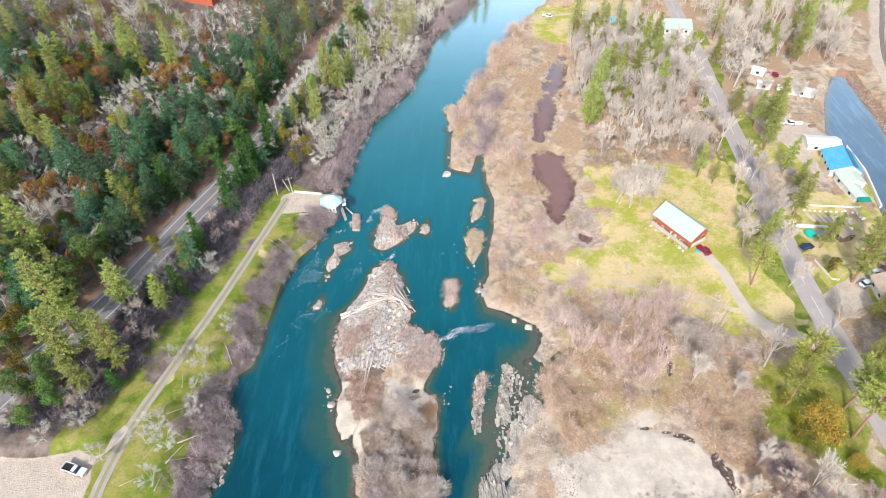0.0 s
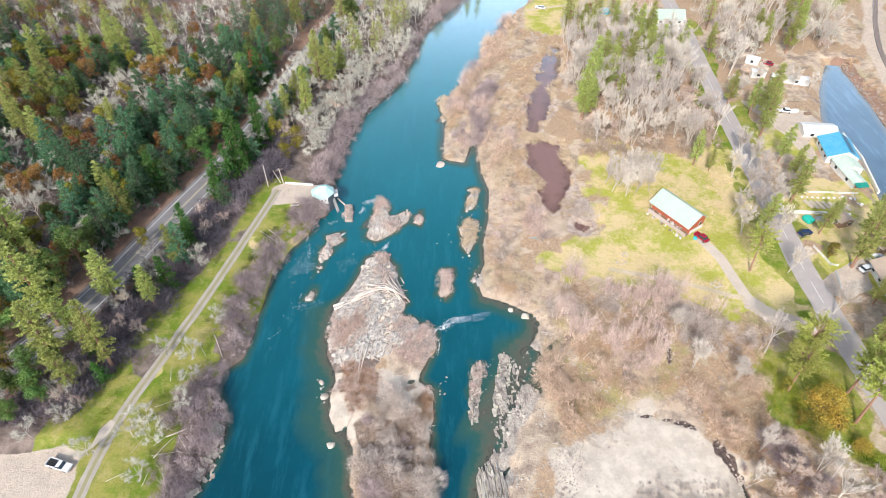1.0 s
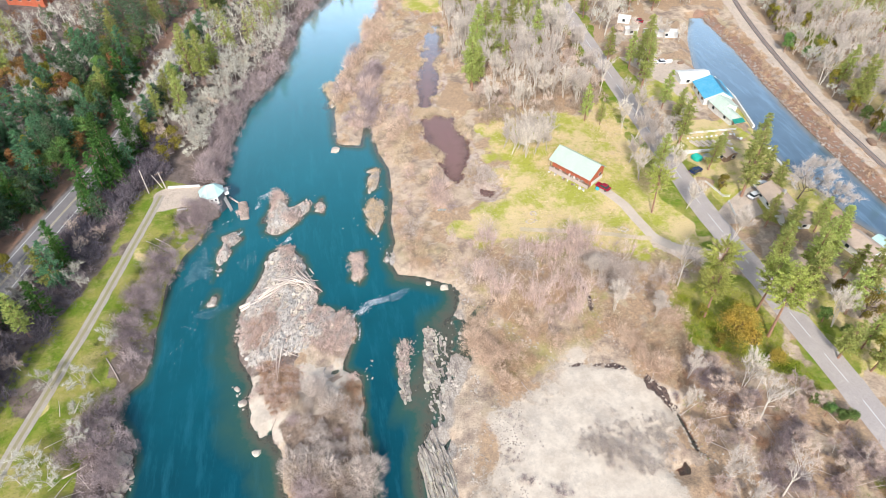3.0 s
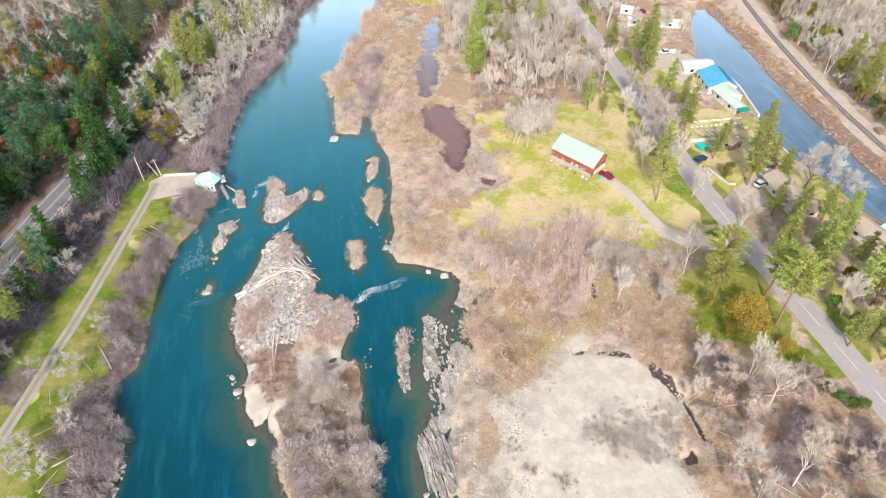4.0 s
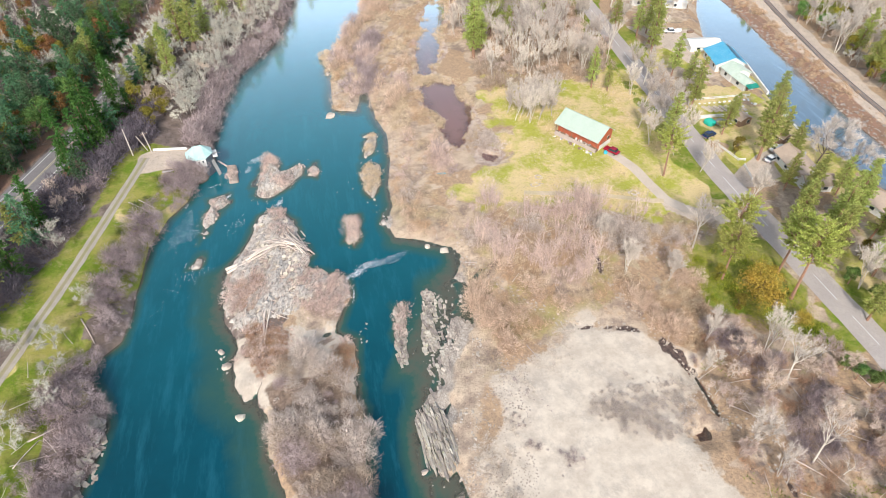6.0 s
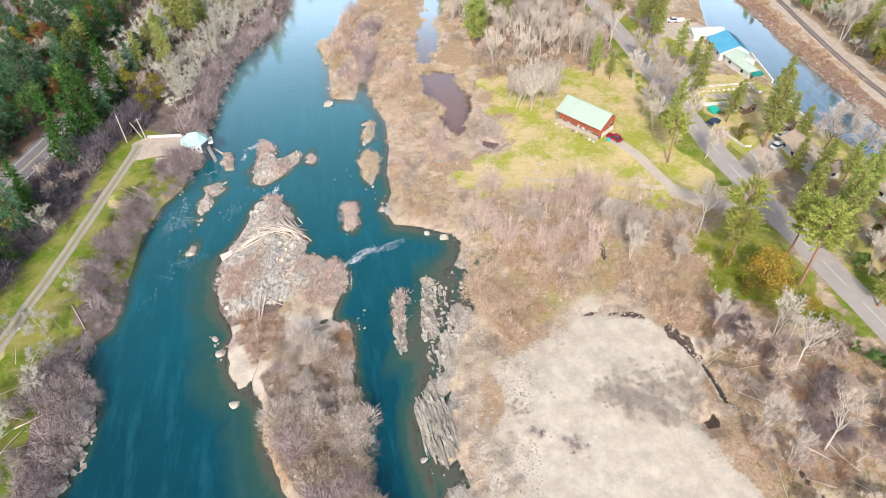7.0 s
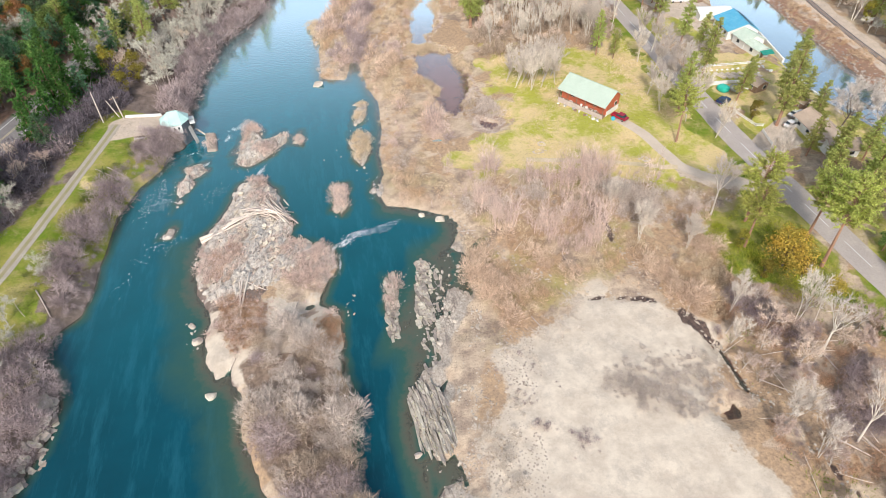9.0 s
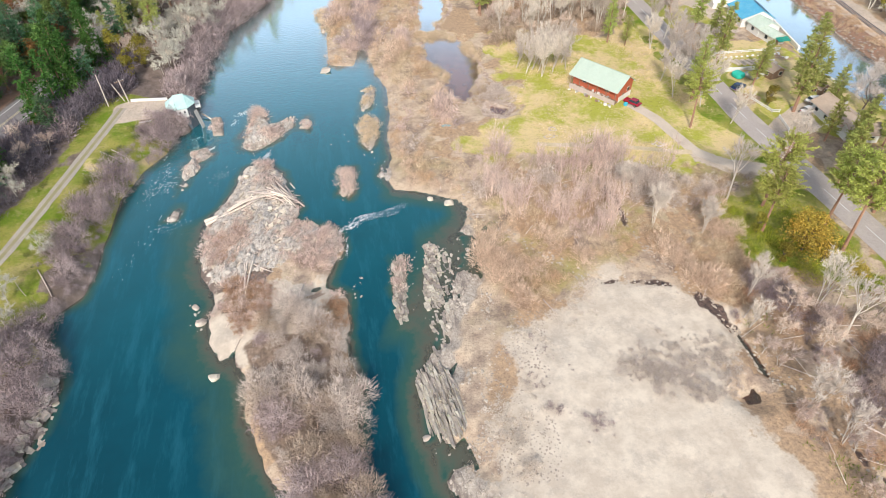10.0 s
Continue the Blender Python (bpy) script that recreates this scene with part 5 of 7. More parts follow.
BANK_BRUSH = [(-37.5, 138), (-39.5, 130), (-43.5, 124.5), (-47, 114), (-47, 105), (-47.5, 97), (-47.3, 92), (-48.3, 85), (-52, 82), (-53, 77.5), (-49.6, 72), (-47.8, 66), (-48.6, 59), (-51, 51), (-53, 35), (-66, 35), (-64, 55), (-60, 70), (-58, 84), (-55.5, 95), (-54, 108), (-52.5, 120), (-49, 131), (-46, 138)]
EDGE_BRUSH = [(-37, 150), (-36.5, 163), (-34.8, 178), (-30.6, 196), (-20, 215), (-14.2, 238), (-10, 262), (-1.2, 283), (11.5, 310), (8, 312), (-6, 285), (-16, 262), (-20, 238), (-27, 216), (-37, 198), (-43, 178), (-44, 152)]
x, y = bank_scatter([(px + 1.6 if px > -54 else px, py) for px, py in BANK_BRUSH], 1.9, 11, keep=0.95)
g, d = fbm(x + 40, y, 7, 3), dist(x, y, LEFT_BANK, False)
ok = ((g > 0.3) | (d < 3.5)) & ((y > 92) | (g > 0.52) | ((d < 4.5) & (g > 0.4)))
x, y = x[ok], y[ok]
a = fbm(x + 9, y + 4, 5, 2) > 0.5
thicket("bank_thicket", "grey-purple leafless willow thicket on the river bank", "thicket", FINE_WILLOW, x[a], y[a], 1.35, M["brush_purple"], 1)
thicket("bank_willows", "pale pinkish leafless willows on the river bank", "thicket", FINE_WILLOW, x[~a], y[~a], 1.25, M["brush_edge"], 45)
x, y = bank_scatter([(px + 2.0, py) for px, py in EDGE_BRUSH], 1.7, 12)
ok = dist(x, y, LEFT_BANK, False) < 2.5 + fbm(x, y, 7, 3) * 6
x, y = x[ok], y[ok]
thicket("edge_thicket", "pinkish leafless willows overhanging the water", "thicket", FAR_WILLOW, x, y, 1.35, M["brush_edge"], 2)
x, y = scatter([(-53, 138), (-58, 112), (-66, 78), (-70, 60), (-76, 62), (-72, 80), (-64, 112), (-60, 138)], 1.1, 19)
thicket("verge_grass", "fresh green grass beside the lane", "grass", TUFT, x, y, 0.9, M["grass_blades"], 19)
x, y = scatter([(-47, 138), (-52, 124), (-56, 108), (-60, 92), (-57, 90), (-53, 106), (-49, 122), (-45, 134)], 2.6, 28, keep=0.6)
thicket("lane_shrubs", "low green shrubs between the lane and the bank", "shrubs", MOUND, x, y, 1.1, M["leaf_green"], 28)
x, y = scatter(GRASS_EAST, 2.2, 27, keep=0.5)
thicket("verge_shrubs", "low yellow-green shrubs in the roadside grass", "shrubs", MOUND, x, y, 0.8, M["grass_vivid"], 27)
x, y = scatter(GRASS_EAST, 0.72, 20)
thicket("bank_grass", "fresh green grass beside the country road", "grass", TUFT, x, y, 1.1, M["grass_vivid"], 20)
x, y = scatter(WEST_BRUSH, 1.75, 13, keep=0.9)
g = fbm(x, y + 70, 8, 3)
thicket("roadside_thicket", "dark grey-purple leafless brush below the highway", "thicket", FAR_WILLOW, x[g > 0.44], y[g > 0.44], 1.35, M["brush_dark"], 3)
thicket("roadside_brush", "grey-mauve leafless brush below the highway", "thicket", FAR_WILLOW, x[g <= 0.44], y[g <= 0.44], 1.1, M["brush_purple"], 46)
x, y = scatter(THICKET, 1.55, 14, keep=0.92)
ok = np.min([dist(x, y, q, False) for q in CREEKS], axis=0) > 0.7 + fbm(x, y, 6, 2) * 1.6
x, y = x[ok], y[ok]
g, g2 = fbm(x, y, 11, 3), fbm(x + 50, y, 6, 3)
tall = (y + (g - 0.5) * 30 > 88) & (x > 24)
a, b = g2 > 0.57, g2 < 0.45
pale = fbm(x + 200, y, 9, 2) > 0.52
thicket("bar_saplings", "thin upright grey-pink saplings on the river bar", "saplings", SAPLING, x[tall & ~b & ~pale], y[tall & ~b & ~pale], 1.15, M["brush_mauve"], 4)
thicket("pale_willows", "pale beige leafless willow mounds on the river bar", "thicket", FINE_WILLOW, x[tall & ~b & pale], y[tall & ~b & pale], 1.1, M["willow_pale"], 44)
thicket("bar_thicket", "pinkish brown leafless willow thicket on the river bar", "thicket", WILLOW, x[~tall & a], y[~tall & a], 1.25, M["brush_pink"], 5)
thicket("bar_grass", "straw-coloured dead grass and low brush on the bar", "dry brush", MOUND, x[b], y[b], 0.95, M["brush_straw"], 5)
thicket("bar_brush", "tawny orange-brown low brush on the bar", "dry brush", MOUND, x[~tall & ~a & ~b], y[~tall & ~a & ~b], 1.2, M["brush_tawny"], 6)
x, y = bank_scatter([(px - 1.2 if px < 24 else px, py) for px, py in NORTH_BAR], 1.95, 15)
ok = np.min([-signed(x, y, s) for s in SLOUGHS], axis=0) > 0.3
x, y = x[ok], y[ok]
u, v = x * 0.94 - y * 0.34, (x * 0.34 + y * 0.94) * 0.4  # streaks along the old channels
g, b = fbm(u, v, 7, 3), fbm(u + 20, v, 4.5, 2) > 0.5
bare = (fbm(u + 60, v + 9, 4, 3) < 0.34) & (dist(x, y, RIGHT_BANK, False) > 3.5)
a = (g > 0.5) & ~bare
low = (g <= 0.5) & ~bare
c = fbm(u - 40, v, 5, 2) > 0.53
thicket("reed_thicket", "pinkish willows along the slough", "thicket", FAR_WILLOW, x[a & b], y[a & b], 1.35, M["brush_pink"], 6)
thicket("mauve_thicket", "mauve leafless willows along the river", "thicket", FAR_WILLOW, x[a & ~b & c], y[a & ~b & c], 1.3, M["brush_mauve"], 66)
thicket("purple_thicket", "dark purple-brown leafless willows along the river", "thicket", FAR_WILLOW, x[a & ~b & ~c], y[a & ~b & ~c], 1.3, M["brush_edge"], 68)
thicket("reed_bed", "flattened straw-coloured reeds beside the slough", "reeds", MOUND, x[low & b], y[low & b], 1.1, M["brush_straw"], 7)
thicket("tawny_reeds", "tawny dead reeds beside the slough", "reeds", MOUND, x[low & ~b & c], y[low & ~b & c], 1.2, M["brush_tawny"], 67)
thicket("pale_reeds", "bleached dead reeds beside the river", "reeds", MOUND, x[low & ~b & ~c], y[low & ~b & ~c], 1.0, M["willow_pale"], 69)
x, y = scatter([(33, 137), (37, 145), (41, 150), (44, 141), (46, 135), (43, 131), (37, 130)], 1.0, 47, clear=False, water_ok=True)
x, y = x[terrain(x, y) > 0.55], y[terrain(x, y) > 0.55]
thicket("white_reeds", "bleached whitish reeds at the foot of the slough", "reeds", MOUND, x, y, 0.9, M["willow_pale"], 48)
for k, outline in enumerate(SLOUGHS[:3]):
    x, y = scatter([tuple(np.mean(outline, 0) + (np.array(q) - np.mean(outline, 0)) * 1.3) for q in outline], 1.0, 80 + k, clear=False, water_ok=True)
    d = signed(x, y, outline)
    ok = (d < 3.2) & (d > -3) & (d + fbm(x, y, 5, 3) * 9 < 5.2)
    thicket("slough_reeds", "bleached dead reeds standing in the slough's edge", "reeds", MOUND, x[ok], y[ok], 0.8, M["brush_straw"], 80 + k, sink=0.0)
x, y = scatter(NORTH_WOOD, 3.6, 16)
thicket("wood_undergrowth", "brown leafless undergrowth between the cottonwoods", "undergrowth", FAR_WILLOW, x, y, 0.9, M["brush_pink"], 8)
x, y = scatter([(47, 168), (62, 166), (78, 168), (98, 170), (98, 184), (72, 184), (48, 186)], 2.2, 79)
thicket("field_edge_brush", "brown leafless brush along the meadow's edge", "thicket", FAR_WILLOW, x, y, 1.1, M["brush_tan"], 79)
x, y = scatter(EAST_WOODS, 1.7, 17)
g = fbm(x + 11, y, 8, 3)
for ok, forms, size, key, name, label in (((g > 0.55), FINE_WILLOW, 0.95, "brush_purple", "east_thicket", "mauve leafless brush under small trees"), ((g <= 0.55) & (g > 0.43), MOUND, 1.0, "brush_rust", "east_undergrowth", "tawny orange brush and dead leaves under small trees"), ((g <= 0.43) & (g > 0.36), MOUND, 0.8, "brush_tan", "east_dry_brush", "tan dead brush under small trees"), ((g <= 0.36), TUFT, 1.3, "grass_blades", "east_grass", "olive green grass between small trees")):
    thicket(name, label, "undergrowth", forms, x[ok], y[ok], size, M[key], 9)
x, y = scatter(HILL, 7.5, 18)
thicket("forest_undergrowth", "brown leafless shrubs on the forest floor", "undergrowth", FAR_WILLOW, x, y, 1.2, M["brush_edge"], 10)


def island_scatter(outline, pitch, seed, low=0.35, rule=None):
    x, y = scatter(outline, pitch, seed, clear=False, water_ok=True)
    ok = terrain(x, y) > low
    if rule is not None:
        ok &= rule(x, y)
    return x[ok], y[ok]


WILLOW_ISLE = [(-17, 71), (-13, 74), (-9.5, 77), (-7, 68), (-3.5, 66), (-2.5, 40), (-1.5, 25), (-5, 13), (-9, 20), (-12, 42), (-17, 50), (-19.5, 62)]
REED_WEST = [(-26.8, 99), (-21, 98), (-17.5, 88), (-14.5, 78), (-16.5, 71.5), (-21.5, 70.5), (-23.5, 77)]
REED_EAST = [(-7.5, 75.5), (-3, 75.5), (-2.5, 69), (-5, 67), (-8, 69)]
x, y = island_scatter(WILLOW_ISLE, 2.3, 21, low=0.0)
g = fbm(x, y, 6, 2) + (y - 52) * 0.012
for ok, size, key, name, label in ((g > 0.56, 1.75, "willow_pale", "island_thicket", "pale grey leafless willows crowding the island"), ((g <= 0.56) & (g > 0.44), 1.45, "brush_tan", "island_brush", "tan leafless brush on the island"), (g <= 0.44, 1.55, "brush_edge", "island_willows", "mauve-grey leafless willows on the island")):
    thicket(name, label, "thicket", BIG_WILLOW, x[ok], y[ok], size, M[key], 11)
for seed, outline in enumerate((REED_WEST, REED_EAST)):
    x, y = island_scatter(outline, 0.85, 22 + seed, low=0.1)
    thicket("island_reeds", "rust-brown flattened reeds on the island", "reeds", MOUND, x, y, 0.6, M["brush_rust"], 12 + seed)
x, y = island_scatter(REED_WEST, 1.6, 29, low=0.1)
thicket("island_brush", "mauve-brown leafless brush among the island reeds", "brush", MOUND, x, y, 0.9, M["brush_mauve"], 17)
x, y = island_scatter(MAIN_ISLAND, 1.2, 26, low=0.2, rule=lambda x, y: (y > 76) & (fbm(x, y, 7, 3) > 0.43))
thicket("rock_brush", "pinkish twigs growing between the island rocks", "brush", MOUND, x, y, 1.05, M["brush_mauve"], 16)
for k, outline in enumerate(ISLETS):
    x, y = island_scatter(outline, 1.0, 30 + k, low=0.2, rule=lambda x, y: fbm(x, y, 4, 2) > 0.33)
    if len(x) > 3:
        thicket("islet_reeds", "straw-brown reeds on a low rock islet", "reeds", MOUND, x, y, 1.1, M["brush_straw"] if k in (3, 4, 6, 10) else M["brush_mauve"], 40 + k)
x, y = scatter(SAND, 0.8, 23, keep=0.7)
g = fbm(x, y, 9, 3)
far_in = signed(x, y, SAND)
rim = (g + np.interp(far_in, [0, 8, 14], [0.12, 0.0, -0.04]) > 0.64) & (fbm(x, y, 3, 2) > 0.5)
thicket("sand_mounds", "grey leafless brush creeping over the pale sand", "brush", MOUND, x[rim], y[rim], 0.62, M["grey_twigs"], 53)
thicket("sand_tufts", "dry grey tufts scattered over pale sand", "dry grass", TUFT, x[g > 0.66], y[g > 0.66], 0.6, M["grey_twigs"], 13)
x, y = scatter(FIELD, 1.0, 24)
g = fbm(x, y, 9, 3)
thicket("field_tufts", "straw-coloured tussocks in the meadow", "dry grass", TUFT, x[g > 0.47], y[g > 0.47], 0.8, M["brush_straw"], 14)
for outline, seed, key in (([(39, 51.5), (45, 55), (52.8, 54.6), (57.6, 48.4), (54.1, 44.8), (47.7, 44), (42.8, 47)], 51, "grey_twigs"), ([(24.5, 58.7), (28.5, 56.5), (31, 49), (33, 42.4), (29.5, 42), (26.4, 48.3), (23.6, 54.3)], 52, "brush_purple"), ([(19, 57), (24, 62), (28, 58), (23, 48), (18, 44), (16, 49)], 54, "grey_twigs")):
    o = np.array(outline)
    x, y = scatter([tuple(q) for q in o.mean(0) + (o - o.mean(0)) * 1.7], 0.8, seed)
    ok = step(signed(x, y, outline), -3.5, 2.0) * step(fbm(x, y + 33, 4, 3), 0.3, 0.62) > np.random.RandomState(seed).rand(len(x)) * 1.25
    thicket("sand_brush", "low grey leafless brush growing on the sand bar", "brush", MOUND, x[ok], y[ok], 0.58, M[key], seed)


# ---------------------------------------------------------------- rocks
def rock_form(seed, rough, cuts, flat, fine=2):
    rs = random.Random(seed)
    bm = bmesh.new()
    bmesh.ops.create_icosphere(bm, subdivisions=fine, radius=1)
    for v in bm.verts:
        v.co *= 1 + rough * (noise.noise(v.co * 1.6 + Vector((seed, 0, 0))) + 0.5 * noise.noise(v.co * 4 + Vector((0, seed, 0))))
    for _ in range(cuts):
        d = Vector((rs.uniform(-1, 1), rs.uniform(-1, 1), rs.uniform(-0.3, 1))).normalized()
        lim = rs.uniform(0.55, 0.8)
        for v in bm.verts:
            over = v.co.dot(d) - lim
            if over > 0:
                v.co -= d * over
    for v in bm.verts:
        v.co.z *= flat
    return shape(bm, "boulder", M["rock"])


ROCKS = [rock_form(i, 0.35, 6, 0.6) for i in range(8)]
CHIPS = [rock_form(20 + i, 0.45, 4, 0.5, 1) for i in range(5)]


def rock_field(name, label, rows, seed):
    """Stones past counting, as one mesh. Rows: x, y, size, length, turn."""
    rs = np.random.RandomState(seed)
    allco, allf, k = [], [], 0
    forms = []
    for me in CHIPS:
        co = np.array([v.co[:] for v in me.vertices])
        forms.append((co, np.array([q.vertices[:] for q in me.polygons])))
    for x, y, size, long, turn in rows:
        co, faces = forms[rs.randint(len(forms))]
        c, s = math.cos(radians(turn)), math.sin(radians(turn))
        q = co * (size, size * long, size * rs.uniform(0.5, 1.0))
        z = max(ground_at(x, y), -0.12)
        allco.append(np.stack([q[:, 0] * c - q[:, 1] * s + x, q[:, 0] * s + q[:, 1] * c + y, q[:, 2] + z + size * 0.08], -1))
        allf.append(faces + k)
        k += len(co)
    me = quick_mesh(name, np.concatenate(allco), np.concatenate(allf), False)
    me.materials.append(M["rock"])
    return tagged(new(name, me), label, "rocks", kind="stuff")


def boulder(x, y, size, rng, label="grey weathered river boulder", sink=0.35, long=1.0, turn=None, group="river boulders"):
    z = ground_at(x, y)
    z = max(z, -size * 0.15 if size > 0.5 else -0.1)
    ob = new("boulder", ROCKS[rng.randrange(len(ROCKS))])
    ob.matrix_basis = pose(x, y, z + size * (0.45 - sink), rng.uniform(-14, 14), rng.uniform(-14, 14), rng.uniform(0, 360) if turn is None else turn) @ Matrix.Diagonal((size, size * long, size * rng.uniform(0.6, 1.0), 1))
    return tagged(ob, label, "boulder", group)


def outcrop(name, label, outline, strike, high, pitch=0.4, rule=None, long=3.0, jag=1.1, ragged=1.0, inset=0.0):
    """Layered bedrock: ridges along the strike, ragged at the rim."""
    o = np.array(outline, float)
    gx, gy = np.meshgrid(np.arange(o[:, 0].min() - 1, o[:, 0].max() + 1, pitch), np.arange(o[:, 1].min() - 1, o[:, 1].max() + 1, pitch))
    c, s = math.cos(radians(strike)), math.sin(radians(strike))
    u, v = gx * c + gy * s, -gx * s + gy * c
    ridge = 1 - np.abs(2 * fbm(u, v / long, 1.3, 3) - 1) * 2.2 + (fbm(gx, gy, 0.7, 2) - 0.5) * jag
    block_ = np.floor(fbm(u * 1.5, v / 2, 3, 2) * 7) / 7
    inner = signed(gx, gy, outline) - inset + ((fbm(gx, gy, 2.5, 2) - 0.5) * 3 + (fbm(gx + 7, gy, 1.1, 2) - 0.5) * 2.4) * ragged
    z = terrain(gx, gy) + high * (0.55 * ridge + 1.1 * block_ - 0.45) * step(inner, -0.3, 1.0) - 0.5 * (1 - step(inner, -0.8, 0.3))
    if rule is not None:
        z = z - 1.2 * (1 - rule(gx, gy))
    h, w = gx.shape
    k = (np.arange(h - 1)[:, None] * w + np.arange(w - 1)).ravel()
    keep = (inner[:-1, :-1] > -0.9).ravel()
    quads = np.stack([k, k + 1, k + w + 1, k + w], 1)[keep]
    used, back = np.unique(quads, return_inverse=True)
    me = quick_mesh(name, np.stack([gx, gy, z], -1).reshape(-1, 3)[used], back.reshape(-1, 4), False)
    me.materials.append(M["bedrock"])
    return tagged(new(name, me), label, "rock outcrop", "river outcrops")


M["ledge"] = surface("ledge", (0.46, 0.405, 0.345), (0.3, 0.26, 0.22), 0.6, 4, per_object=0.7, wear=(0.42, 0.4, 0.2), bump=0.8)


def slab_form(seed):
    """A long split block of rock, uneven along its edges."""
    rs = random.Random(seed)
    bm = bmesh.new()
    bmesh.ops.create_grid(bm, x_segments=1, y_segments=4, size=0.5)
    got = bmesh.ops.extrude_face_region(bm, geom=bm.faces[:])
    for v in [q for q in got["geom"] if isinstance(q, bmesh.types.BMVert)]:
        v.co.z += 1.0
    for v in bm.verts:
        v.co += Vector((rs.uniform(-0.16, 0.16), rs.uniform(-0.08, 0.08), rs.uniform(-0.25, 0.25) if v.co.z > 0.5 else 0))
        v.co.x *= 1 - 0.5 * abs(v.co.y) ** 1.5
    bmesh.ops.recalc_face_normals(bm, faces=bm.faces[:])
    return bm


LEDGE_SLABS = {rock: [shape(slab_form(i), "slab", M[rock]) for i in range(7)] for rock in ("ledge", "rock")}


def ledge(label, outline, strike, pitch, seed, width, length, height, keep=0.85, loose=6.0, rock="ledge"):
    """A shelf of split rock: slabs lying side by side along the strike."""
    rs = random.Random(seed)
    cx, cy = np.mean(outline, 0)
    root = tagged(new("rock_ledge"), label, "rock ledge", "river ledges")
    root.matrix_basis = pose(cx, cy, 0)
    for x, y in zip(*scatter(outline, pitch, seed, keep=keep, clear=False, water_ok=True)):
        h = rs.uniform(*height)
        ob = new("slab", LEDGE_SLABS[rock][rs.randrange(7)])
        ob.parent = root
        ob.matrix_basis = pose(x - cx, y - cy, max(ground_at(x, y), -0.2) - rs.uniform(0.05, 0.3), rs.uniform(-4, 4), rs.uniform(-14, 4), strike + rs.gauss(0, loose)) @ Matrix.Diagonal((rs.uniform(*width), rs.uniform(*length), h, 1))
    return root


rng = random.Random(5)
chips = []
outcrop("bedrock_outcrop", "pale grey layered bedrock at the head of the island", MAIN_ISLAND, -25, 1.0, 0.3, lambda x, y: step(y + (fbm(x, y, 8, 2) - 0.5) * 16, 80, 88))
ledge("long tilted ledge of layered grey bedrock by the bank", [(6.8, 55.8), (9.6, 58.5), (12.6, 55), (12.6, 47.5), (9.5, 46), (7, 48)], 8, 0.58, 301, (0.22, 0.55), (2.2, 5.5), (0.3, 0.75), 0.95, 4)
ledge("broken shelf of wet grey rock beside the bank", [(14.5, 84), (17.5, 86), (17.5, 80), (14.5, 70), (12.5, 62), (10.5, 60), (11, 66), (13, 74)], 6, 1.1, 302, (0.3, 0.8), (0.6, 2.6), (0.25, 0.55), 0.75, 12)
ledge("jumble of pale grey rock slabs at the head of the island", [(-22, 119), (-18, 120.5), (-14.5, 116), (-14, 110), (-11.5, 102), (-4, 94), (-3.4, 89), (-7, 84), (-12, 88), (-18, 93), (-26, 96), (-26, 102), (-24, 110)], -25, 1.45, 305, (0.4, 1.2), (0.6, 2.2), (0.3, 0.8), 0.7, 35, "rock")
ledge("flat angular slabs at the foot of the wooded bank", [(-51, 68), (-48.4, 67.5), (-47.6, 62), (-49, 55), (-51.5, 49), (-53.5, 49), (-51, 57), (-50, 62)], 60, 1.05, 303, (0.5, 1.3), (0.8, 2.4), (0.3, 0.7), 0.8, 40)
ledge("low rocks in the channel beside the island", [(-1.4, 74.5), (0.6, 76), (1.2, 80), (-0.2, 82), (-1.6, 78)], 10, 0.9, 304, (0.2, 0.5), (0.4, 1.2), (0.2, 0.4), 0.6, 30)
for k, outline in enumerate(ISLETS):
    if k in (7, 8):
        ledge("narrow islet of upended rock slabs in the channel", outline, 8, 0.62, 310 + k, (0.3, 0.8), (0.8, 2.6), (0.35, 0.8), 0.9, 8)
        continue
    outcrop("bedrock_outcrop", "low jagged rock islet in the river", outline, -15, 0.85, 0.28, jag=0.9, ragged=1.7, inset=0.5)
    x, y = scatter(outline, 3.4 if k != 0 else 3.8, 60 + k, clear=False, water_ok=True)
    for px, py in zip(x, y):
        boulder(px, py, rng.uniform(0.25, 0.6), rng, "pale jagged rock of a river islet", turn=rng.uniform(-25, 5), long=rng.uniform(1.0, 2.0), group="islet rocks")
    grown = np.array(outline)
    grown = grown.mean(0) + (grown - grown.mean(0)) * 1.25
    x, y = scatter([tuple(q) for q in grown], 0.95, 160 + k, clear=False, water_ok=True, keep=0.8)
    chips += [(px, py, rng.uniform(0.08, 0.34), rng.uniform(1, 2.2), rng.uniform(-30, 10)) for px, py in zip(x, y)]
x, y = island_scatter(MAIN_ISLAND, 0.95, 76, low=-0.3, rule=lambda x, y: (y > 84) & (fbm(x, y, 8, 2) > 0.4))
chips += [(px, py, rng.uniform(0.08, 0.42), rng.uniform(1, 2.2), rng.uniform(-40, 10)) for px, py in zip(x, y)]
rock_field("bedrock_rubble", "pale grey jagged rubble on the river islands", chips, 3)
shore = []
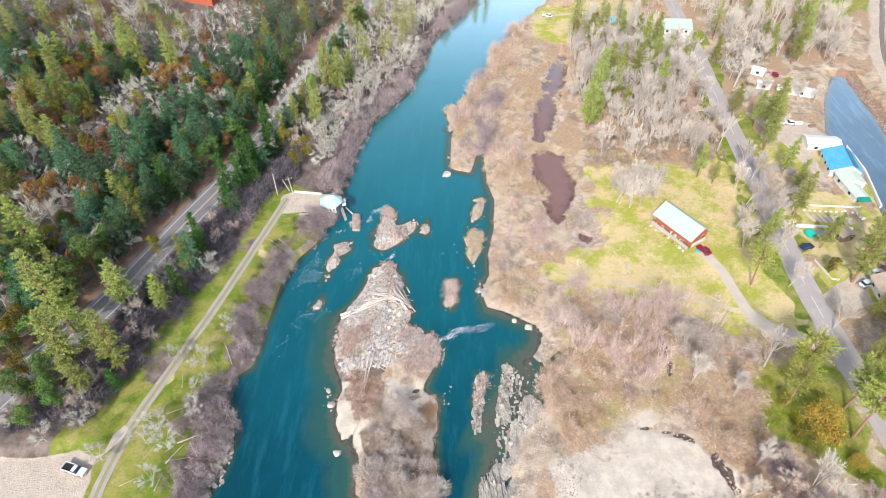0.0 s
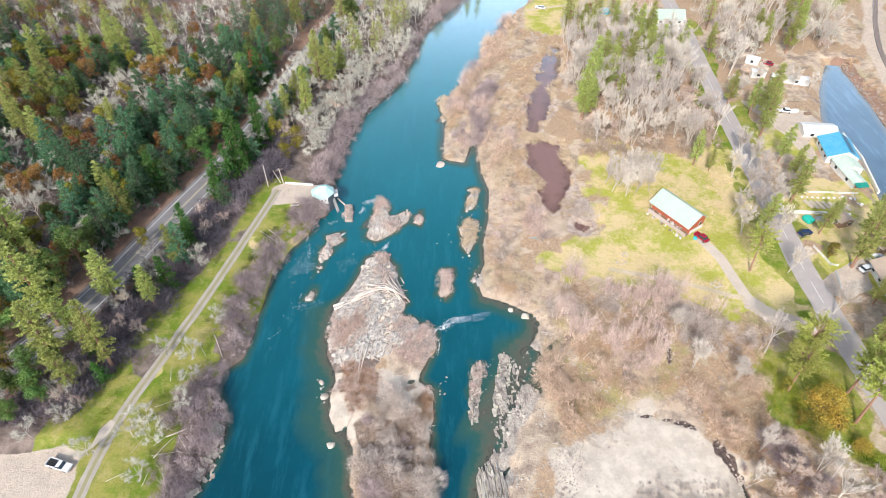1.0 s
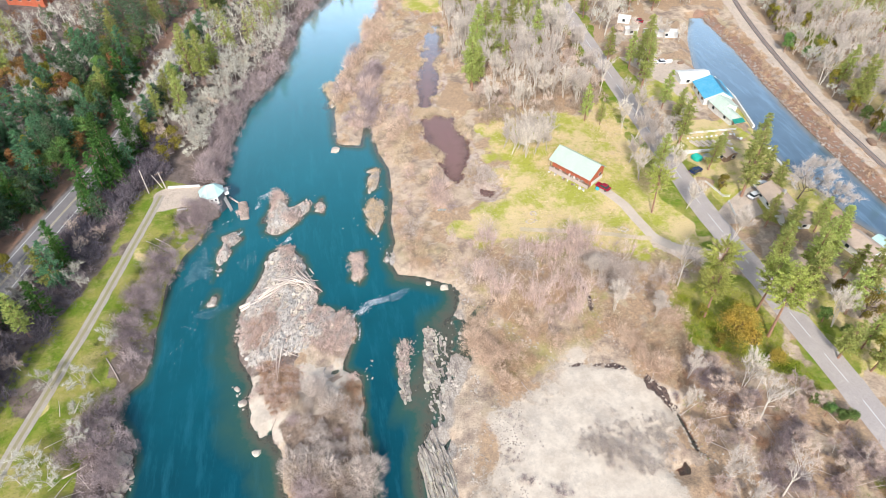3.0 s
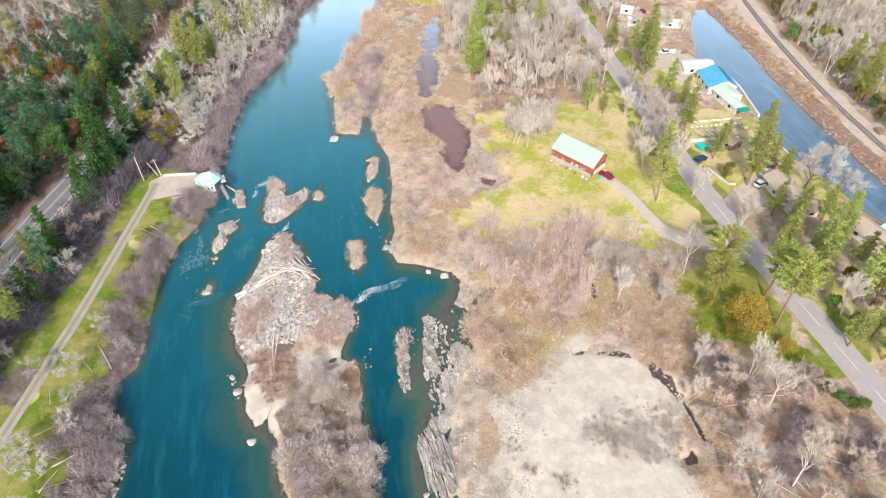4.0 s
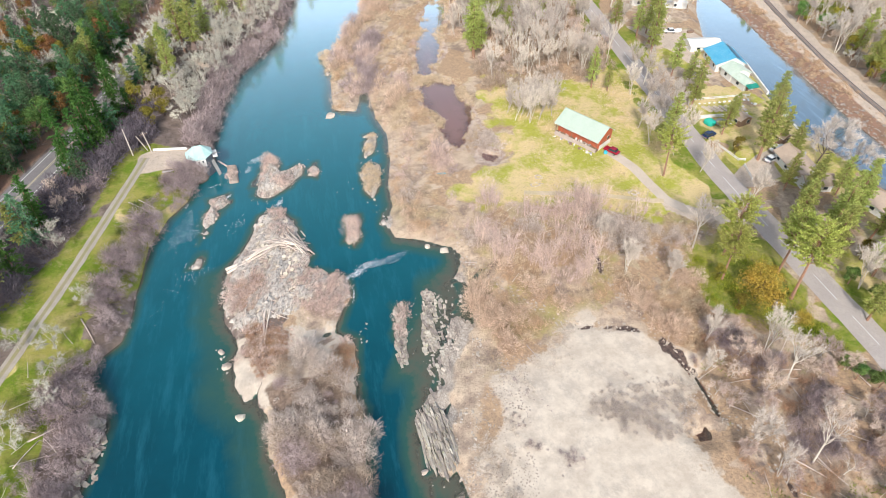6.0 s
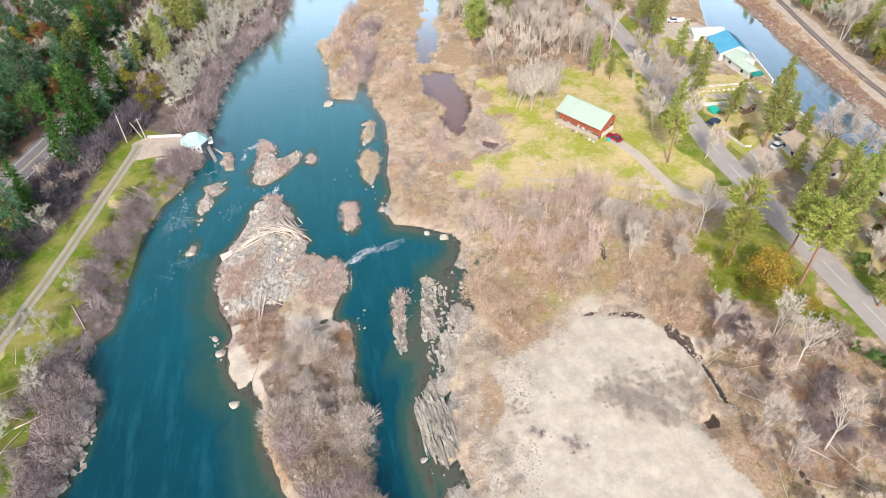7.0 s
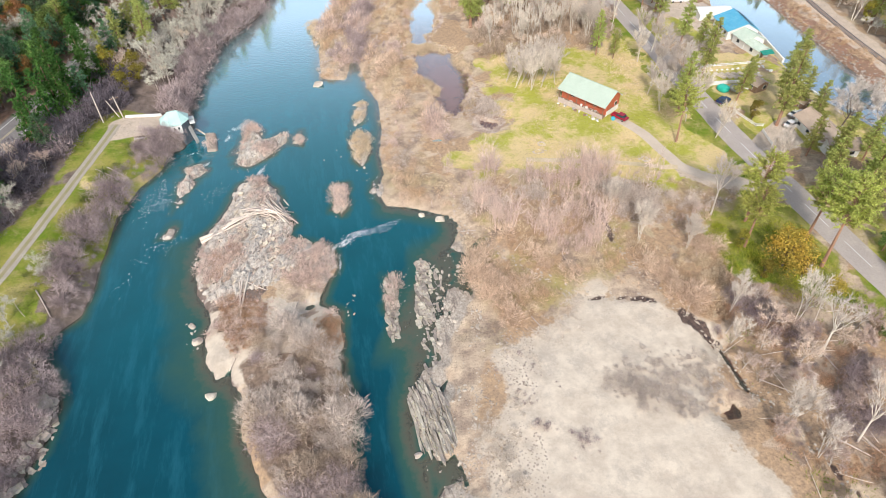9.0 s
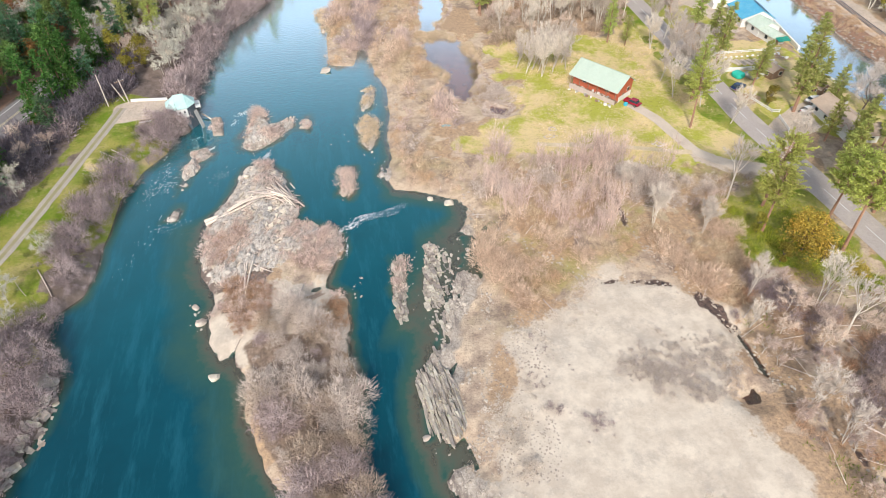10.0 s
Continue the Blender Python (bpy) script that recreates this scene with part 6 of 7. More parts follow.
for outline, pitch, low, high, seed in (
    ([(9, 68), (14, 75), (18, 84), (20.5, 92), (23, 96), (26, 92), (23, 82), (19, 72), (15, 62), (13, 58)], 1.7, 0.25, 0.8, 81),
    ([(6, 75), (9.5, 86), (17, 88), (18, 84), (12, 66), (8, 58)], 2.4, 0.2, 0.55, 82),
    ([(7.2, 47), (8, 36), (11, 34), (14, 42), (13.5, 47)], 1.9, 0.2, 0.5, 83),
    ([(8.5, 36), (10, 60), (16, 72), (22, 90), (27, 88), (22, 66), (17, 50), (15, 36)], 2.0, 0.2, 0.6, 90),
    ([(-30, 72), (-26.5, 72), (-26.5, 81), (-30, 81)], 1.6, 0.2, 0.6, 84),
    ([(-1, 74), (1.5, 80), (0, 84), (-3, 78)], 1.6, 0.2, 0.5, 85),
    ([(-51, 67), (-47.6, 66), (-47.8, 55), (-51.5, 55)], 1.4, 0.4, 1.1, 86),
    ([(-2, 121), (3, 128), (2, 131), (-3, 127)], 2.2, 0.25, 0.6, 87),
    ([(-4, 104), (3, 103), (3, 118), (-4, 118)], 2.6, 0.2, 0.5, 88),
    ([(3, 120), (5, 140), (12, 152), (13, 150), (11, 120)], 3.0, 0.2, 0.6, 89),
):
    x, y = scatter(outline, pitch * 0.38, seed, clear=False, water_ok=True)
    ok = fbm(x * 1.6, y * 0.55, 3.2, 3) > (0.6 if seed == 90 else 0.42)
    x, y = x[ok], y[ok]
    shore += [(px, py, rng.uniform(low, high) * rng.choice((0.2, 0.26, 0.33, 0.45, 0.7)), rng.uniform(0.9, 2.2), rng.uniform(-40, 20)) for px, py in zip(x, y)]
for line in CREEKS:
    for (ax, ay), (bx, by) in zip(line[:-1], line[1:]):
        for _ in range(int(math.hypot(bx - ax, by - ay) * 3.2)):
            t = rng.random()
            shore.append((ax + (bx - ax) * t + rng.gauss(0, 0.7), ay + (by - ay) * t + rng.gauss(0, 0.7), rng.uniform(0.08, 0.32), rng.uniform(1, 2), rng.uniform(0, 180)))
x, y = scatter([(12, 36), (14, 48), (20, 58), (25, 66), (31, 66), (27, 52), (24, 36)], 0.62, 94, clear=False)
ok = fbm(x, y, 5, 3) + fbm(x * 2, y * 2, 3, 2) * 0.6 > 0.78
cobbles = [(px, py, rng.uniform(0.07, 0.2), rng.uniform(1, 1.8), rng.uniform(0, 180)) for px, py in zip(x[ok], y[ok])]
for k in range(150):  # stones in and beside the creek's pool
    t = rng.random()
    shore.append((60.6 + rng.gauss(0, 0.55), 46.2 + 9.8 * t, rng.uniform(0.1, 0.3), rng.uniform(1, 1.8), rng.uniform(0, 180)))
rock_field("bar_cobbles", "pale cobbles strewn over the sand bar", cobbles, 6)
rock_field("shore_rocks", "pale rocks scattered along the water's edge", shore, 4)
for px, py, s in ((-24.4, 63.2, 1.0), (20.7, 99, 1.3), (17, 101, 0.8), (6.6, 46.4, 0.7), (-1.8, 163.8, 1.7), (-28.8, 78.9, 0.8), (-27.6, 75.2, 1.0)):
    boulder(px, py, s, rng, "large pale river boulder in shallow water", 0.15)


# ---------------------------------------------------------------- white water
def white_water(patches, seed):
    rs = random.Random(seed)
    s = Soup()
    for cx, cy, reach, wide, count in patches:
        for _ in range(int(count * 1.6)):
            t = rs.gauss(0, 0.45)
            x, y = cx + rs.gauss(0, 0.4) * wide + t * reach[0], cy + rs.gauss(0, 0.4) * wide + t * reach[1]
            r, turn, sides = rs.uniform(0.02, 0.07) * (1.0 if rs.random() < 0.9 else 1.6), math.atan2(reach[1], reach[0]) + rs.gauss(0, 0.5), 6
            long = rs.choice((1.0, 1.5, 2.2, 4))
            ct, st, ring = math.cos(turn), math.sin(turn), []
            for i in range(sides):
                pu, pv = math.cos(6.283 * i / sides) * r * long * rs.uniform(0.6, 1.4), math.sin(6.283 * i / sides) * r * rs.uniform(0.5, 1.3)
                ring.append((x + pu * ct - pv * st, y + pu * st + pv * ct, 0.015))
            for i in range(sides):
                s.tri((x, y, 0.03 + r * 0.35), ring[i], ring[(i + 1) % sides])
    me = s.mesh("white_water", M["foam"], True)
    return tagged(new("white_water", me), "broken white foam over river riffles", "white water", kind="stuff")


white_water([
    (-23.2, 145, (2.5, 1.5), 1.3, 90), (-25.4, 140.6, (0.6, 1.5), 0.9, 45), (-17.3, 124.4, (1.0, 1.6), 0.7, 60), (-0.6, 95.2, (0.8, 0.6), 1.1, 60), (0.6, 96.2, (0.8, 0.7), 1.6, 70), (2.6, 97.8, (1.0, 0.3), 1.3, 80), (4.6, 97.9, (1.2, 0.2), 1.4, 40), (7.5, 98.4, (3.0, 0.4), 1.6, 30), (-2.5, 94.2, (1.0, 1.4), 0.5, 60),
    (-30, 129.8, (0.8, 0.8), 0.5, 26), (-38, 117, (1, 2), 2.5, 40), (-41, 116, (1, 4), 3.0, 60), (-36, 103, (1, 5), 4.0, 40), (-39, 122, (1, 3), 3.0, 40), (-27, 118, (2, 3), 2.5, 24), (-22, 135, (1, 2), 1.5, 30), (-1.5, 89, (0.3, 2.5), 0.3, 30), (8, 112, (1, 4), 0.8, 20),
    (9, 99.5, (3, 1), 0.8, 30), (-33.5, 135, (2, 1), 0.8, 16), (-40, 128.5, (0.5, 1.5), 0.6, 16), (-12, 98.5, (2, 1.4), 0.4, 20), (-42, 95, (2, 9), 2.5, 16),
], 4)


# ---------------------------------------------------------------- driftwood
def log(ax, ay, bx, by, r, lift, label="bleached driftwood log in a heap on the island", group="heaped logs", rng=rng):
    a, b = Vector((ax, ay, ground_at(ax, ay) + lift)), Vector((bx, by, ground_at(bx, by) + lift * rng.uniform(0.6, 1.2)))
    s = Soup()
    d, prev = b - a, a
    bend = rand_dir() * d.length * 0.025
    for i in range(1, 5):
        t = i / 4
        p = a + d * t + bend * math.sin(math.pi * t)
        s.tube(prev - a, p - a, r * (1.12 - 0.5 * (t - 0.25)), r * (1.12 - 0.5 * t), 7)
        prev = p
    k = len(s.co)
    s.co += [(0, 0, 0), tuple(prev - a)]
    for i in range(7):
        s.faces += [(k, (i + 1) % 7, i), (k + 1, k - 7 + i, k - 7 + (i + 1) % 7)]
    for _ in range(rng.randint(0, 2)):
        t = rng.uniform(0.5, 0.9)
        s.tube(d * t, d * t + rand_dir(0.4) * rng.uniform(0.4, 1.1), r * 0.4, r * 0.15, 4)
    ob = new("log", s.mesh("log", M["driftwood"], True))
    ob.location = a
    return tagged(ob, label, "log", group)


random.seed(9)
log(-28.9, 101.2, -16, 107.6, 0.34, 1.3)
log(-28.6, 100.2, -18, 105.6, 0.28, 1.0)
for k in range(46):
    u = rng.uniform(0, 1)
    cx, cy = -21 + 8.5 * u + rng.gauss(0, 0.8), 104.6 + 3.2 * math.sin(u * 2.6) + rng.gauss(0, 0.9)
    turn = 0.75 - 1.25 * u + rng.gauss(0, 0.22)
    half = rng.uniform(1.8, 5.2)
    log(cx - half * math.cos(turn), cy - half * math.sin(turn), cx + half * math.cos(turn), cy + half * math.sin(turn), rng.uniform(0.1, 0.24), rng.uniform(0.3, 1.6))
for k in range(7):
    x0 = -14.5 + rng.gauss(0, 1.0)
    log(x0, 110.5 + rng.uniform(-1, 2), x0 + 4.4 + rng.gauss(0, 0.5), 102.6 + rng.uniform(-0.8, 1.2), rng.uniform(0.12, 0.22), rng.uniform(0.7, 1.5))
for ax, ay, bx, by, r in ((-19.6, 90.5, -20.4, 80, 0.2), (-18.6, 89, -20.2, 78.5, 0.17), (-20.6, 88, -20.2, 81.5, 0.12), (-20.3, 80, -23, 72.5, 0.12), (-18.8, 86.5, -15.6, 84, 0.14), (-10, 80, -11.2, 76, 0.1), (-21.8, 67.5, -20.6, 69.4, 0.1)):
    log(ax, ay, bx, by, r, 0.35, "weathered driftwood pole lying on the island", "scattered driftwood")
for ax, ay, bx, by, r in ((75.8, 50.3, 76.3, 42.1, 0.13), (79.9, 46.2, 76.9, 35.2, 0.14), (71.5, 35.5, 73.6, 29, 0.15), (73.5, 50.5, 78.5, 49, 0.1), (31.1, 67.8, 32.5, 64.2, 0.1), (-52.4, 126, -47.4, 123.6, 0.13), (-50.5, 127.3, -47, 125.4, 0.1), (-58.6, 62.8, -55, 65, 0.16), (-59.5, 58, -57, 63, 0.1), (-16.5, 136, -13, 132, 0.15), (-15.5, 139, -18, 133.5, 0.12), (-60, 74, -57.2, 68, 0.13), (-56, 90, -53, 84.5, 0.12), (67, 36, 71, 31, 0.14), (63, 47, 66.5, 43.5, 0.1)):
    log(ax, ay, bx, by, r, 0.3, "grey fallen trunk lying on the ground", "fallen trunks")


# ---------------------------------------------------------------- buildings
M.update({
    "roof_pale": surface("roof_pale", (0.47, 0.55, 0.46), (0.42, 0.5, 0.41), 0.4, 4, rough=0.45, bump=0.05, wear=(0.5, 0.52, 0.46)),
    "roof_mossy": surface("roof_mossy", (0.62, 0.68, 0.58), (0.5, 0.6, 0.48), 0.5, 4, rough=0.6, bump=0.1, wear=(0.4, 0.47, 0.33)),
    "roof_teal": surface("roof_teal", (0.42, 0.62, 0.58), (0.5, 0.68, 0.64), 0.5, 4, rough=0.6, bump=0.1, wear=(0.62, 0.7, 0.66)),
    "roof_blue": surface("roof_blue", (0.08, 0.38, 0.58), (0.14, 0.45, 0.62), 0.5, 4, rough=0.45, bump=0.05, wear=(0.35, 0.55, 0.65)),
    "roof_navy": surface("roof_navy", (0.05, 0.15, 0.25), (0.07, 0.2, 0.3), 0.5, 4, rough=0.35, bump=0.05),
    "roof_tan": surface("roof_tan", (0.52, 0.4, 0.31), (0.46, 0.36, 0.28), 0.6, 5, wear=(0.58, 0.48, 0.38)),
    "paint_white": surface("paint_white", (0.78, 0.77, 0.73), (0.7, 0.69, 0.65), 0.7, 5, rough=0.6, bump=0.1, wear=(0.6, 0.57, 0.5)),
    "paint_red": surface("paint_red", (0.42, 0.1, 0.05), (0.5, 0.14, 0.07), 0.8, 5, rough=0.7, wear=(0.45, 0.2, 0.13)),
    "paint_green": surface("paint_green", (0.02, 0.22, 0.17), (0.03, 0.28, 0.2), 0.8, 5, rough=0.6),
    "wood_brown": surface("wood_brown", (0.3, 0.2, 0.14), (0.24, 0.16, 0.11), 0.8, 6),
    "concrete": surface("concrete", (0.44, 0.42, 0.39), (0.36, 0.34, 0.31), 0.5, 5, wear=(0.28, 0.25, 0.22), bump=0.3),
    "concrete_brown": surface("concrete_brown", (0.36, 0.3, 0.25), (0.28, 0.23, 0.19), 0.5, 5, wear=(0.44, 0.38, 0.3), bump=0.5),
    "concrete_dark": surface("concrete_dark", (0.14, 0.16, 0.18), (0.1, 0.12, 0.14), 0.5, 5, wear=(0.2, 0.2, 0.19)),
    "tarp_blue": surface("tarp_blue", (0.05, 0.45, 0.62), (0.1, 0.5, 0.65), 0.8, 4, rough=0.5),
    "tarp_green": surface("tarp_green", (0.02, 0.42, 0.33), (0.05, 0.5, 0.38), 0.8, 4, rough=0.5),
    "steel": surface("steel", (0.45, 0.45, 0.45), (0.35, 0.35, 0.36), 0.8, 6, rough=0.4, metal=0.8),
    "rubber": surface("rubber", (0.02, 0.02, 0.02), (0.03, 0.03, 0.03), 1.0, 8, rough=0.8),
    "car_white": surface("car_white", (0.78, 0.78, 0.78), (0.72, 0.72, 0.72), 0.5, 4, rough=0.25, bump=0, spec=0.5),
    "car_red": surface("car_red", (0.32, 0.015, 0.03), (0.28, 0.01, 0.03), 0.5, 4, rough=0.25, bump=0, spec=0.5),
    "car_navy": surface("car_navy", (0.015, 0.03, 0.08), (0.02, 0.04, 0.1), 0.5, 4, rough=0.25, bump=0, spec=0.5),
    "glass_dark": surface("glass_dark", (0.03, 0.04, 0.05), (0.04, 0.05, 0.06), 0.5, 4, rough=0.08, bump=0, spec=0.6),
})


def slab(corners, thick, up=(0, 0, 1)):
    """A flat plate from its top corners, with thickness below."""
    bm = bmesh.new()
    top = [bm.verts.new(c) for c in corners]
    low = [bm.verts.new(Vector(c) - Vector(up) * thick) for c in corners]
    bm.faces.new(top)
    bm.faces.new(low[::-1])
    for i in range(len(corners)):
        j = (i + 1) % len(corners)
        bm.faces.new((top[j], top[i], low[i], low[j]))
    bmesh.ops.recalc_face_normals(bm, faces=bm.faces[:])
    return bm


def block(x0, y0, z0, x1, y1, z1):
    return slab([(x0, y0, z1), (x1, y0, z1), (x1, y1, z1), (x0, y1, z1)], z1 - z0)


def window(parent, x, y, z, w, h, face):
    """A framed window on a wall; face is the wall's outward way, 'x' or 'y' with a sign."""
    s = 1 if face[0] == "+" else -1
    if face[1] == "y":
        fr = block(x - w / 2 - 0.08, y - 0.02, z - h / 2 - 0.08, x + w / 2 + 0.08, y + 0.05 * s, z + h / 2 + 0.08) if s > 0 else block(x - w / 2 - 0.08, y - 0.05, z - h / 2 - 0.08, x + w / 2 + 0.08, y + 0.02, z + h / 2 + 0.08)
        pn = block(x - w / 2, min(y, y + 0.08 * s), z - h / 2, x + w / 2, max(y, y + 0.08 * s), z + h / 2)
    else:
        fr = block(x - 0.02, y - w / 2 - 0.08, z - h / 2 - 0.08, x + 0.05, y + w / 2 + 0.08, z + h / 2 + 0.08) if s > 0 else block(x - 0.05, y - w / 2 - 0.08, z - h / 2 - 0.08, x + 0.02, y + w / 2 + 0.08, z + h / 2 + 0.08)
        pn = block(min(x, x + 0.08 * s), y - w / 2, z - h / 2, max(x, x + 0.08 * s), y + w / 2, z + h / 2)
    f = part("window", shape(fr, "window", M["paint_white"]), parent)
    part("pane", shape(pn, "pane", M["glass_dark"]), f)
    return f


def gable_house(name, label, category, x, y, turn, length, width, eave, ridge, wall, roof, over=0.5, windows=3, shift=0.0, chimney=False, group="", front=0.0):
    """A gabled building, its ridge along its own y; the ridge may stand off the middle by shift."""
    root = tagged(new(name), label, category, group)
    root.matrix_basis = pose(x, y, ground_at(x, y), 0, 0, turn)
    w, q = width / 2, length / 2
    bm = bmesh.new()
    ends = []
    for ey in (-q, q):
        ends.append([bm.verts.new(p) for p in ((-w, ey, -0.6), (w, ey, -0.6), (w, ey, eave), (shift, ey, ridge), (-w, ey, eave))])
    bm.faces.new(ends[0])
    bm.faces.new(ends[1][::-1])
    for i, j in ((0, 1), (1, 2), (4, 0)):
        bm.faces.new((ends[0][j], ends[0][i], ends[1][i], ends[1][j]))
    bmesh.ops.recalc_face_normals(bm, faces=bm.faces[:])
    part("wall", shape(bm, "wall", wall), root)
    for side in (-1, 1):
        ex = side * w + side * over - (front if side < 0 else 0)
        fall = (ridge - eave) / abs(side * w - shift)
        ez = eave - fall * (abs(ex) - w)
        part("roof", shape(slab([(shift, -q - over, ridge + 0.12), (shift, q + over, ridge + 0.12), (ex, q + over, ez + 0.12), (ex, -q - over, ez + 0.12)], 0.14), "roof", roof), root)
        part("fascia", shape(block(min(ex, ex - side * 0.06), -q - over, ez - 0.14, max(ex, ex - side * 0.06), q + over, ez - 0.025), "fascia", M["paint_white"]), root)
    part("ridge_cap", shape(slab([(shift - 0.18, -q - over, ridge + 0.15), (shift + 0.18, -q - over, ridge + 0.15), (shift + 0.18, q + over, ridge + 0.15), (shift - 0.18, q + over, ridge + 0.15)], 0.06), "ridge_cap", roof), root)
    for k in range(windows):
        wy = -q + length * (k + 0.5) / windows
        window(root, -w, wy, eave * 0.55, 1.1, 1.0, "-x")
        window(root, w, wy, eave * 0.55, 1.1, 1.0, "+x")
    window(root, width * 0.22, -q, eave * 0.55, 1.0, 1.0, "-y")
    door = part("door", shape(block(-width * 0.15 - 0.5, -q - 0.05, 0, -width * 0.15 + 0.5, -q + 0.02, 2.05), "door", M["wood_brown"]), root)
    part("door_handle", shape(block(-width * 0.15 + 0.34, -q - 0.1, 0.98, -width * 0.15 + 0.4, -q - 0.045, 1.06), "door_handle", M["steel"]), door)
    if chimney:
        part("chimney", shape(block(shift + 0.6, 0.5, eave, shift + 1.3, 1.2, ridge + 0.8), "chimney", M["concrete"]), root)
    return root


# the red barn, with its porch and stored things along the river side
barn = gable_house("barn", "red wooden barn with a pale metal roof", "barn", 68.5, 134.6, 34, 13.8, 5.8, 4.35, 6.2, M["paint_red"], M["roof_pale"], 0.5, 2, 0.1, front=1.15)
part("porch_deck", shape(block(-4.35, -6.9, -0.4, -2.9, 6.9, 0.45), "porch_deck", M["wood_brown"]), barn)
part("porch_wall", shape(block(-4.5, -6.9, -0.3, -4.35, 6.9, 1.05), "porch_wall", M["driftwood"]), barn, "low weathered board wall")
part("gable_skirt", shape(block(-2.8, -7.0, -0.4, 2.8, -6.9, 1.5), "gable_skirt", M["paint_white"]), barn, "whitewashed lower gable boards")
for k in range(6):
    part("post", shape(block(-4.3, -6.8 + 2.7 * k, 0.4, -4.16, -6.66 + 2.7 * k, 3.2), "post", M["wood_brown"]), barn)
for k in range(24):
    part("roof_seam", shape(slab([(0.1, -7.3 + 0.635 * k, 6.36), (0.1, -7.26 + 0.635 * k, 6.36), (-4.5, -7.26 + 0.635 * k, 3.43), (-4.5, -7.3 + 0.635 * k, 3.43)], 0.04), "roof_seam", M["roof_pale"]), barn)
rng = random.Random(31)
for k in range(44):
    v, u = rng.uniform(-6.8, 7), rng.uniform(-4.1, -3.2) if k % 3 else rng.uniform(-6.0, -4.9)
    p = barn.matrix_basis @ Vector((u, v, 0))
    s = rng.uniform(0.25, 0.6)
    z = 0.47 if u > -4.5 else ground_at(p.x, p.y) - barn.matrix_basis.translation.z
    kind = rng.choice(("crate", "bucket", "plank_stack"))
    bm = block(-s / 2, -s * 0.7, 0, s / 2, s * 0.7, s * rng.uniform(0.5, 1.1)) if kind != "bucket" else bmesh.new()
    if kind == "bucket":
        bmesh.ops.create_cone(bm, cap_ends=True, segments=12, radius1=s * 0.4, radius2=s * 0.5, depth=s, matrix=Matrix.Translation((0, 0, s / 2)))
    ob = new(kind, shape(bm, kind, M[rng.choice(("paint_white", "driftwood", "wood_brown", "concrete", "paint_white"))], 0.02))
    ob.matrix_basis = pose(p.x, p.y, barn.matrix_basis.translation.z + z, 0, 0, rng.uniform(0, 360))
    tagged(ob, "weathered %s stored beside the barn" % kind.replace("_", " "), kind.replace("_", " "), "things stored by the barn")


# the gauge house on the bank
def gauge_house(x, y, turn):
    root = tagged(new("gauge_house"), "small faceted concrete river house with a pale teal roof", "pump house")
    root.matrix_basis = pose(x, y, 0, 0, 0, turn)
    bm = bmesh.new()
    r, n6 = 3.2, 8
    ring = [(math.cos(2 * math.pi * (i + 0.5) / n6) * r, math.sin(2 * math.pi * (i + 0.5) / n6) * r) for i in range(n6)]
    low = [bm.verts.new((a, b, -1.5)) for a, b in ring]
    top = [bm.verts.new((a, b, 6.0)) for a, b in ring]
    for i in range(n6):
        bm.faces.new((low[i], low[(i + 1) % n6], top[(i + 1) % n6], top[i]))
    bm.faces.new(top)
    part("wall", shape(bm, "wall", M["concrete_dark"]), root, "dark stained concrete wall")
    ridge = [(-1.1, 0, 8.0), (1.1, 0, 8.0)]
    for i in range(n6):
        a, b = [(u * 1.14, v * 1.14, 5.95) for u, v in (ring[i], ring[(i + 1) % n6])]
        near = ridge[1] if a[0] + b[0] > 0.1 else ridge[0]
        if abs(a[0] + b[0]) < 0.1:
            pts = [a, b, ridge[0] if b[0] < a[0] else ridge[1], ridge[1] if b[0] < a[0] else ridge[0]]
        else:
            pts = [a, b, near]
        part("roof_panel", shape(slab(pts, 0.12), "roof_panel", M["roof_teal"]), root)
    part("ridge_cap", shape(block(-1.2, -0.12, 7.94, 1.2, 0.12, 8.1), "ridge_cap", M["roof_teal"]), root)
    part("front_panel", shape(block(-1.25, -3.12, 3.4, 1.25, -2.9, 5.8), "front_panel", M["paint_white"]), root, "whitewashed wall panel")
    for k in (-0.7, 0.35):
        part("window", shape(block(k, -3.16, 4.6, k + 0.4, -3.08, 5.2), "window", M["glass_dark"]), root)
    part("buttress", shape(slab([(2.6, -2.9, 4.6), (3.3, -2.2, 4.6), (4.1, -3.0, 0.4), (3.4, -3.7, 0.4)], 0.5), "buttress", M["concrete"]), root, "pale sloping concrete buttress")
    for k in range(2):
        part("parapet", shape(block(3.2, -1.6 + 1.9 * k, 4.6, 4.4, -0.3 + 1.9 * k, 4.9), "parapet", M["paint_white"]), root)
    door = part("door", shape(block(-3.5, -0.45, 4.4, -3.38, 0.45, 5.85), "door", M["wood_brown"]), root)
    return root


gauge_house(-37.0, 142.4, 12)
pier = tagged(new("concrete_pier", shape(slab([(-1.4, -3.9, 1.2), (1.5, -4.2, 1.0), (1.8, 3.6, 1.5), (-1.1, 4.0, 1.6)], 3.2), "concrete_pier", M["concrete_brown"], 0.35)), "broken concrete pier block standing in the river", "pier")
pier.matrix_basis = pose(-29.4, 138.8, -0.35, 3, -4, 8)
pier.scale = (0.85, 0.9, 1)
x, y = np.array([-29.8, -29.2, -28.9, -29.6, -30, -28.6, -29.5, -29.0]), np.array([137, 138.4, 140.2, 141.2, 139.4, 137.4, 136.2, 139.2])
thicket("pier_brush", "brown brush growing on the broken pier", "brush", MOUND, x, y, 1.1, M["brush_mauve"], 70, -4.4)
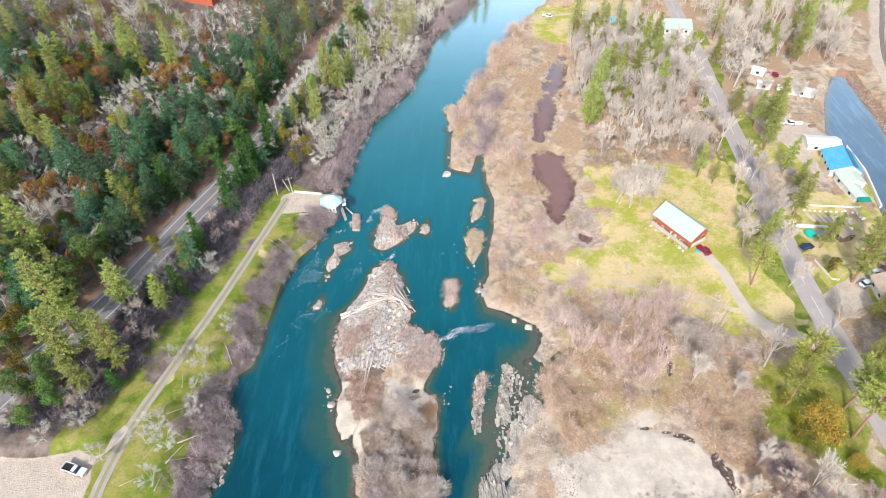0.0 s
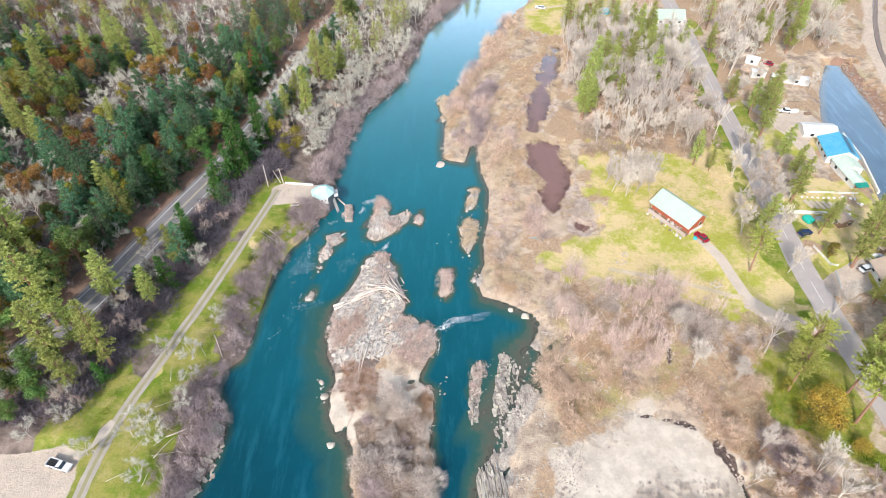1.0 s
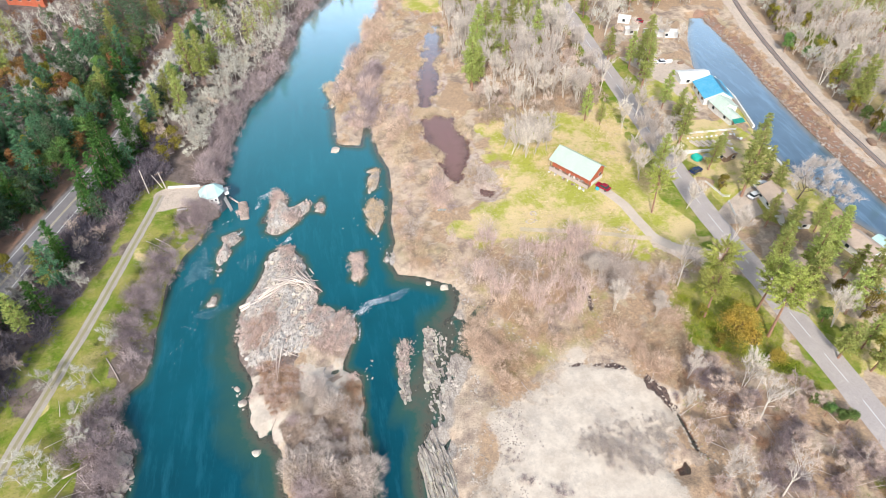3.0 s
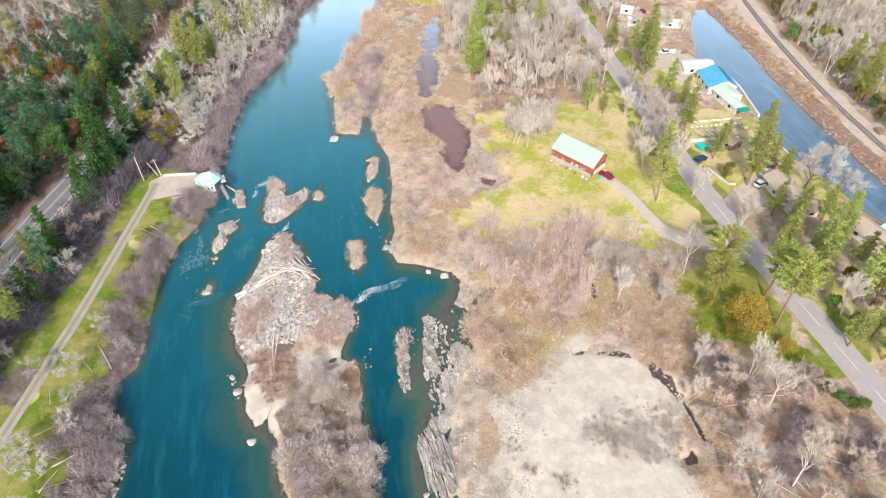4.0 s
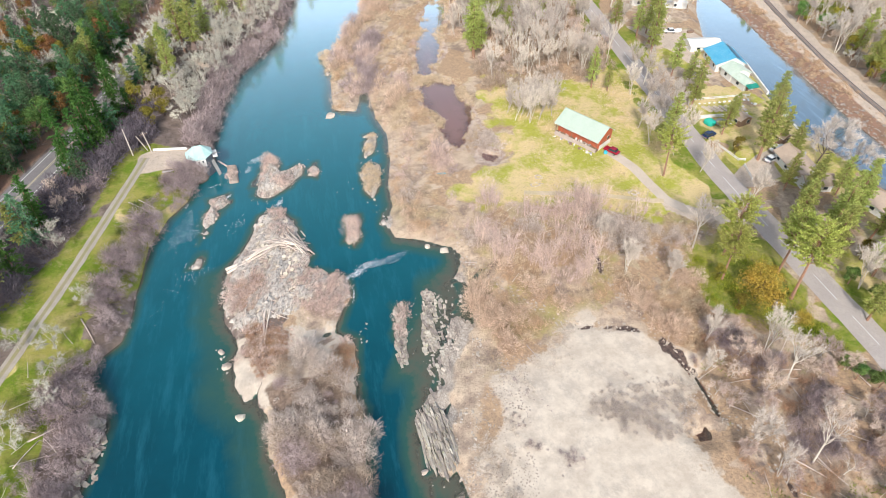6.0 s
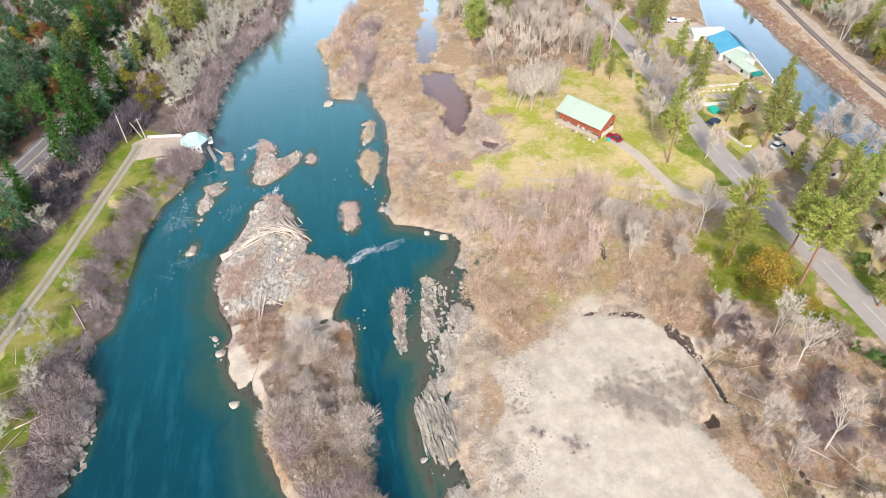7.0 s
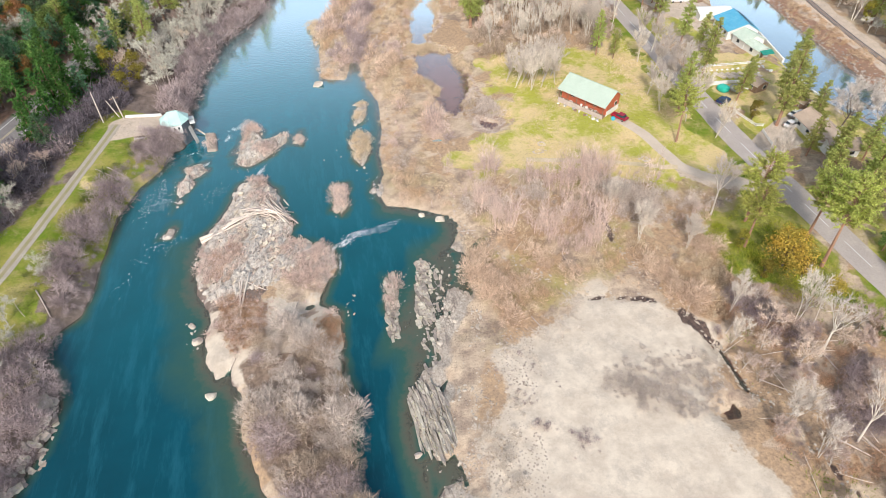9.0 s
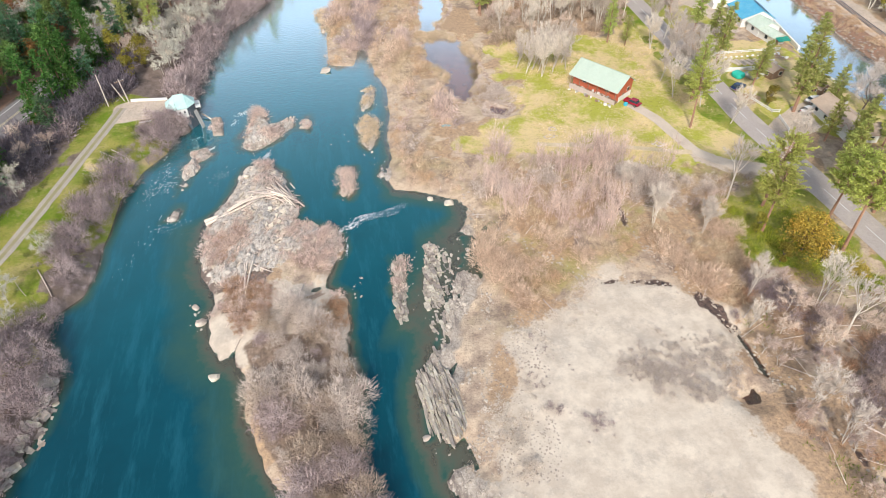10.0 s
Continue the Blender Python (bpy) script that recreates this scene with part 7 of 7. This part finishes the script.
log(-33.4, 145.2, -27.0, 139.0, 0.22, 2.0, "bleached trunk spanning from the bank to the pier", "fallen trunks")
wall_rail = tagged(new("low_wall", shape(slab([(-49.6, 148.3, 5.1), (-49.6, 147.9, 5.1), (-40.8, 146.9, 5.1), (-40.8, 147.3, 5.1)], 1.0), "low_wall", M["paint_white"], 0.03)), "low white wall along the gravel turnaround", "wall")
x, y = scatter([(-43, 139.5), (-38, 140.5), (-35.5, 139), (-36.5, 136), (-41, 133), (-44.5, 135)], 1.3, 72, clear=False, water_ok=True)
x, y = x[terrain(x, y) > -0.2], y[terrain(x, y) > -0.2]
thicket("gauge_thicket", "grey-pink leafless willows below the river house", "thicket", FINE_WILLOW, x, y, 1.3, M["brush_edge"], 72)
board = tagged(new("board", shape(block(-1.3, -0.25, 0, 1.3, 0.25, 0.15), "board", M["paint_white"], 0.02)), "white board lying beside the turnaround", "board")
board.matrix_basis = pose(-44.9, 138, ground_at(-44.9, 138), 0, 0, 5)


def pole(x, y, h, arm, label, lean=0.0):
    root = tagged(new("utility_pole"), label, "utility pole", "utility poles")
    root.matrix_basis = pose(x, y, ground_at(x, y), 0, lean, 20)
    s = Soup()
    s.tube((0, 0, -0.8), (0, 0, h), 0.16, 0.11, 8)
    part("pole", s.mesh("pole", M["bark_pale"], True), root)
    if arm:
        part("crossarm", shape(block(-1.1, -0.06, h - 0.7, 1.1, 0.06, h - 0.56), "crossarm", M["wood_brown"]), root)
        for k in (-0.95, -0.4, 0.4, 0.95):
            part("insulator", shape(block(k - 0.05, -0.05, h - 0.56, k + 0.05, 0.05, h - 0.38), "insulator", M["paint_white"]), root)
    return root


pole(-54.6, 146.7, 8.2, False, "slim pale utility pole beside the lane")
pole(-49.9, 147.4, 6.5, True, "short utility pole with a crossarm and boxes", -4)
pole(-51.2, 148.6, 5.2, False, "leaning grey pole beside the lane", -16)
pole(112.5, 98.5, 9, True, "brown utility pole beside the tan house")

# houses along the canal
gable_house("blue_house", "house with a bright blue metal roof beside the canal", "house", 129.2, 165.4, -9, 10.8, 9.4, 2.7, 4.9, M["paint_white"], M["roof_blue"], 0.5, 3, 0.6)
for k in range(4):
    ob = new("solar_panel", shape(slab([(0, 0, 0), (1.9, 0, -1.02), (1.9, 2.4, -1.02), (0, 2.4, 0)], 0.06), "solar_panel", M["roof_navy"]))
    ob.matrix_basis = pose(129.2, 165.4, ground_at(129.2, 165.4), 0, 0, -9) @ Matrix.Translation((1.4, -5.0 + 2.5 * k, 4.8))
    tagged(ob, "dark blue roof panel on the blue house", "roof panel", "roof panels")
gable_house("white_wing", "low wing with a pale mossy white roof", "house", 128.2, 156.6, 2, 5.6, 6.8, 2.5, 3.9, M["paint_white"], M["roof_mossy"], 0.4, 1)
gable_house("white_annex", "narrow low annex with a stained white roof", "house", 127.3, 150.6, 5, 6.4, 3.8, 2.3, 3.1, M["paint_white"], M["roof_mossy"], 0.4, 1)
tagged(new("awning", shape(slab([(-2.0, -0.9, 2.1), (2.0, -0.9, 2.1), (2.0, 0.9, 2.6), (-2.0, 0.9, 2.6)], 0.08), "awning", M["paint_green"])), "dark teal awning at the annex's end", "awning").matrix_basis = pose(127.5, 146.0, ground_at(127.5, 146.0), 0, 0, 5)
gable_house("white_shed", "white metal shed beside the canal", "shed", 128.6, 178.2, 84, 11.0, 6.4, 1.9, 2.9, M["paint_white"], M["paint_white"], 0.3, 2)
gable_house("tan_house", "low house with a tan shingle roof and white trim", "house", 117.2, 107.6, -4, 11.2, 6.4, 2.7, 4.4, M["paint_white"], M["roof_tan"], 0.6, 3, chimney=True)
gable_house("tan_wing", "tan-roofed wing of a low house", "house", 117.0, 100.2, 82, 7.0, 4.6, 2.5, 3.9, M["paint_white"], M["roof_tan"], 0.5, 2)
gable_house("roadside_store", "long low white building with a rust-red roof edge", "building", -121, 288, 60, 16, 8, 3.2, 4.6, M["paint_white"], M["roof_tan"], 0.8, 4)
gable_house("cream_house", "small house with a cream roof beside the canal", "house", 127.6, 87.2, 12, 7.6, 6.2, 2.6, 4.2, M["paint_white"], M["roof_tan"], 0.5, 2)
gable_house("garden_shed", "small tan-roofed garden shed", "shed", 126, 80.4, 10, 3.6, 4.6, 2.2, 3.0, M["paint_white"], M["roof_tan"], 0.3, 1)
gable_house("teal_shed", "shed with a teal metal roof beside the canal", "shed", 133.2, 86.6, 12, 4.6, 3.6, 2.4, 3.2, M["paint_white"], M["roof_teal"], 0.3, 1)
gable_house("store_shed", "tan shed among parked cars", "shed", 121, 120.6, 20, 3.4, 3.0, 2.2, 3.0, M["wood_brown"], M["roof_tan"], 0.3, 1)
gable_house("tool_shed", "small tan shed behind a white wall", "shed", 115.4, 131.6, 15, 3.6, 4.2, 2.2, 3.0, M["wood_brown"], M["roof_tan"], 0.3, 1)
gable_house("farmhouse", "pale-roofed farmhouse among bare trees", "house", 100.6, 268.6, 88, 12.6, 8.6, 3.2, 5.6, M["paint_white"], M["roof_pale"], 0.5, 3)
gable_house("carport", "long low white carport roof", "carport", 95.4, 259.4, 86, 15, 3.0, 2.2, 2.6, M["paint_white"], M["paint_white"], 0.3, 1)
gable_house("lodge", "red-brown lodge with a pale roof on the hill", "house", -117, 281, 78, 15, 9, 4.6, 7.2, M["paint_red"], M["roof_pale"], 0.7, 4)
for x, y, L, turn in ((122.6, 218, 5.2, 80), (135.4, 212.6, 9, 74), (128.2, 213.8, 3.6, 70), (124.6, 229, 5, 60)):
    gable_house("mobile_home", "white mobile home parked in a clearing", "mobile home", x, y, turn, L, 3.2, 2.4, 2.8, M["paint_white"], M["paint_white"], 0.15, 1, group="mobile homes")
tagged(new("canal_wall", shape(slab([(139.4, 180, 2.3), (139, 179.8, 2.3), (138.7, 166, 2.3), (134.9, 147.4, 2.3), (135.4, 147.2, 2.3), (139.2, 165.8, 2.3)], 1.9), "canal_wall", M["paint_white"])), "white concrete wall along the canal edge", "wall")
tagged(new("garden_wall", shape(slab([(103.6, 136.4, 4.0), (103.6, 135.9, 4.0), (119.6, 134.6, 4.0), (119.6, 135.1, 4.0)], 1.4), "garden_wall", M["paint_white"])), "long white garden wall", "wall")
for k, (ax, ay, bx, by) in enumerate(((103.2, 121.7, 104.8, 114.6), (104.8, 114.6, 106.6, 114.2), (105, 112, 103.6, 106), (106.9, 145.6, 126.4, 144.6))):
    d = Vector((bx - ax, by - ay, 0))
    fence = tagged(new("fence"), "low white board fence beside the country road", "fence", "white fences")
    fence.location = (ax, ay, min(ground_at(ax, ay), ground_at(bx, by)))
    side = Vector((-d.y, d.x, 0)).normalized() * 0.04
    for zz in (0.45, 0.85):
        part("rail", shape(slab([tuple(-side + Vector((0, 0, zz))), tuple(side + Vector((0, 0, zz))), tuple(d + side + Vector((0, 0, zz))), tuple(d - side + Vector((0, 0, zz)))], 0.2), "rail", M["paint_white"]), fence)
    for i in range(int(d.length / 2) + 2):
        q = d * min(1, i * 2 / d.length)
        part("post", shape(block(q.x - 0.07, q.y - 0.07, -0.4, q.x + 0.07, q.y + 0.07, 1.0), "post", M["paint_white"]), fence)

# kitchen garden: raised beds and marker stones
for k in range(7):
    bed = new("garden_bed", shape(block(-0.55, -1.9, -0.2, 0.55, 1.9, 0.3), "garden_bed", M["gravel"], 0.05))
    bed.matrix_basis = pose(109.5 + 1.75 * k, 139.9 - 0.2 * k, ground_at(109.5 + 1.75 * k, 139.9), 0, 0, 18)
    tagged(bed, "pale raised garden bed in rows", "garden bed", "garden beds")
rng = random.Random(41)
for k in range(22):
    x, y = (109 + 1.6 * k, 143.4 - 0.1 * k) if k < 8 else (121 + rng.uniform(0, 5.5), 138.5 + rng.uniform(0, 5.5))
    s = rng.uniform(0.3, 0.5)
    ob = new("white_stone", ROCKS[k % len(ROCKS)].copy())
    ob.data.materials[0] = M["paint_white"]
    ob.matrix_basis = pose(x, y, ground_at(x, y) + 0.1, 0, 0, rng.uniform(0, 360)) @ Matrix.Diagonal((s, s, s, 1))
    tagged(ob, "white-painted marker stone in the garden", "stone", "garden stones")
for x, y, w, d, h, key, name, label in ((106.2, 132.6, 2.6, 3.2, 1.6, "tarp_green", "tarp", "green tarpaulin over a heap"), (109.8, 131.8, 3.2, 4.0, 1.3, "concrete", "boat_cover", "grey cover over a parked boat"), (112.6, 132.4, 1.8, 2.0, 1.0, "paint_white", "storage_box", "white storage box behind the garden wall"),
                                        (74.4, 280.4, 5.4, 4.6, 2.2, "tarp_blue", "tarp", "blue tarpaulin shelter among bare trees"), (126.4, 191.6, 4.0, 1.6, 1.1, "paint_white", "boat", "white boat on the canal landing"), (130.4, 189.8, 3.4, 1.5, 0.8, "wood_brown", "boat", "brown boat on the canal landing"),
                                        (133, 135.4, 2.6, 1.8, 0.7, "paint_white", "dock", "white dock box at the canal"), (130.8, 126, 1.0, 5.0, 0.7, "paint_white", "boat", "slim white boat on the canal bank"), (25.7, 127.2, 0.75, 2.2, 0.4, "tarp_blue", "canoe", "turquoise canoe lying in the grass"), (71.2, 125.2, 0.8, 0.8, 0.9, "tarp_blue", "barrel", "blue plastic barrel beside the barn"),
                                        (163, 128.2, 2.0, 3.6, 1.2, "wood_brown", "brush_pile", "dark brown brush pile beside the railway"), (11, 131.8, 2.8, 0.5, 0.35, "driftwood", "plank", "grey plank at the river bank")):
    bm = bmesh.new()
    bmesh.ops.create_uvsphere(bm, u_segments=14, v_segments=8, radius=1)
    for v in bm.verts:
        e = 0.55 if name in ("tarp", "boat_cover", "brush_pile") else 0.35
        v.co = Vector([math.copysign(abs(c) ** e, c) for c in v.co])
        v.co = Vector((v.co.x * w / 2, v.co.y * d / 2 * (1 if name not in ("boat", "canoe") else 1), (v.co.z + 1) * h / 2))
        if name in ("boat", "canoe"):
            v.co.x *= 1 - 0.75 * abs(v.co.y / d * 2) ** 2
        v.co += noise.noise_vector(v.co * 1.2 + Vector((x, y, 0))) * 0.08
    ob = new(name, shape(bm, name, M[key]))
    ob.matrix_basis = pose(x, y, ground_at(x, y) - 0.05, 0, 0, rng.uniform(-25, 25) if name != "canoe" else 80)
    tagged(ob, label, name.replace("_", " "))
trellis = tagged(new("trellis_fence"), "dark green lattice fence along a garden", "fence")
trellis.matrix_basis = pose(122.1, 70.4, ground_at(122, 75), 0, 0, 0)
for k in range(10):
    part("post", shape(block(-0.06, k - 0.06, -0.3, 0.06, k + 0.06, 1.9), "post", M["paint_green"]), trellis)
    part("crosspiece", shape(block(-0.8, k - 0.04, 1.86, 0.8, k + 0.04, 1.98), "crosspiece", M["paint_green"]), trellis)
for zz in (0.5, 1.4):
    part("rail", shape(block(-0.03, 0, zz, 0.03, 9, zz + 0.1), "rail", M["paint_green"]), trellis)


# ---------------------------------------------------------------- vehicles
def vehicle(name, label, x, y, turn, paint, length=4.6, pickup=False):
    root = tagged(new(name), label, "pickup truck" if pickup else "car", "parked vehicles")
    root.matrix_basis = pose(x, y, ground_at(x, y) + 0.03, 0, 0, turn)
    q, w = length / 2, 0.92
    bm = block(-w, -q, 0.35, w, q, 0.95)
    part("body", shape(bm, "body", paint, 0.12), root)
    c0, c1 = (-0.35, 1.25) if pickup else (-q * 0.72, q * 0.38)
    bm = bmesh.new()
    top = [(-w * 0.78, c0 + 0.35, 1.5), (w * 0.78, c0 + 0.35, 1.5), (w * 0.78, c1 - 0.55, 1.5), (-w * 0.78, c1 - 0.55, 1.5)]
    low = [(-w * 0.94, c0, 0.93), (w * 0.94, c0, 0.93), (w * 0.94, c1, 0.93), (-w * 0.94, c1, 0.93)]
    tv, lv = [bm.verts.new(p) for p in top], [bm.verts.new(p) for p in low]
    bm.faces.new(tv)
    bm.faces.new(lv[::-1])
    for i in range(4):
        bm.faces.new((lv[i], lv[(i + 1) % 4], tv[(i + 1) % 4], tv[i]))
    part("cabin", shape(bm, "cabin", M["glass_dark"], 0.05), root, "dark tinted windows")
    part("roof", shape(slab([(-w * 0.8, c0 + 0.3, 1.55), (w * 0.8, c0 + 0.3, 1.55), (w * 0.8, c1 - 0.5, 1.55), (-w * 0.8, c1 - 0.5, 1.55)], 0.08), "roof", paint, 0.03), root)
    if pickup:
        part("bed", shape(block(-w * 0.82, -q + 0.12, 0.9, w * 0.82, -0.5, 0.965), "bed", M["rubber"]), root, "black bed liner")
        for sx in (-1, 1):
            part("bed_side", shape(block(min(sx * w, sx * w * 0.84), -q + 0.05, 0.9, max(sx * w, sx * w * 0.84), -0.4, 1.2), "bed_side", paint), root)
        part("tailgate", shape(block(-w, -q + 0.0, 0.9, w, -q + 0.1, 1.2), "tailgate", paint), root)
    for sy in (-1, 1):
        part("bumper", shape(block(-w * 0.98, sy * q - 0.08, 0.4, w * 0.98, sy * q + 0.08, 0.6), "bumper", M["steel"], 0.03), root)
        for sx in (-1, 1):
            bm = bmesh.new()
            bmesh.ops.create_cone(bm, cap_ends=True, segments=14, radius1=0.34, radius2=0.34, depth=0.24, matrix=Matrix.Translation((sx * w * 0.93, sy * length * 0.3, 0.34)) @ Matrix.Rotation(math.pi / 2, 4, "Y"))
            wheel = part("wheel", shape(bm, "wheel", M["rubber"]), root)
            bm = bmesh.new()
            bmesh.ops.create_cone(bm, cap_ends=True, segments=10, radius1=0.2, radius2=0.2, depth=0.26, matrix=Matrix.Translation((sx * w * 0.94, sy * length * 0.3, 0.34)) @ Matrix.Rotation(math.pi / 2, 4, "Y"))
            part("rim", shape(bm, "rim", M["steel"]), wheel)
            part("headlight" if sy > 0 else "tail_light", shape(block(sx * w * 0.75 - 0.15, sy * q - 0.03, 0.66, sx * w * 0.75 + 0.15, sy * q + 0.03, 0.82), "lamp", M["paint_white"] if sy > 0 else M["car_red"]), root)
    return root


vehicle("pickup_truck", "white pickup truck with a black bed on a gravel lot", -77.6, 56.1, -105, M["car_white"], 5.2, True)
vehicle("car", "dark red car parked beside the barn", 73, 125.4, 35, M["car_red"], 4.4)
vehicle("car", "white car parked outside the tan house", 113.2, 112.6, -70, M["car_white"], 4.4)
vehicle("car", "white car parked beside a tan shed", 117.6, 116.8, -75, M["car_white"], 4.8)
vehicle("car", "dark blue car parked beside the road", 102.8, 126.8, -70, M["car_navy"], 4.2)
for x, y, key, turn in ((-101.5, 286, "car_white", 20), (-104.6, 284.6, "car_navy", 15), (-98.6, 286.8, "car_white", 25), (123, 191.6, "car_white", 80), (130, 227, "car_red", 60)):
    vehicle("car", "parked car seen far off among the trees", x, y, turn, M[key], 4.5)

vehicle("van", "white van parked on the north meadow track", 45.4, 287.5, 70, M["car_white"], 5.0)

# rings of stones in the meadow
rng = random.Random(61)
for cx, cy, rx, ry, count in ((72.1, 108.1, 1.5, 1.1, 16), (50.5, 120.1, 1.0, 0.9, 11), (48.8, 117.0, 1.7, 0.9, 14)):
    ring = tagged(new("stone_ring"), "ring of pale stones round an old fire in the meadow", "stone ring", "meadow stone rings")
    ring.matrix_basis = pose(cx, cy, ground_at(cx, cy))
    for k in range(count):
        t, q = 2 * math.pi * k / count, rng.uniform(0.55, 1.05)
        px, py, r = math.cos(t) * rx * q, math.sin(t) * ry * q, rng.uniform(0.18, 0.38)
        ob = new("stone", ROCKS[rng.randrange(len(ROCKS))])
        ob.parent = ring
        ob.matrix_basis = pose(px, py, ground_at(cx + px, cy + py) - ground_at(cx, cy) + 0.05, 0, 0, rng.uniform(0, 360)) @ Matrix.Diagonal((r, r * rng.uniform(0.8, 1.3), r, 1))

# ---------------------------------------------------------------- railway on the east bank
track = tagged(ribbon("rail_track", RAIL, 0, 1.05, 4.14, M["ballast"], thick=0.2), "dark ballasted railway line on a dirt embankment", "railway", kind="structure")
for off in (-0.72, 0.72):
    ribbon("rail", RAIL, off, 0.05, 4.3, M["steel"], track, thick=0.16)
rng = random.Random(51)
rim = resample(CANAL[1:11], 0.55)
rows = []
for px, py in rim:
    if 60 < py < 232:
        for _ in range(2):
            rows.append((px + abs(rng.gauss(0, 1.4)) - 0.2, py + rng.uniform(-0.5, 0.5), rng.uniform(0.2, 0.6), rng.uniform(1, 1.8), rng.uniform(0, 180)))
rock_field("canal_riprap", "brown riprap stones along the canal bank", rows, 5)
x, y = np.array([q[0] + rng.uniform(1, 7) for q in rim for _ in (0, 1)]), np.array([q[1] + rng.uniform(-1, 1) for q in rim for _ in (0, 1)])
ok = (y > 60) & (y < 235) & (fbm(x, y, 6, 2) > 0.42)
thicket("canal_bank_brush", "tawny low brush on the canal bank", "brush", MOUND, x[ok], y[ok], 0.8, M["brush_tawny"], 71)


# ---------------------------------------------------------------- fallen branches on the bar, in the east woods and on the bank
for outline, pitch, seed, low, high, where_ in ((EAST_WOODS, 5.6, 91, 2.5, 6.5, "bleached fallen branch under small bare trees"), (THICKET, 9.5, 92, 1.5, 4.0, "bleached branch lying on the river bar"),
                                                ([(-66, 52), (-64, 90), (-54, 90), (-52, 52)], 5.5, 93, 2.0, 5.5, "pale fallen branch on the river bank")):
    x, y = scatter(outline, pitch, seed, keep=0.8)
    for px, py in zip(x, y):
        turn, half = rng.uniform(0, 3.14), rng.uniform(low, high) / 2
        log(px - half * math.cos(turn), py - half * math.sin(turn), px + half * math.cos(turn), py + half * math.sin(turn), rng.uniform(0.04, 0.085), rng.uniform(0.3, 1.3), where_, "fallen branches")
